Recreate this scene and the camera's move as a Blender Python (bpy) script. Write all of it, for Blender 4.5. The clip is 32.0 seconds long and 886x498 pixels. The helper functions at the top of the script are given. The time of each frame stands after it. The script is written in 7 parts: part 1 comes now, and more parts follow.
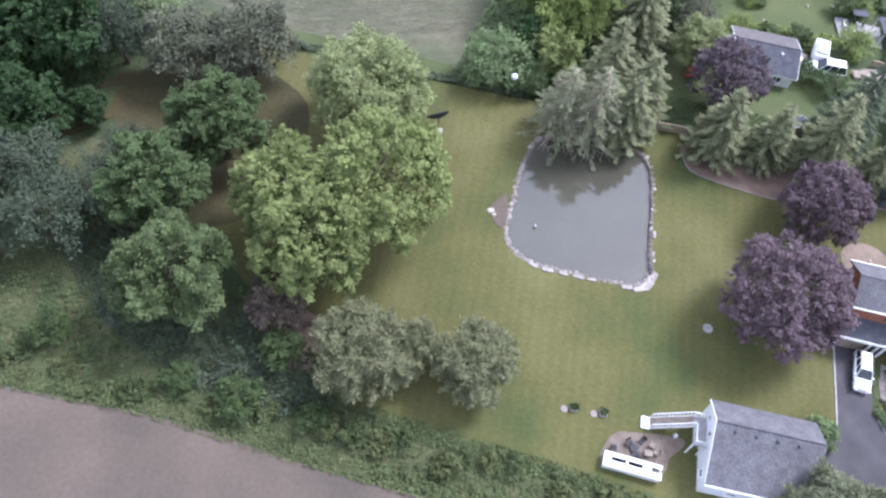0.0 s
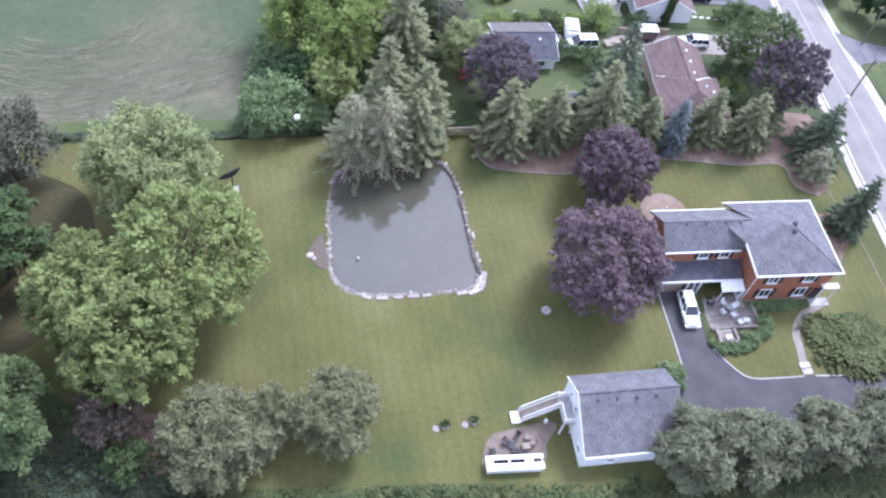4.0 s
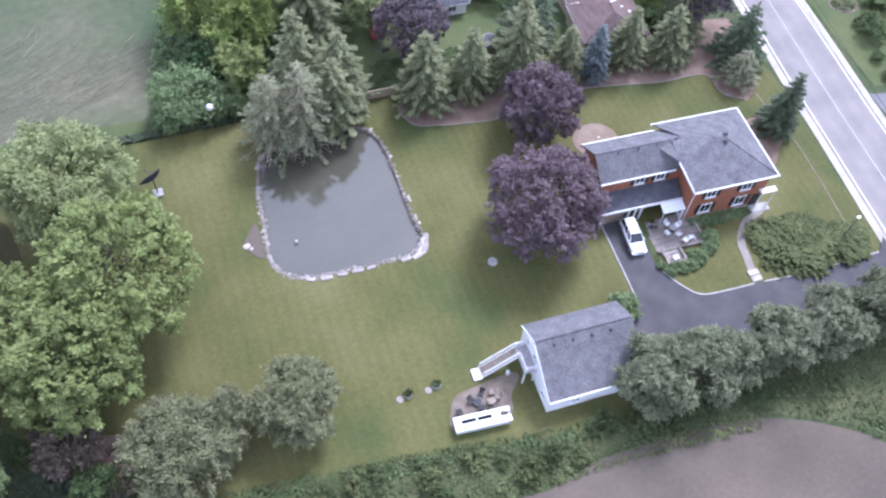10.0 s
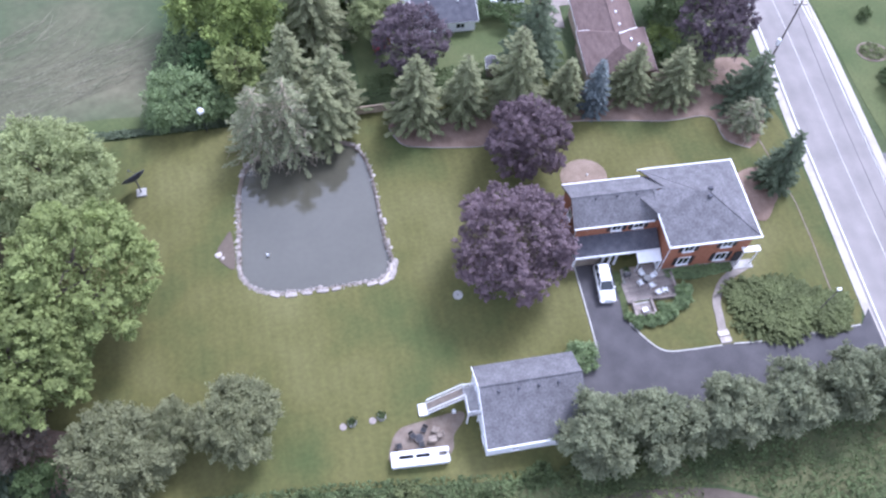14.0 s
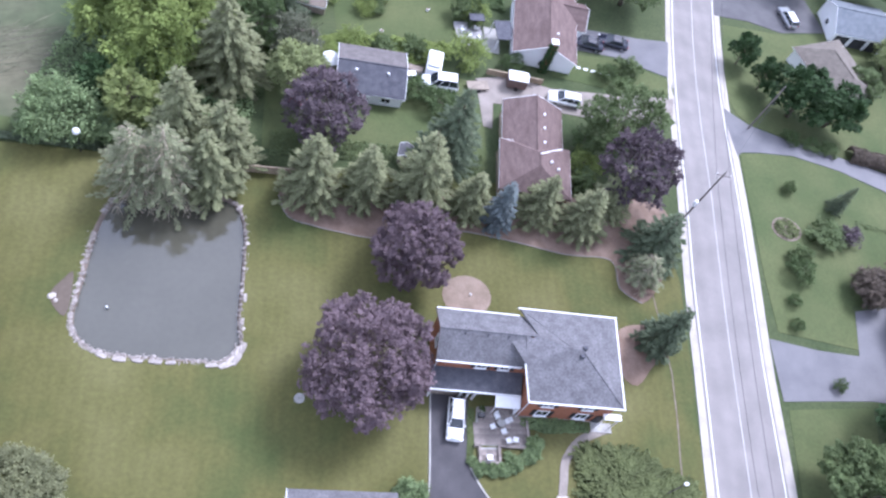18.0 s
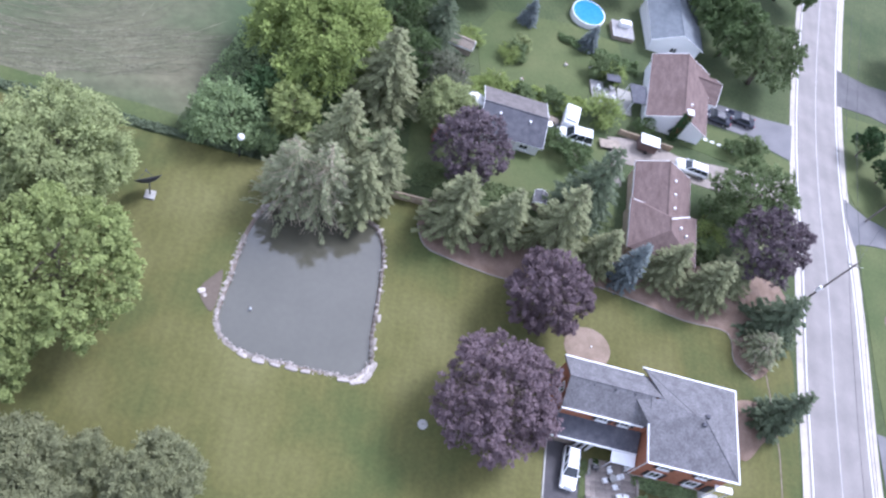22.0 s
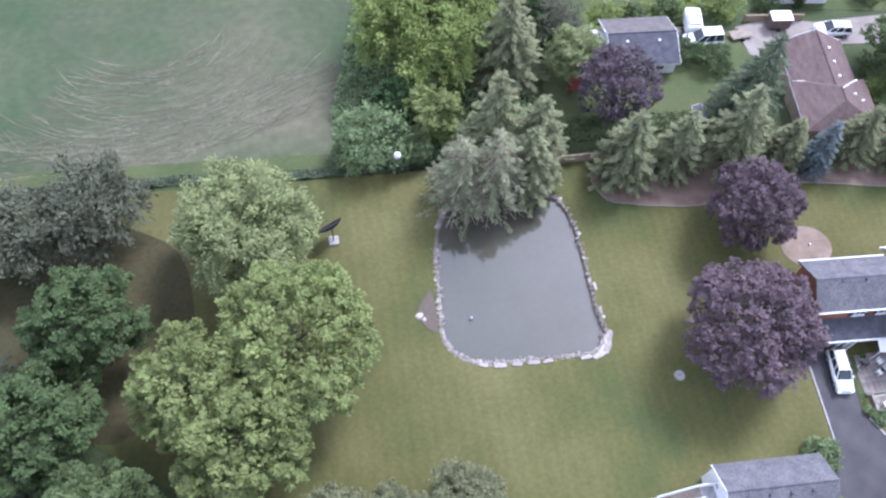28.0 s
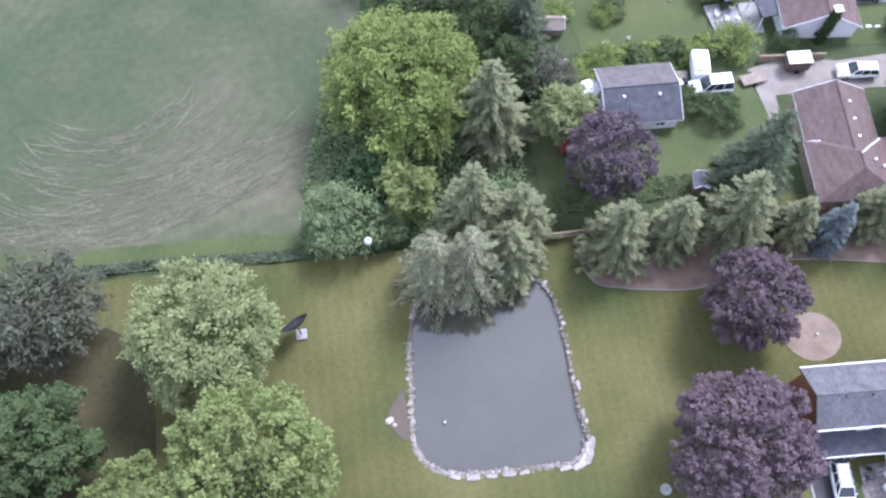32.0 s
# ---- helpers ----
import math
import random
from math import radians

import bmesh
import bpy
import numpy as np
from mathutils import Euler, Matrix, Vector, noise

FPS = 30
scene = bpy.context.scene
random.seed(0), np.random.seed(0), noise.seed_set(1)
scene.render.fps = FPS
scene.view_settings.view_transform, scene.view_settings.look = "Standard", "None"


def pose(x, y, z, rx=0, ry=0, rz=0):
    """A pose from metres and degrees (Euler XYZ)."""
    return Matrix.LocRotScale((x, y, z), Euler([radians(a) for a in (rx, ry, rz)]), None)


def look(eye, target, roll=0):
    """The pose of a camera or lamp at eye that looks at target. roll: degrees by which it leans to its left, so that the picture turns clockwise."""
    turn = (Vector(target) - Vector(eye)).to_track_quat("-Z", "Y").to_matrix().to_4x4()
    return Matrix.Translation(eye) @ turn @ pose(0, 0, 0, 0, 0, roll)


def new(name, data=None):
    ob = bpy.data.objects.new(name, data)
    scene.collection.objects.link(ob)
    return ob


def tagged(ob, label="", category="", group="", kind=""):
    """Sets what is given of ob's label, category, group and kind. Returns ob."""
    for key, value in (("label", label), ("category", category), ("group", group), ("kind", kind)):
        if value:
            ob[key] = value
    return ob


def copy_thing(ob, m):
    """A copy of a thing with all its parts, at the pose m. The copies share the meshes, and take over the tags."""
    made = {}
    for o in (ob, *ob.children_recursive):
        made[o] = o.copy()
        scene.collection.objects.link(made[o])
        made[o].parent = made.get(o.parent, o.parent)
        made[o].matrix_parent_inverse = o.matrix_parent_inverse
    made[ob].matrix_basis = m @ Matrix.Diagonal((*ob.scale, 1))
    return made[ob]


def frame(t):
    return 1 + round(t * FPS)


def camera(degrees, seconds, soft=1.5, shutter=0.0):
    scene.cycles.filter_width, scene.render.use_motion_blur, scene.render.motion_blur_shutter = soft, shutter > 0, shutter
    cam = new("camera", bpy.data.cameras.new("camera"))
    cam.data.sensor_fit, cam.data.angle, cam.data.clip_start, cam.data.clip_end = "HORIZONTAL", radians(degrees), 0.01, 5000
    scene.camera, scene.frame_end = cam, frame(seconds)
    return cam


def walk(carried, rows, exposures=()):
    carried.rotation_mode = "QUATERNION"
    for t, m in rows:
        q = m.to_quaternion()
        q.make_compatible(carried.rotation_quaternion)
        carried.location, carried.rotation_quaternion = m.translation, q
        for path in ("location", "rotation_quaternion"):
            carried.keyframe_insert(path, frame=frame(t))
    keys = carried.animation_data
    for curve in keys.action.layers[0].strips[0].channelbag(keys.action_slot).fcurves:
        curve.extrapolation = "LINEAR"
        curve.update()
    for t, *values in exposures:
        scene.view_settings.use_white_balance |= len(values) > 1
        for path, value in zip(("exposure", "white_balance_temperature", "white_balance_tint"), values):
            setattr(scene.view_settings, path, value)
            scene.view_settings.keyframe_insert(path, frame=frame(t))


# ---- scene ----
cam = camera(57.21, 32.0, soft=2.4, shutter=0.15)

# seconds, then place and turn of the camera
PATH = [
    (0.0, -41.15, -46.18, 76.38, 31.89, -4.51, 9.59),
    (0.5, -41.23, -46.32, 76.32, 30.90, -5.99, 8.48),
    (1.0, -41.25, -46.07, 76.16, 32.91, -5.82, -2.00),
    (1.5, -41.12, -46.30, 76.28, 39.30, -6.71, -9.76),
    (2.0, -41.01, -45.96, 76.44, 40.35, -6.47, -11.56),
    (2.5, -41.01, -46.29, 76.44, 40.36, -6.96, -11.27),
    (3.0, -41.09, -46.18, 76.23, 38.06, -4.64, -11.95),
    (3.5, -41.10, -45.55, 75.97, 35.68, -5.78, -10.06),
    (5.5, -41.49, -44.24, 74.64, 36.08, -5.68, -13.17),
    (6.0, -41.32, -44.14, 75.04, 34.69, -3.35, -15.38),
    (6.5, -41.18, -44.16, 75.60, 33.32, -3.58, -16.31),
    (7.0, -40.84, -43.70, 75.82, 32.92, -4.27, -16.16),
    (7.5, -40.55, -43.42, 75.97, 32.43, -4.21, -14.92),
    (8.0, -39.99, -42.97, 75.83, 34.04, -3.86, -15.14),
    (8.5, -39.37, -42.88, 75.78, 31.75, -3.92, -15.24),
    (9.0, -38.87, -43.28, 76.00, 32.61, -2.90, -16.35),
    (9.5, -38.23, -43.34, 75.96, 33.92, -2.97, -17.71),
    (10.0, -37.50, -43.41, 76.07, 32.54, -2.57, -19.40),
    (10.5, -36.47, -43.24, 76.26, 30.60, -3.31, -18.13),
    (11.0, -35.28, -43.00, 76.69, 31.40, -3.05, -19.30),
    (11.5, -33.83, -42.86, 77.29, 31.15, -2.87, -20.20),
    (12.0, -32.39, -42.79, 77.98, 30.62, -2.59, -19.15),
    (12.5, -30.91, -42.39, 78.50, 29.78, -3.04, -14.82),
    (13.0, -29.55, -41.97, 78.97, 30.48, -2.09, -13.21),
    (13.5, -28.24, -41.69, 79.41, 30.42, -1.76, -13.48),
    (15.5, -21.40, -34.89, 80.20, 28.08, -5.29, -6.18),
    (16.0, -20.04, -33.85, 80.47, 27.73, -7.12, -6.02),
    (16.5, -18.95, -32.55, 80.78, 28.93, -10.38, -5.03),
    (17.0, -18.20, -30.86, 80.91, 28.52, -12.30, -2.88),
    (17.5, -18.04, -29.41, 80.95, 28.41, -9.28, -3.50),
    (18.0, -18.35, -28.92, 81.10, 29.19, -12.85, -2.95),
    (18.5, -18.85, -28.52, 81.23, 29.15, -17.16, -4.33),
    (19.0, -19.68, -27.95, 81.38, 29.13, -19.10, -6.95),
    (19.5, -20.90, -27.72, 81.62, 29.23, -18.55, -9.75),
    (20.0, -22.50, -27.24, 81.33, 33.80, -11.89, -13.57),
    (20.5, -24.37, -27.62, 80.77, 29.45, -9.11, -13.06),
    (21.0, -26.48, -28.84, 80.28, 27.71, -10.62, -7.35),
    (21.5, -28.43, -29.61, 79.98, 28.18, -14.53, 0.03),
    (22.0, -30.39, -30.25, 80.03, 30.08, -15.14, 5.31),
    (22.5, -32.51, -30.51, 79.77, 29.27, -13.92, 6.51),
    (23.0, -34.82, -30.48, 78.75, 30.53, -1.85, 4.93),
    (23.5, -37.18, -30.72, 77.98, 28.94, -2.84, -0.30),
    (24.0, -39.34, -31.12, 77.40, 26.07, -1.43, -9.49),
    (24.5, -41.15, -31.53, 76.99, 28.40, -4.47, -14.05),
    (25.0, -42.38, -31.89, 76.68, 28.81, -5.14, -14.18),
    (25.5, -43.40, -32.36, 76.49, 31.64, -3.03, -7.39),
    (27.5, -45.00, -26.45, 76.97, 28.60, -1.84, -7.40),
    (28.0, -44.18, -26.05, 77.34, 28.87, -1.97, -8.86),
    (28.5, -43.23, -25.18, 77.64, 27.90, -1.89, -9.01),
    (29.0, -42.21, -23.87, 78.03, 27.53, -1.43, -8.06),
    (29.5, -41.09, -22.05, 78.52, 26.96, -1.07, -7.66),
    (30.0, -39.93, -19.99, 78.91, 26.45, -0.99, -7.17),
    (30.5, -38.77, -17.85, 79.23, 26.19, -0.44, -6.04),
    (31.0, -37.48, -15.22, 79.41, 28.12, 0.25, -4.62),
    (31.5, -36.28, -12.85, 79.81, 26.92, -0.96, -6.08),
    (32.0, -34.54, -9.80, 79.68, 24.13, 0.94, -7.99),
]
walk(cam, [(r[0], pose(*r[1:])) for r in PATH], exposures=[(0.0, 1.14, 5380, 20), (2.0, 1.23, 5210, 21), (6.0, 1.19, 5200, 22), (14.0, 1.17, 5170, 23), (17.0, 1.15, 5210, 22), (19.0, 1.19, 5280, 21), (20.5, 1.17, 5310, 21), (23.0, 1.12, 5230, 20), (25.0, 1.10, 5200, 21), (32.0, 1.14, 5250, 21)])

# ---- light ----
world = bpy.data.worlds.new("sky")
scene.world = world
world.use_nodes = True
wn = world.node_tree.nodes
sky = wn.new("ShaderNodeTexSky")
sky.sky_type = 'NISHITA'
sky.sun_disc = False
sky.sun_elevation = radians(51)
sky.sun_rotation = radians(48)
sky.air_density = 1.0
sky.dust_density = 2.0
sky.ozone_density = 1.0
world.node_tree.links.new(sky.outputs[0], wn["Background"].inputs[0])
wn["Background"].inputs[1].default_value = 0.055
# thin even cloud over the whole sky
cloud = wn.new("ShaderNodeBackground")
cloud.inputs[0].default_value = (1.0, 0.985, 0.97, 1)
cloud.inputs[1].default_value = 0.52
both = wn.new("ShaderNodeAddShader")
world.node_tree.links.new(wn["Background"].outputs[0], both.inputs[0])
world.node_tree.links.new(cloud.outputs[0], both.inputs[1])
world.node_tree.links.new(both.outputs[0], wn["World Output"].inputs[0])

sun = new("sun", bpy.data.lights.new("sun", 'SUN'))
sun.data.energy = 2.25
sun.data.angle = radians(19)
sun.data.color = (1.0, 0.955, 0.90)
sun.matrix_world = look((47, 42, 78), (0, 0, 0))

# ---- terrain ----
def ramp(v, w=6.0):
    return 0.5 * (v + math.sqrt(v * v + w * w))


def gz(x, y):
    """Height of the land: flat garden, falling gently to the north and east."""
    d = 0.10 * ramp(y - 26) + 0.06 * ramp(x - 44)
    return -9 * math.tanh(d / 9)


# ---- materials ----
def material(name, c1, c2=None, rough=0.9, scale=3.0, fine=40.0, fine_amt=0.25, bump=0.2, metal=0.0, island=0.0, objrand=0.0, spec=0.3, stretch=None, c3=None):
    m = bpy.data.materials.new(name)
    m.use_nodes = True
    nt = m.node_tree
    n, l = nt.nodes, nt.links
    b = n["Principled BSDF"]
    b.inputs["Roughness"].default_value = rough
    b.inputs["Metallic"].default_value = metal
    b.inputs["Specular IOR Level"].default_value = spec
    co = n.new("ShaderNodeTexCoord")
    src = co.outputs["Object"]
    if stretch:
        mp = n.new("ShaderNodeMapping")
        mp.inputs["Scale"].default_value = stretch
        l.new(src, mp.inputs[0])
        src = mp.outputs[0]
    big = n.new("ShaderNodeTexNoise")
    big.inputs["Scale"].default_value = scale
    big.inputs["Detail"].default_value = 5
    l.new(src, big.inputs["Vector"])
    small = n.new("ShaderNodeTexNoise")
    small.inputs["Scale"].default_value = fine
    small.inputs["Detail"].default_value = 3
    l.new(src, small.inputs["Vector"])
    rp = n.new("ShaderNodeValToRGB")
    rp.color_ramp.elements[0].position = 0.32
    rp.color_ramp.elements[1].position = 0.68
    rp.color_ramp.elements[0].color = (*c1, 1)
    rp.color_ramp.elements[1].color = (*(c2 or [min(1, v * 1.25) for v in c1]), 1)
    if c3:
        e = rp.color_ramp.elements.new(0.5)
        e.color = (*c3, 1)
    l.new(big.outputs[0], rp.inputs[0])
    col = rp.outputs[0]

    def value_shift(sock, amount, colour):
        mr = n.new("ShaderNodeMapRange")
        mr.inputs[1].default_value, mr.inputs[2].default_value = 0.0, 1.0
        mr.inputs[3].default_value, mr.inputs[4].default_value = 1 - amount, 1 + amount
        l.new(sock, mr.inputs[0])
        hs = n.new("ShaderNodeHueSaturation")
        l.new(mr.outputs[0], hs.inputs["Value"])
        l.new(colour, hs.inputs["Color"])
        return hs.outputs[0]

    col = value_shift(small.outputs[0], fine_amt * 2, col)
    if island:
        g = n.new("ShaderNodeNewGeometry")
        col = value_shift(g.outputs["Random Per Island"], island, col)
    if objrand:
        o = n.new("ShaderNodeObjectInfo")
        col = value_shift(o.outputs["Random"], objrand, col)
    l.new(col, b.inputs["Base Color"])
    if bump:
        bp = n.new("ShaderNodeBump")
        bp.inputs["Strength"].default_value = bump
        bp.inputs["Distance"].default_value = 0.05
        l.new(small.outputs[0], bp.inputs["Height"])
        l.new(bp.outputs[0], b.inputs["Normal"])
    return m


def striped(m, axis, period, amount, turn=0.0):
    """Adds soft parallel stripes (mowing, swaths, furrows) to a material's colour."""
    nt = m.node_tree
    n, l = nt.nodes, nt.links
    b = n["Principled BSDF"]
    old = b.inputs["Base Color"].links[0].from_socket
    co = n.new("ShaderNodeTexCoord")
    mp = n.new("ShaderNodeMapping")
    mp.inputs["Rotation"].default_value = (0, 0, turn)
    l.new(co.outputs["Object"], mp.inputs[0])
    w = n.new("ShaderNodeTexWave")
    w.bands_direction = axis
    w.inputs["Scale"].default_value = 0.314 / period
    w.inputs["Distortion"].default_value = 1.2
    w.inputs["Detail"].default_value = 3
    w.inputs["Detail Scale"].default_value = 0.6
    l.new(mp.outputs[0], w.inputs["Vector"])
    mr = n.new("ShaderNodeMapRange")
    mr.inputs[3].default_value, mr.inputs[4].default_value = 1 - amount, 1 + amount
    l.new(w.outputs["Fac"], mr.inputs[0])
    hs = n.new("ShaderNodeHueSaturation")
    l.new(mr.outputs[0], hs.inputs["Value"])
    l.new(old, hs.inputs["Color"])
    l.new(hs.outputs[0], b.inputs["Base Color"])
    return m


def swathed(m, centre, period, amount):
    """Adds the curved, broken swaths of a mower that turned about a point."""
    nt = m.node_tree
    n, l = nt.nodes, nt.links
    b = n["Principled BSDF"]
    old = b.inputs["Base Color"].links[0].from_socket
    co = n.new("ShaderNodeTexCoord")
    mp = n.new("ShaderNodeMapping")
    mp.inputs["Location"].default_value = (-centre[0], -centre[1], 0)
    l.new(co.outputs["Object"], mp.inputs[0])
    w = n.new("ShaderNodeTexWave")
    w.wave_type = 'RINGS'
    w.rings_direction = 'Z'
    w.inputs["Scale"].default_value = 0.314 / period
    w.inputs["Distortion"].default_value = 14.0
    w.inputs["Detail"].default_value = 5
    w.inputs["Detail Scale"].default_value = 0.25
    l.new(mp.outputs[0], w.inputs["Vector"])
    patch = n.new("ShaderNodeTexNoise")
    patch.inputs["Scale"].default_value = 0.05
    patch.inputs["Detail"].default_value = 4
    l.new(co.outputs["Object"], patch.inputs["Vector"])
    where = n.new("ShaderNodeMapRange")
    where.inputs[1].default_value, where.inputs[2].default_value = 0.42, 0.68
    l.new(patch.outputs[0], where.inputs[0])
    mul = n.new("ShaderNodeMath")
    mul.operation = 'MULTIPLY'
    l.new(w.outputs["Fac"], mul.inputs[0])
    l.new(where.outputs[0], mul.inputs[1])
    mr = n.new("ShaderNodeMapRange")
    mr.inputs[3].default_value, mr.inputs[4].default_value = 1 - amount, 1 + 1.6 * amount
    l.new(mul.outputs[0], mr.inputs[0])
    hs = n.new("ShaderNodeHueSaturation")
    l.new(mr.outputs[0], hs.inputs["Value"])
    l.new(old, hs.inputs["Color"])
    l.new(hs.outputs[0], b.inputs["Base Color"])
    return m


M = {}
# brownish bare ground, its colour darkened to paint in tree shade
M["shaded_ground"] = material("bare_grass_with_shade", (0.049, 0.050, 0.020), (0.086, 0.070, 0.032), scale=0.12, fine=2.0, fine_amt=0.2, bump=0.4)
M["ground"] = material("meadow", (0.046, 0.066, 0.024), (0.078, 0.094, 0.039), scale=0.15, fine=3, bump=0.4)
M["lawn"] = striped(material("lawn", (0.059, 0.077, 0.023), (0.139, 0.132, 0.050), scale=0.075, fine=2.2, fine_amt=0.14, bump=0.3, c3=(0.104, 0.101, 0.032)), 'X', 1.25, 0.03)
M["hay"] = swathed(material("hayfield", (0.051, 0.080, 0.035), (0.136, 0.126, 0.080), scale=0.045, fine=0.9, fine_amt=0.14, bump=0.3, c3=(0.084, 0.098, 0.052)), (-60, 52), 2.4, 0.05)
M["windrow"] = material("dry_hay", (0.098, 0.101, 0.060), (0.130, 0.123, 0.081), scale=0.5, fine=3.0, fine_amt=0.3, bump=0.5, island=0.25)
M["soil"] = material("bare_soil", (0.095, 0.078, 0.061), (0.142, 0.112, 0.087), scale=0.10, fine=2, fine_amt=0.10, bump=0.4)
M["rough"] = material("rough_grass", (0.055, 0.072, 0.028), (0.120, 0.119, 0.054), scale=0.3, fine=3, bump=0.5)
M["mulch"] = material("mulch", (0.173, 0.120, 0.087), (0.257, 0.186, 0.144), scale=0.6, fine=9, fine_amt=0.2, bump=0.6)
M["mulch_pale"] = material("dry_pale_mulch", (0.205, 0.155, 0.115), (0.290, 0.225, 0.175), scale=0.6, fine=9, fine_amt=0.2, bump=0.6)
M["gravel"] = material("gravel", (0.148, 0.115, 0.088), (0.223, 0.182, 0.146), scale=1, fine=12, fine_amt=0.2, bump=0.6)
M["asphalt"] = material("driveway_asphalt", (0.064, 0.060, 0.064), (0.094, 0.088, 0.091), scale=0.4, fine=14, fine_amt=0.12, rough=0.85)
M["road"] = striped(material("road_asphalt", (0.202, 0.185, 0.174), (0.253, 0.230, 0.216), scale=0.3, fine=9, fine_amt=0.08, rough=0.8), 'X', 2.0, 0.03, 0.1)
M["shoulder"] = material("gravel_shoulder", (0.363, 0.331, 0.296), (0.473, 0.433, 0.381), scale=0.5, fine=10, fine_amt=0.12, bump=0.4)
M["lane"] = material("pale_grey_lane", (0.148, 0.144, 0.150), (0.190, 0.184, 0.188), scale=0.3, fine=8, fine_amt=0.1)
M["greydrive"] = material("grey_drive", (0.095, 0.091, 0.095), (0.130, 0.125, 0.127), scale=0.4, fine=10, fine_amt=0.1)
M["palegravel"] = material("pale_gravel", (0.222, 0.193, 0.167), (0.301, 0.262, 0.231), scale=0.5, fine=8, fine_amt=0.14, bump=0.4)
M["line"] = material("road_paint", (0.675, 0.675, 0.657), (0.738, 0.738, 0.720), scale=2, fine=20, fine_amt=0.08)
M["faded"] = material("worn_road_paint", (0.36, 0.35, 0.34), (0.50, 0.48, 0.46), scale=0.8, fine=6, fine_amt=0.2)
M["concrete"] = material("concrete", (0.316, 0.308, 0.283), (0.415, 0.399, 0.375), scale=1.5, fine=14, fine_amt=0.12)
M["paver"] = material("patio_paver", (0.217, 0.186, 0.169), (0.315, 0.269, 0.239), scale=1.5, fine=14, fine_amt=0.12, objrand=0.22)
M["stone"] = material("pale_stone", (0.301, 0.267, 0.237), (0.502, 0.450, 0.413), scale=2.2, fine=12, fine_amt=0.18, bump=0.7, objrand=0.25)
M["shingle"] = material("grey_shingles", (0.111, 0.107, 0.112), (0.165, 0.159, 0.166), scale=0.9, fine=5, fine_amt=0.3, bump=0.4)
M["shingle_brown"] = material("brown_shingles", (0.122, 0.085, 0.077), (0.176, 0.127, 0.116), scale=1.2, fine=6, fine_amt=0.18, bump=0.4, stretch=(0.429, 1.210, 1.270))
M["shingle_dark"] = material("slate_shingles", (0.070, 0.070, 0.084), (0.112, 0.112, 0.126), scale=1.2, fine=6, fine_amt=0.2, bump=0.4)
M["shingle_pale"] = material("pale_blue_grey_roof", (0.143, 0.159, 0.175), (0.191, 0.208, 0.224), scale=1.2, fine=6, fine_amt=0.12, bump=0.3)
M["shingle_tan"] = material("tan_shingles", (0.141, 0.121, 0.101), (0.186, 0.163, 0.136), scale=1.2, fine=6, fine_amt=0.15, bump=0.4)
M["shingle_drab"] = material("drab_grey_brown_shingles", (0.118, 0.104, 0.100), (0.165, 0.148, 0.142), scale=1.2, fine=6, fine_amt=0.2, bump=0.4)
M["bark_pale"] = material("dead_grey_twigs", (0.379, 0.325, 0.236), (0.569, 0.499, 0.371), scale=4, fine=20, fine_amt=0.2, bump=0.4)
M["brick"] = material("red_brick", (0.288, 0.112, 0.061), (0.374, 0.166, 0.097), scale=2.5, fine=9, fine_amt=0.2, bump=0.4, stretch=(1, 1, 3))
M["siding"] = material("white_siding", (0.84, 0.845, 0.86), (0.89, 0.89, 0.90), scale=0.8, fine=5, fine_amt=0.05, bump=0.15, stretch=(0.2, 0.2, 5), rough=0.6)
M["trim"] = material("white_trim", (0.78, 0.78, 0.78), (0.85, 0.85, 0.85), scale=2, fine=20, fine_amt=0.04, bump=0.05, rough=0.5)
M["wood"] = material("weathered_wood", (0.225, 0.188, 0.150), (0.330, 0.277, 0.225), scale=2, fine=16, fine_amt=0.18, stretch=(1, 1, 0.2))
M["deck"] = material("grey_deck_boards", (0.281, 0.272, 0.272), (0.391, 0.374, 0.365), scale=2, fine=16, fine_amt=0.15)
M["fence"] = material("tan_fence_boards", (0.302, 0.238, 0.166), (0.396, 0.317, 0.230), scale=2, fine=16, fine_amt=0.15)
M["bark"] = material("bark", (0.09, 0.07, 0.055), (0.17, 0.14, 0.11), scale=4, fine=20, fine_amt=0.3, bump=0.8, stretch=(2, 2, 0.4))
M["dark"] = material("dark_metal", (0.03, 0.03, 0.033), (0.05, 0.05, 0.055), rough=0.55, fine_amt=0.1)
M["shutter"] = material("black_shutter", (0.02, 0.02, 0.022), (0.035, 0.035, 0.038), rough=0.6, fine_amt=0.1)
M["white"] = material("white_plastic", (0.8, 0.8, 0.8), (0.85, 0.85, 0.85), rough=0.45, fine_amt=0.03, bump=0.0)
M["carwhite"] = material("white_car_paint", (0.78, 0.79, 0.8), (0.82, 0.83, 0.84), rough=0.25, fine_amt=0.02, bump=0.0, spec=0.6)
M["carsilver"] = material("silver_car_paint", (0.45, 0.46, 0.48), (0.5, 0.51, 0.53), rough=0.3, fine_amt=0.03, bump=0.0, metal=0.5, spec=0.6)
M["cardark"] = material("dark_car_paint", (0.013, 0.014, 0.026), (0.019, 0.021, 0.035), rough=0.25, fine_amt=0.03, bump=0.0, spec=0.6)
M["tyre"] = material("tyre_rubber", (0.02, 0.02, 0.02), (0.03, 0.03, 0.03), rough=0.85, fine_amt=0.1)
M["rim"] = material("alloy_rim", (0.5, 0.5, 0.52), (0.6, 0.6, 0.62), rough=0.35, metal=0.8, fine_amt=0.05)
M["glass"] = material("window_glass", (0.02, 0.025, 0.03), (0.035, 0.04, 0.045), rough=0.06, fine_amt=0.05, bump=0.0, spec=0.8)
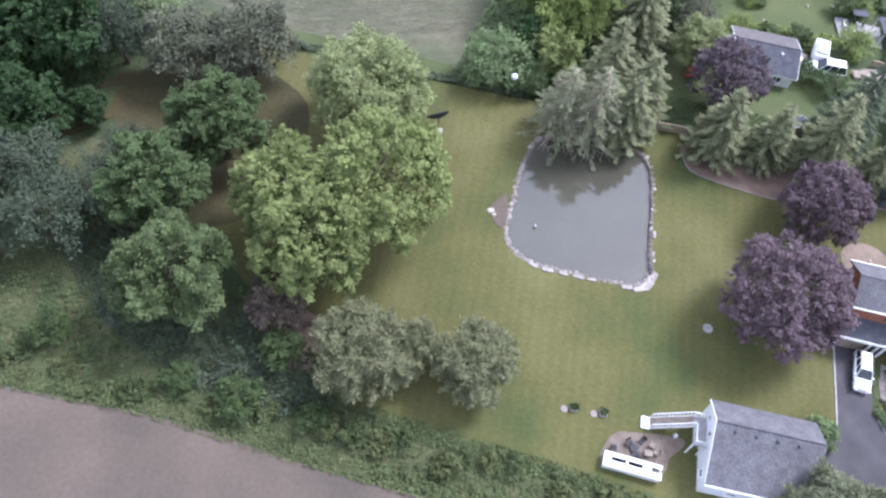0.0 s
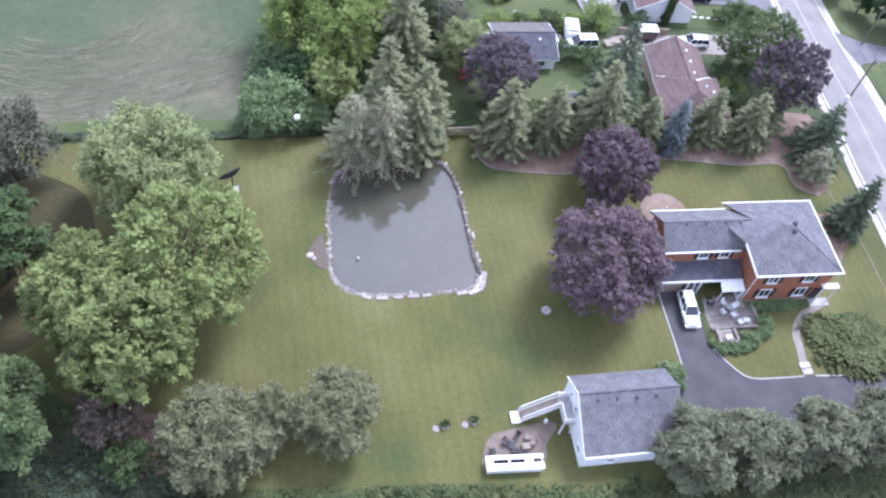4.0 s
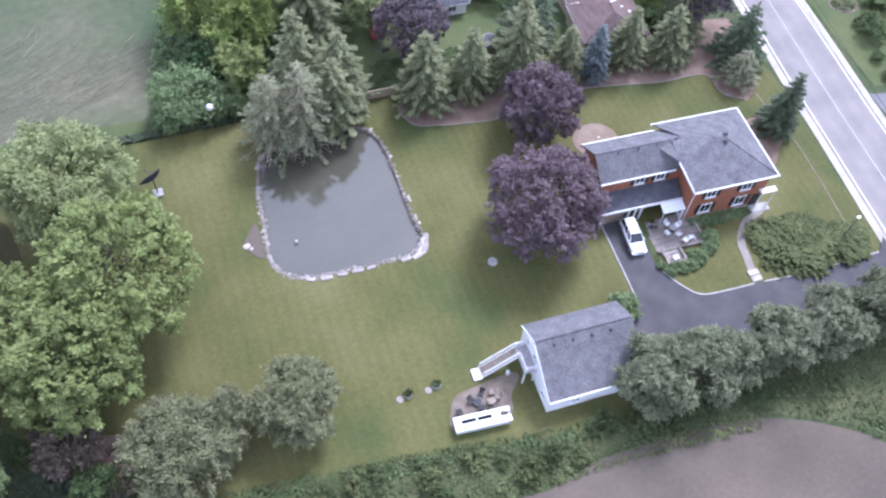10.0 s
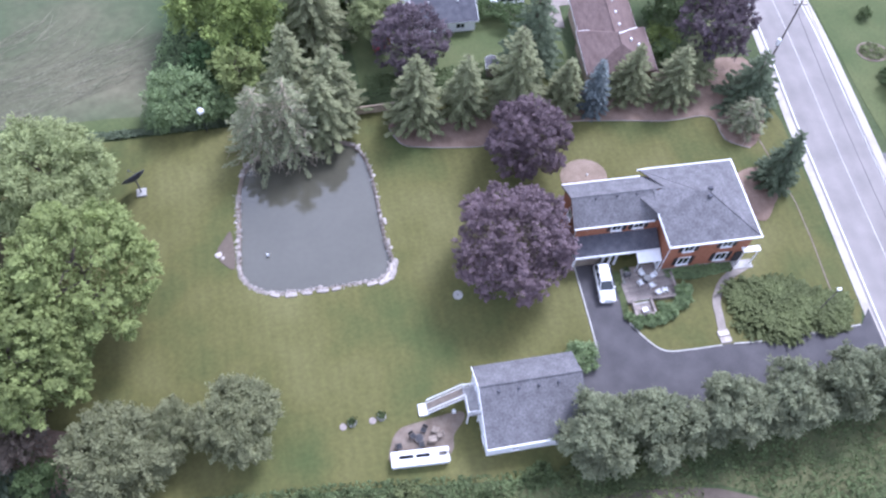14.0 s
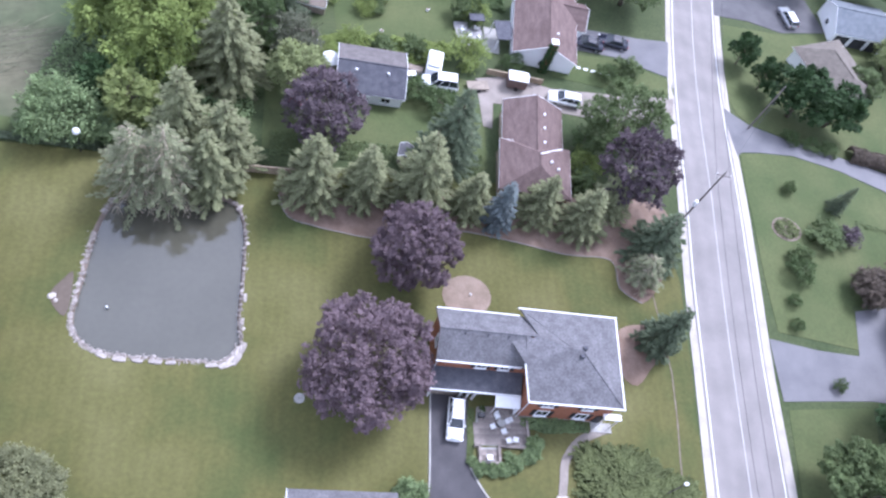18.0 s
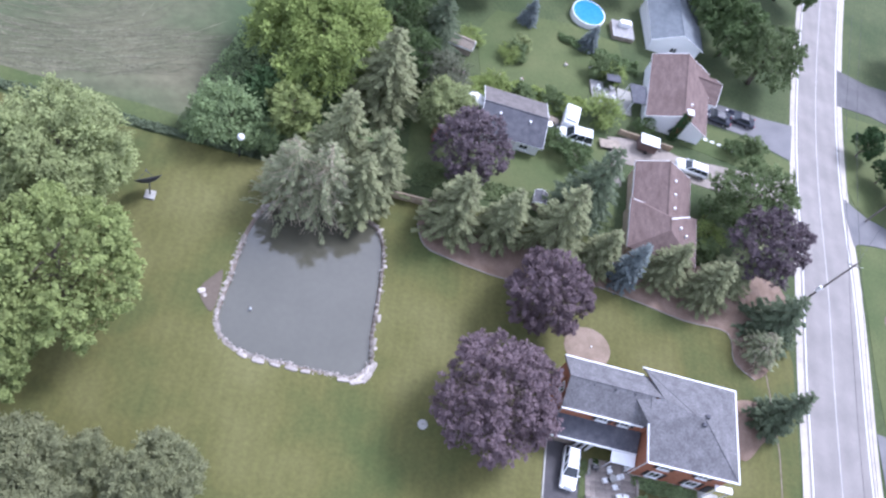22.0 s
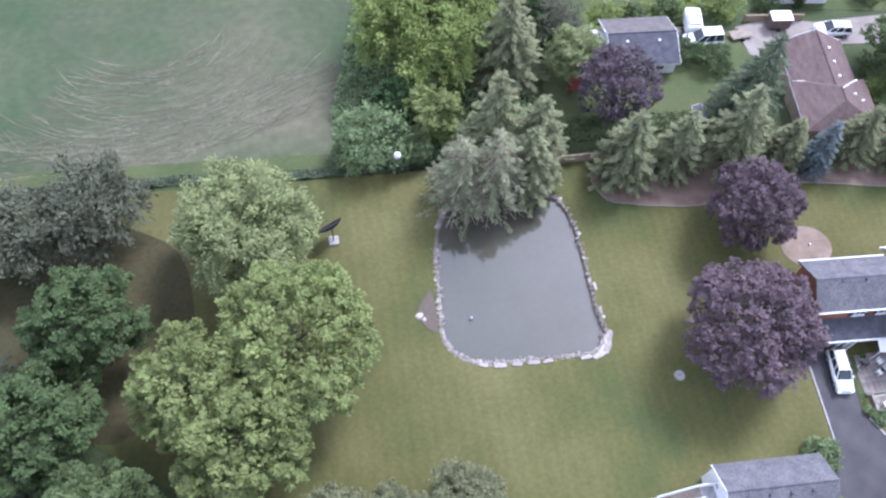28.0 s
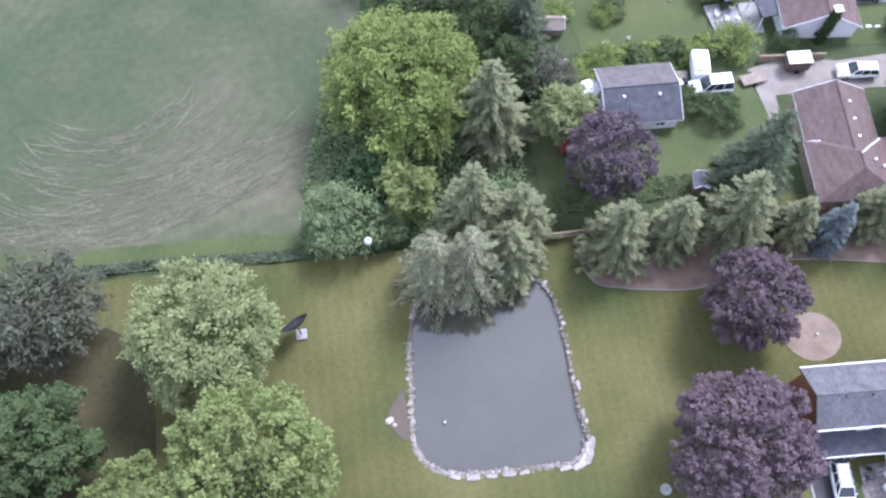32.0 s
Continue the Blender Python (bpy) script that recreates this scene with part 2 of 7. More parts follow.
M["red"] = material("red_paint", (0.26, 0.035, 0.04), (0.34, 0.05, 0.055), rough=0.5, fine_amt=0.1)
M["bluepool"] = material("blue_pool", (0.045, 0.205, 0.570), (0.068, 0.260, 0.646), rough=0.15, fine_amt=0.05, bump=0.0)
M["pole"] = material("utility_pole_wood", (0.128, 0.112, 0.100), (0.200, 0.176, 0.160), scale=3, fine=14, fine_amt=0.15, stretch=(1, 1, 0.2))

water = material("pond_water", (0.070, 0.067, 0.048), (0.085, 0.081, 0.060), rough=0.07, scale=0.12, fine=1.6, fine_amt=0.05, bump=0.015, spec=0.5)
water.node_tree.nodes["Principled BSDF"].inputs["IOR"].default_value = 1.9
M["water"] = water


FOLIAGE = {
    "maple": ((0.120, 0.170, 0.050), (0.372, 0.415, 0.150)),
    "green": ((0.064, 0.110, 0.036), (0.188, 0.248, 0.098)),
    "wood": ((0.028, 0.062, 0.020), (0.080, 0.130, 0.048)),
    "olive": ((0.070, 0.105, 0.038), (0.165, 0.205, 0.085)),
    "linden": ((0.172, 0.212, 0.083), (0.395, 0.432, 0.192)),
    "purple": ((0.084, 0.060, 0.070), (0.250, 0.185, 0.198)),
    "plum": ((0.068, 0.053, 0.061), (0.195, 0.151, 0.166)),
    "spruce": ((0.143, 0.160, 0.078), (0.412, 0.428, 0.226)),
    "darkspruce": ((0.064, 0.090, 0.050), (0.190, 0.225, 0.132)),
    "bluespruce": ((0.165, 0.206, 0.206), (0.365, 0.418, 0.408)),
    "greypine": ((0.215, 0.235, 0.130), (0.470, 0.490, 0.290)),
    "silver": ((0.155, 0.168, 0.080), (0.390, 0.400, 0.215)),
    "willow": ((0.140, 0.165, 0.088), (0.365, 0.382, 0.230)),
    "grey": ((0.060, 0.085, 0.048), (0.150, 0.185, 0.115)),
    "drab": ((0.112, 0.124, 0.074), (0.250, 0.260, 0.170)),
    "lime": ((0.178, 0.250, 0.054), (0.410, 0.488, 0.150)),
    "juniper": ((0.078, 0.105, 0.038), (0.215, 0.235, 0.098)),
    "weed": ((0.092, 0.140, 0.050), (0.262, 0.316, 0.135)),
    "hedge": ((0.130, 0.205, 0.078), (0.365, 0.450, 0.215)),
    "brown": ((0.105, 0.086, 0.064), (0.220, 0.175, 0.135)),
}
def leafy(m, share):
    """Lets a share of the light pass through the leaves."""
    n, l = m.node_tree.nodes, m.node_tree.links
    b = n["Principled BSDF"]
    tr = n.new("ShaderNodeBsdfTranslucent")
    l.new(b.inputs["Base Color"].links[0].from_socket, tr.inputs["Color"])
    mix = n.new("ShaderNodeMixShader")
    mix.inputs[0].default_value = share
    l.new(b.outputs[0], mix.inputs[1])
    l.new(tr.outputs[0], mix.inputs[2])
    l.new(mix.outputs[0], n["Material Output"].inputs[0])
    return m


for k, (a, b) in FOLIAGE.items():
    boost = {"maple": 1.5, "linden": 1.5, "brown": 1.4, "greypine": 1.25, "lime": 1.16, "silver": 1.28, "willow": 1.30, "spruce": 1.38, "purple": 1.65, "plum": 1.6, "green": 1.25, "drab": 1.15, "hedge": 1.3, "wood": 1.45, "olive": 1.65, "darkspruce": 1.5, "juniper": 1.45, "grey": 1.25}.get(k, 1.0)
    mid = [(u + v) * 0.29 * boost for u, v in zip(a, b)]
    M["leaf_" + k] = leafy(material("leaves_" + k, [v * 0.74 for v in mid], [v * 1.26 for v in mid], rough=0.7, scale=0.5, fine=1.8, fine_amt=0.10, bump=0.0, island=0.22, objrand=0.08, spec=0.2), 0.25)


# ---- building helpers ----
def link_mesh(name, me, mat, parent, label=""):
    ob = new(name, me)
    me.materials.append(mat)
    ob.parent = parent
    if label:
        tagged(ob, label)
    return ob


def part(name, bm, mat, parent, label="", smooth=False):
    me = bpy.data.meshes.new(name)
    bmesh.ops.recalc_face_normals(bm, faces=bm.faces)
    if smooth:
        for f in bm.faces:
            f.smooth = True
    bm.to_mesh(me)
    bm.free()
    return link_mesh(name, me, mat, parent, label)


def top(name, x, y, label, category, z=None, rz=0.0, group="", kind=""):
    e = new(name)
    e.empty_display_size = 0.3
    e.matrix_basis = Matrix.Translation((x, y, gz(x, y) if z is None else z)) @ Matrix.Rotation(radians(rz), 4, 'Z')
    return tagged(e, label, category, group, kind)


def box(x0, x1, y0, y1, z0, z1, bevel=0.0, bm=None):
    bm = bm or bmesh.new()
    r = bmesh.ops.create_cube(bm, size=1.0)
    vs = r["verts"]
    for v in vs:
        v.co = Vector(((x0 + x1) / 2 + v.co.x * (x1 - x0), (y0 + y1) / 2 + v.co.y * (y1 - y0), (z0 + z1) / 2 + v.co.z * (z1 - z0)))
    if bevel:
        es = list({e for v in vs for e in v.link_edges})
        bmesh.ops.bevel(bm, geom=es, offset=bevel, segments=2, affect='EDGES')
    return bm


def cyl(x, y, z0, z1, r0, r1=None, n=12, bm=None):
    bm = bm or bmesh.new()
    r1 = r0 if r1 is None else r1
    res = bmesh.ops.create_cone(bm, cap_ends=True, segments=n, radius1=r0, radius2=max(r1, 0.001), depth=z1 - z0)
    for v in res["verts"]:
        v.co += Vector((x, y, (z0 + z1) / 2))
    return bm


def rod(a, b, r0, r1=None, n=6, bm=None):
    """A tapered round bar from a to b."""
    bm = bm or bmesh.new()
    a, b = Vector(a), Vector(b)
    r1 = r0 if r1 is None else r1
    res = bmesh.ops.create_cone(bm, cap_ends=True, segments=n, radius1=r0, radius2=max(r1, 0.001), depth=(b - a).length)
    q = (b - a).to_track_quat('Z', 'Y')
    for v in res["verts"]:
        v.co = q @ v.co + (a + b) / 2
    return bm


def prism(profile, x0, x1, bm=None, axis='X'):
    """Extrudes a closed profile of (u, z) pairs from x0 to x1."""
    bm = bm or bmesh.new()
    mk = (lambda s, u, z: (s, u, z)) if axis == 'X' else (lambda s, u, z: (u, s, z))
    a = [bm.verts.new(mk(x0, u, z)) for u, z in profile]
    b = [bm.verts.new(mk(x1, u, z)) for u, z in profile]
    bm.faces.new(a)
    bm.faces.new(b[::-1])
    for i in range(len(a)):
        j = (i + 1) % len(a)
        bm.faces.new((a[i], b[i], b[j], a[j]))
    return bm


def plate(pts, thick, bm=None):
    """A slab with a planar outline of 3D points, thickened downwards."""
    bm = bm or bmesh.new()
    a = [bm.verts.new(p) for p in pts]
    b = [bm.verts.new((p[0], p[1], p[2] - thick)) for p in pts]
    bm.faces.new(a)
    bm.faces.new(b[::-1])
    for i in range(len(a)):
        j = (i + 1) % len(a)
        bm.faces.new((a[j], b[j], b[i], a[i]))
    return bm


def smooth_loop(pts, steps=4, closed=True):
    """Catmull-Rom through 2D points."""
    out, n = [], len(pts)
    rng = range(n) if closed else range(n - 1)
    for i in rng:
        p = [Vector(pts[(i + k) % n] if closed else pts[min(max(i + k, 0), n - 1)]) for k in (-1, 0, 1, 2)]
        for s in range(steps):
            t = s / steps
            out.append(tuple(0.5 * (2 * p[1] + (p[2] - p[0]) * t + (2 * p[0] - 5 * p[1] + 4 * p[2] - p[3]) * t * t + (3 * p[1] - p[0] - 3 * p[2] + p[3]) * t ** 3)))
    if not closed:
        out.append(tuple(pts[-1]))
    return out


def sheet(name, outline, mat, lift, label, category, hole=None, kind="structure", depth=0.12, step=4.0):
    """A ground cover that follows the land, with a real edge of its own."""
    bm = bmesh.new()
    loops = [outline] + ([hole] if hole else [])
    edges = []
    for lp in loops:
        vs = [bm.verts.new((p[0], p[1], 0)) for p in lp]
        edges += [bm.edges.new((vs[i], vs[(i + 1) % len(vs)])) for i in range(len(vs))]
    bmesh.ops.triangle_fill(bm, use_beauty=True, edges=edges)
    xs, ys = [p[0] for p in outline], [p[1] for p in outline]
    for axis, lo, hi in ((0, min(xs), max(xs)), (1, min(ys), max(ys))):
        c = math.ceil(lo / step) * step
        while c < hi:
            no = (1, 0, 0) if axis == 0 else (0, 1, 0)
            co = (c, 0, 0) if axis == 0 else (0, c, 0)
            bmesh.ops.bisect_plane(bm, geom=bm.verts[:] + bm.edges[:] + bm.faces[:], plane_co=co, plane_no=no, dist=0.001)
            c += step
    for v in bm.verts:
        v.co.z = gz(v.co.x, v.co.y) + lift
    bmesh.ops.recalc_face_normals(bm, faces=bm.faces)
    if sum(f.normal.z for f in bm.faces) < 0:
        bmesh.ops.reverse_faces(bm, faces=bm.faces)
    rim = [e for e in bm.edges if e.is_boundary]
    ex = bmesh.ops.extrude_edge_only(bm, edges=rim)
    for v in ex["geom"]:
        if isinstance(v, bmesh.types.BMVert):
            v.co.z -= depth
    me = bpy.data.meshes.new(name)
    bm.to_mesh(me)
    bm.free()
    ob = link_mesh(name, me, mat, None)
    return tagged(ob, label, category, kind=kind)


def ribbon(name, line, width, mat, lift, label, category, depth=0.12, parent=None):
    """A strip of even width along a line of 2D points."""
    lp = [Vector(p) for p in line]
    left, right = [], []
    for i, p in enumerate(lp):
        d = (lp[min(i + 1, len(lp) - 1)] - lp[max(i - 1, 0)]).normalized()
        nrm = Vector((-d.y, d.x)) * width / 2
        left.append(tuple(p + nrm))
        right.append(tuple(p - nrm))
    return sheet(name, left + right[::-1], mat, lift, label, category, depth=depth)


# ---- foliage ----
rng = np.random.default_rng(7)


def quads_mesh(name, centres, normals, sizes, fold=0.25, longish=1.4, axis=None):
    """Many small folded leaves, each an island of two triangles pairs."""
    n = len(centres)
    r = rng.normal(size=(n, 3))
    nrm = normals / (np.linalg.norm(normals, axis=1, keepdims=True) + 1e-9)
    u = np.cross(nrm, r)
    u /= np.linalg.norm(u, axis=1, keepdims=True) + 1e-9
    if axis is not None:
        u = axis - nrm * np.sum(axis * nrm, axis=1, keepdims=True)
        u /= np.linalg.norm(u, axis=1, keepdims=True) + 1e-9
    v = np.cross(nrm, u)
    s = sizes[:, None]
    a = centres - u * s * longish / 2
    b = centres + v * s / 2 - nrm * s * fold
    c = centres + u * s * longish / 2
    d = centres - v * s / 2 - nrm * s * fold
    verts = np.stack([a, b, c, d], 1).reshape(-1, 3).astype(np.float32)
    i = np.arange(n)[:, None] * 4
    tris = np.concatenate([i + 0, i + 1, i + 2, i + 0, i + 2, i + 3], 1).reshape(-1).astype(np.int32)
    me = bpy.data.meshes.new(name)
    me.vertices.add(4 * n)
    me.vertices.foreach_set("co", verts.ravel())
    me.loops.add(6 * n)
    me.loops.foreach_set("vertex_index", tris)
    me.polygons.add(2 * n)
    me.polygons.foreach_set("loop_start", np.arange(0, 6 * n, 3, dtype=np.int32))
    me.update(calc_edges=True)
    return me


def trunk_bm(h, r, limbs, spread, start=0.25):
    bm = bmesh.new()
    pts = [Vector((rng.normal() * r * 0.4 * k, rng.normal() * r * 0.4 * k, h * k / 4)) for k in range(5)]
    for k in range(4):
        rod(pts[k], pts[k + 1], r * (1 - 0.22 * k), r * (1 - 0.22 * (k + 1)), 8, bm)
    for k in range(limbs):
        t = start + (0.9 - start) * k / max(1, limbs - 1)
        base = pts[int(t * 4)].lerp(pts[min(4, int(t * 4) + 1)], t * 4 % 1)
        a = k * 2.4 + rng.random()
        ln = spread * (1.05 - 0.6 * t)
        mid = base + Vector((math.cos(a), math.sin(a), 0.7)) * ln * 0.5
        tip = mid + Vector((math.cos(a + 0.3), math.sin(a + 0.3), 0.5)) * ln * 0.5
        rod(base, mid, r * 0.38 * (1.1 - t * 0.5), r * 0.22, 6, bm)
        rod(mid, tip, r * 0.22, r * 0.07, 5, bm)
    return bm


def unit(n, up=0.0):
    d = rng.normal(size=(n, 3))
    d /= np.linalg.norm(d, axis=1, keepdims=True)
    d[:, 2] = np.where(rng.random(n) < up, np.abs(d[:, 2]), d[:, 2])
    return d


FEATHERY = ("silver", "willow", "linden", "hedge", "lime", "drab", "grey", "brown")


def broadleaf(kind, h, rad, low=0.18, lobes=26, leaves=9000, leaf=0.42, clump=0.115):
    """A deciduous tree at the origin: trunk with limbs, and a crown of heavy lobes thatched with leafy sprays."""
    feathery = kind in FEATHERY
    big = max(9, int(lobes * (0.42 if feathery else 0.30)))
    centre = np.array([0, 0, h * (1 + low) / 2])
    ext = np.array([rad, rad, h * (1 - low) / 2])
    flat = np.array([1, 1, min(0.9, 1.2 * ext[2] / rad)])
    # lobes spread evenly over the crown, a few inside
    k = np.arange(big) + 0.5
    zz = 1 - 1.45 * k / big
    az = k * 2.39996 + rng.uniform(-0.35, 0.35, big)
    d = np.stack([np.sqrt(1 - zz ** 2) * np.cos(az), np.sqrt(1 - zz ** 2) * np.sin(az), zz], 1)
    lr = rng.uniform(0.27, 0.44, big) * rad * (26 / max(26, lobes)) ** 0.18
    f = (1.0 - lr / rad * rng.uniform(0.86, 1.12, big))[:, None]
    lc = centre + d * ext * f
    # sprays lie on the lobes like thatch, their tips outward and down
    cl = max(60, int(2.6 / clump ** 2))
    wl = rng.choice(big, size=cl, p=lr ** 2 / (lr ** 2).sum())
    cd = unit(cl, 0.62) + d[wl] * 0.5
    cd /= np.linalg.norm(cd, axis=1, keepdims=True)
    cc = lc[wl] + cd * (lr[wl] * rng.uniform(0.74, 1.0, cl))[:, None] * flat
    ax = cd + rng.normal(size=(cl, 3)) * 0.42 + np.array([0, 0, -0.15 - (0.25 if feathery else 0)])
    ax /= np.linalg.norm(ax, axis=1, keepdims=True)
    sp = np.cross(ax, np.array([0, 0, 1.0]) + rng.normal(size=(cl, 3)) * 0.25)
    sp /= np.linalg.norm(sp, axis=1, keepdims=True) + 1e-9
    up = np.cross(sp, ax)
    up *= np.where(up[:, 2:] < 0, -1, 1)
    cr = rng.uniform(0.65, 1.35, cl) * clump * rad
    which = rng.choice(cl, size=leaves, p=cr ** 2 / (cr ** 2).sum())
    u = rng.beta(1.3, 1.2, size=leaves) * (3.0 if feathery else 2.0) - (0.9 if feathery else 0.6)
    v = rng.normal(size=leaves) * 0.46 * (1.25 - 0.55 * np.clip(u, 0, 1.4))
    w = rng.normal(size=leaves) * (0.30 if feathery else 0.20) - 0.22 * v * v - 0.16 * np.clip(u, 0, 2) ** 2
    p = cc[which] + (ax[which] * u[:, None] + sp[which] * v[:, None] + up[which] * w[:, None]) * cr[which][:, None]
    if feathery:
        p += rng.normal(size=(leaves, 3)) * 0.40 * clump * rad
    # some leaves deep inside close the crown
    inner = rng.random(leaves) < (0.34 if kind == "purple" else 0.24)
    fill = centre + unit(leaves) * ext * (0.78 * rng.random(leaves) ** 0.4)[:, None]
    near = lc[wl[which]] + unit(leaves) * (lr[wl[which]] * 0.78)[:, None] * flat
    p[inner] = np.where(rng.random((leaves, 1)) < 0.5, fill, near)[inner]
    p[:, 2] = np.maximum(p[:, 2], 0.12 * h * rng.random(leaves) + 0.1)
    nrm = up[which] * 1.0 + cd[which] * 0.45 + rng.normal(size=(leaves, 3)) * 0.42
    axis = ax[which] + sp[which] * (np.sign(v) * 0.6)[:, None]
    me = quads_mesh("crown", p, nrm, rng.uniform(0.6, 1.3, leaves) * leaf * (0.80 if feathery else 0.92), longish=2.2 if feathery else 1.6, axis=axis)
    return me, trunk_bm(h * 0.8, 0.035 * h, 9, rad * 0.75)


def juniper_crown(ax, ay, h):
    """A low mat of overlapping feathered sprays, each rising a little to its tip."""
    n, cnt = 620, 22
    a, r = rng.uniform(0, math.tau, n), np.sqrt(rng.random(n))
    wob = 1 + 0.10 * np.sin(3 * a + 1) + 0.07 * np.sin(5 * a + 2)
    bx, by = ax * r * wob * np.cos(a), ay * r * wob * np.sin(a)
    bz = h * (0.55 + 0.3 * np.sin(bx * 1.1 + 0.7) * np.sin(by * 1.3)) * (1 - 0.75 * r ** 5) + rng.normal(size=n) * 0.12
    ang = a + rng.normal(size=n) * 0.8
    L = rng.uniform(0.9, 1.9, n)
    s = rng.random((n, cnt))
    sd = rng.uniform(-1, 1, (n, cnt))
    w = sd * 0.34 * (1.05 - s)
    dx, dy = np.cos(ang)[:, None], np.sin(ang)[:, None]
    x = bx[:, None] + dx * L[:, None] * (s - 0.5) - dy * w
    y = by[:, None] + dy * L[:, None] * (s - 0.5) + dx * w
    z = np.maximum(0.06, bz[:, None] + 0.30 * s * L[:, None] * 0.5 - 0.4 * np.abs(w) - 0.15)
    P = np.stack([x, y, z], 2).reshape(-1, 3)
    X = np.stack([dx - dy * sd * 0.7, dy + dx * sd * 0.7, np.full_like(s, 0.25)], 2).reshape(-1, 3)
    N = np.stack([rng.normal(size=n * cnt) * 0.3 - 0.2 * X[:, 0], rng.normal(size=n * cnt) * 0.3 - 0.2 * X[:, 1], np.ones(n * cnt)], 1)
    return quads_mesh("crown", P, N, rng.uniform(0.16, 0.30, n * cnt), fold=0.3, longish=2.4, axis=X)


def conifer(kind, h, rad, whorls=20, leaf=0.42, low=0.05, sparse=1.0, ragged=0.16, bare=False):
    """A spruce or pine at the origin: straight trunk, whorls of drooping boughs set with needle sprays."""
    P, N, S, X = [], [], [], []
    bm = bmesh.new()
    rod((0, 0, 0), (0, 0, h * 0.55), 0.022 * h, 0.013 * h, 8, bm)
    rod((0, 0, h * 0.55), (0, 0, h), 0.013 * h, 0.002 * h, 6, bm)
    for k in range(whorls):
        t = low + (1 - low) * (k / whorls) ** 0.92
        z = h * t
        ln = rad * (1 - t) ** (0.52 if bare else 0.74) * 1.06 + 0.15
        nb = max(5, int(10 * (1 - t) + 4))
        off = rng.random() * 6.28
        for j in range(nb):
            a = off + j * 6.283 / nb + rng.normal() * 0.14
            L = ln * min(1.15, 1 + rng.normal() * ragged)
            z = h * t + rng.uniform(-0.5, 0.5) * h / whorls
            dx, dy = math.cos(a), math.sin(a)
            if (bare and t > 0.16 and (j + k) % 3 == 0) or (k % 2 == 0 and j % 2 == 0):
                rod((0, 0, z), (dx * L * 0.9, dy * L * 0.9, z - 0.22 * L), 0.045 if bare else 0.035, 0.02, 4, bm)
                if bare:
                    for q in (0.4, 0.7):
                        for sd_ in (-1, 1):
                            b0 = Vector((dx * L * q, dy * L * q, z - 0.24 * L * q))
                            rod(b0, b0 + Vector((dx * 0.5 - dy * sd_ * 0.6, dy * 0.5 + dx * sd_ * 0.6, -0.25)) * L * 0.30, 0.030, 0.012, 3, bm)
            if rng.random() > (sparse if not bare else (0.16 if t < 0.35 else 0.58)):
                continue
            cnt = max(6, int(L * 12))
            s = np.sqrt(rng.uniform(0.02, 1.0, cnt))
            width = 0.22 * L * (1.08 - s) + 0.08
            sd = rng.uniform(-1, 1, cnt)
            side = sd * width
            zz = z - 0.34 * L * s ** 1.3 + 0.14 * L * s ** 4 - 0.12 * np.abs(side) + rng.normal(size=cnt) * 0.04
            P.append(np.stack([dx * L * s - dy * side, dy * L * s + dx * side, zz], 1))
            N.append(np.stack([dx * 0.3 + rng.normal(size=cnt) * 0.28, dy * 0.3 + rng.normal(size=cnt) * 0.28, np.full(cnt, 1.0)], 1))
            X.append(np.stack([dx - dy * sd * 0.8, dy + dx * sd * 0.8, np.full(cnt, -0.25)], 1))
            S.append(rng.uniform(0.55, 1.2, cnt) * leaf)
    me = quads_mesh("crown", np.concatenate(P), np.concatenate(N), np.concatenate(S), fold=0.35, longish=2.6, axis=np.concatenate(X))
    return me, bm


PROTO = {}


def tree(kind, x, y, h, rad, label, form="broad", name=None, variant=0, category="tree", leaf=0.42, leaves=9000, lobes=50, low=0.06, whorls=24, sparse=1.0, group="", clump=0.095):
    """Plants a tree; alike trees share their meshes, turned and sized for each place."""
    key = (form, kind, variant, leaf)
    if form != "cone":
        leaf, leaves = leaf * 0.62, int(leaves * (1.8 if leaves >= 10000 else 1.1))
    name = name or ("conifer_tree" if form == "cone" else "deciduous_tree")
    spin = (x * 37.7 + y * 91.3) % 360
    z = gz(x, y) - 0.05
    if key in PROTO:
        ob, h0, r0 = PROTO[key]
        m = Matrix.Translation((x, y, z)) @ Matrix.Rotation(radians(spin), 4, 'Z') @ Matrix.Diagonal((rad / r0, rad / r0, h / h0, 1))
        cp = copy_thing(ob, m)
        cp.name = name
        return tagged(cp, label, category, group)
    if form == "cone":
        me, bm = conifer(kind, h, rad, whorls=int(whorls * 0.8), leaf=leaf * 0.60, sparse=sparse, low=low, bare=sparse < 0.9)
    else:
        me, bm = broadleaf(kind, h, rad, low=low, lobes=lobes, leaves=leaves, leaf=leaf, clump=clump)
    e = new(name)
    e.matrix_basis = Matrix.Translation((x, y, z))
    tagged(e, label, category, group)
    part("trunk", bm, M["bark_pale" if kind == "greypine" else "bark"], e, smooth=True)
    link_mesh("crown", me, M["leaf_" + kind], e)
    PROTO[key] = (e, h, rad)
    return e

# ---- ground, fields, lawn, roads ----
POND = smooth_loop([(-21.3, 20.9), (-20.0, 17.6), (-19.8, 13.8), (-19.8, 10.0), (-19.9, 6.4), (-19.6, 3.6), (-21.4, 1.6), (-24.2, 1.5), (-28.2, 1.7), (-32.2, 1.9), (-34.6, 2.6), (-36.2, 4.2), (-36.7, 6.4), (-36.4, 10.2), (-36.1, 14.3), (-35.6, 17.2), (-34.4, 20.2), (-31.5, 21.6), (-28, 21.8), (-24.5, 21.8)], 3)
PC = Vector((-28.1, 11.2))


def inset(loop, d):
    return [tuple(Vector(p) + (PC - Vector(p)).normalized() * d) for p in loop]


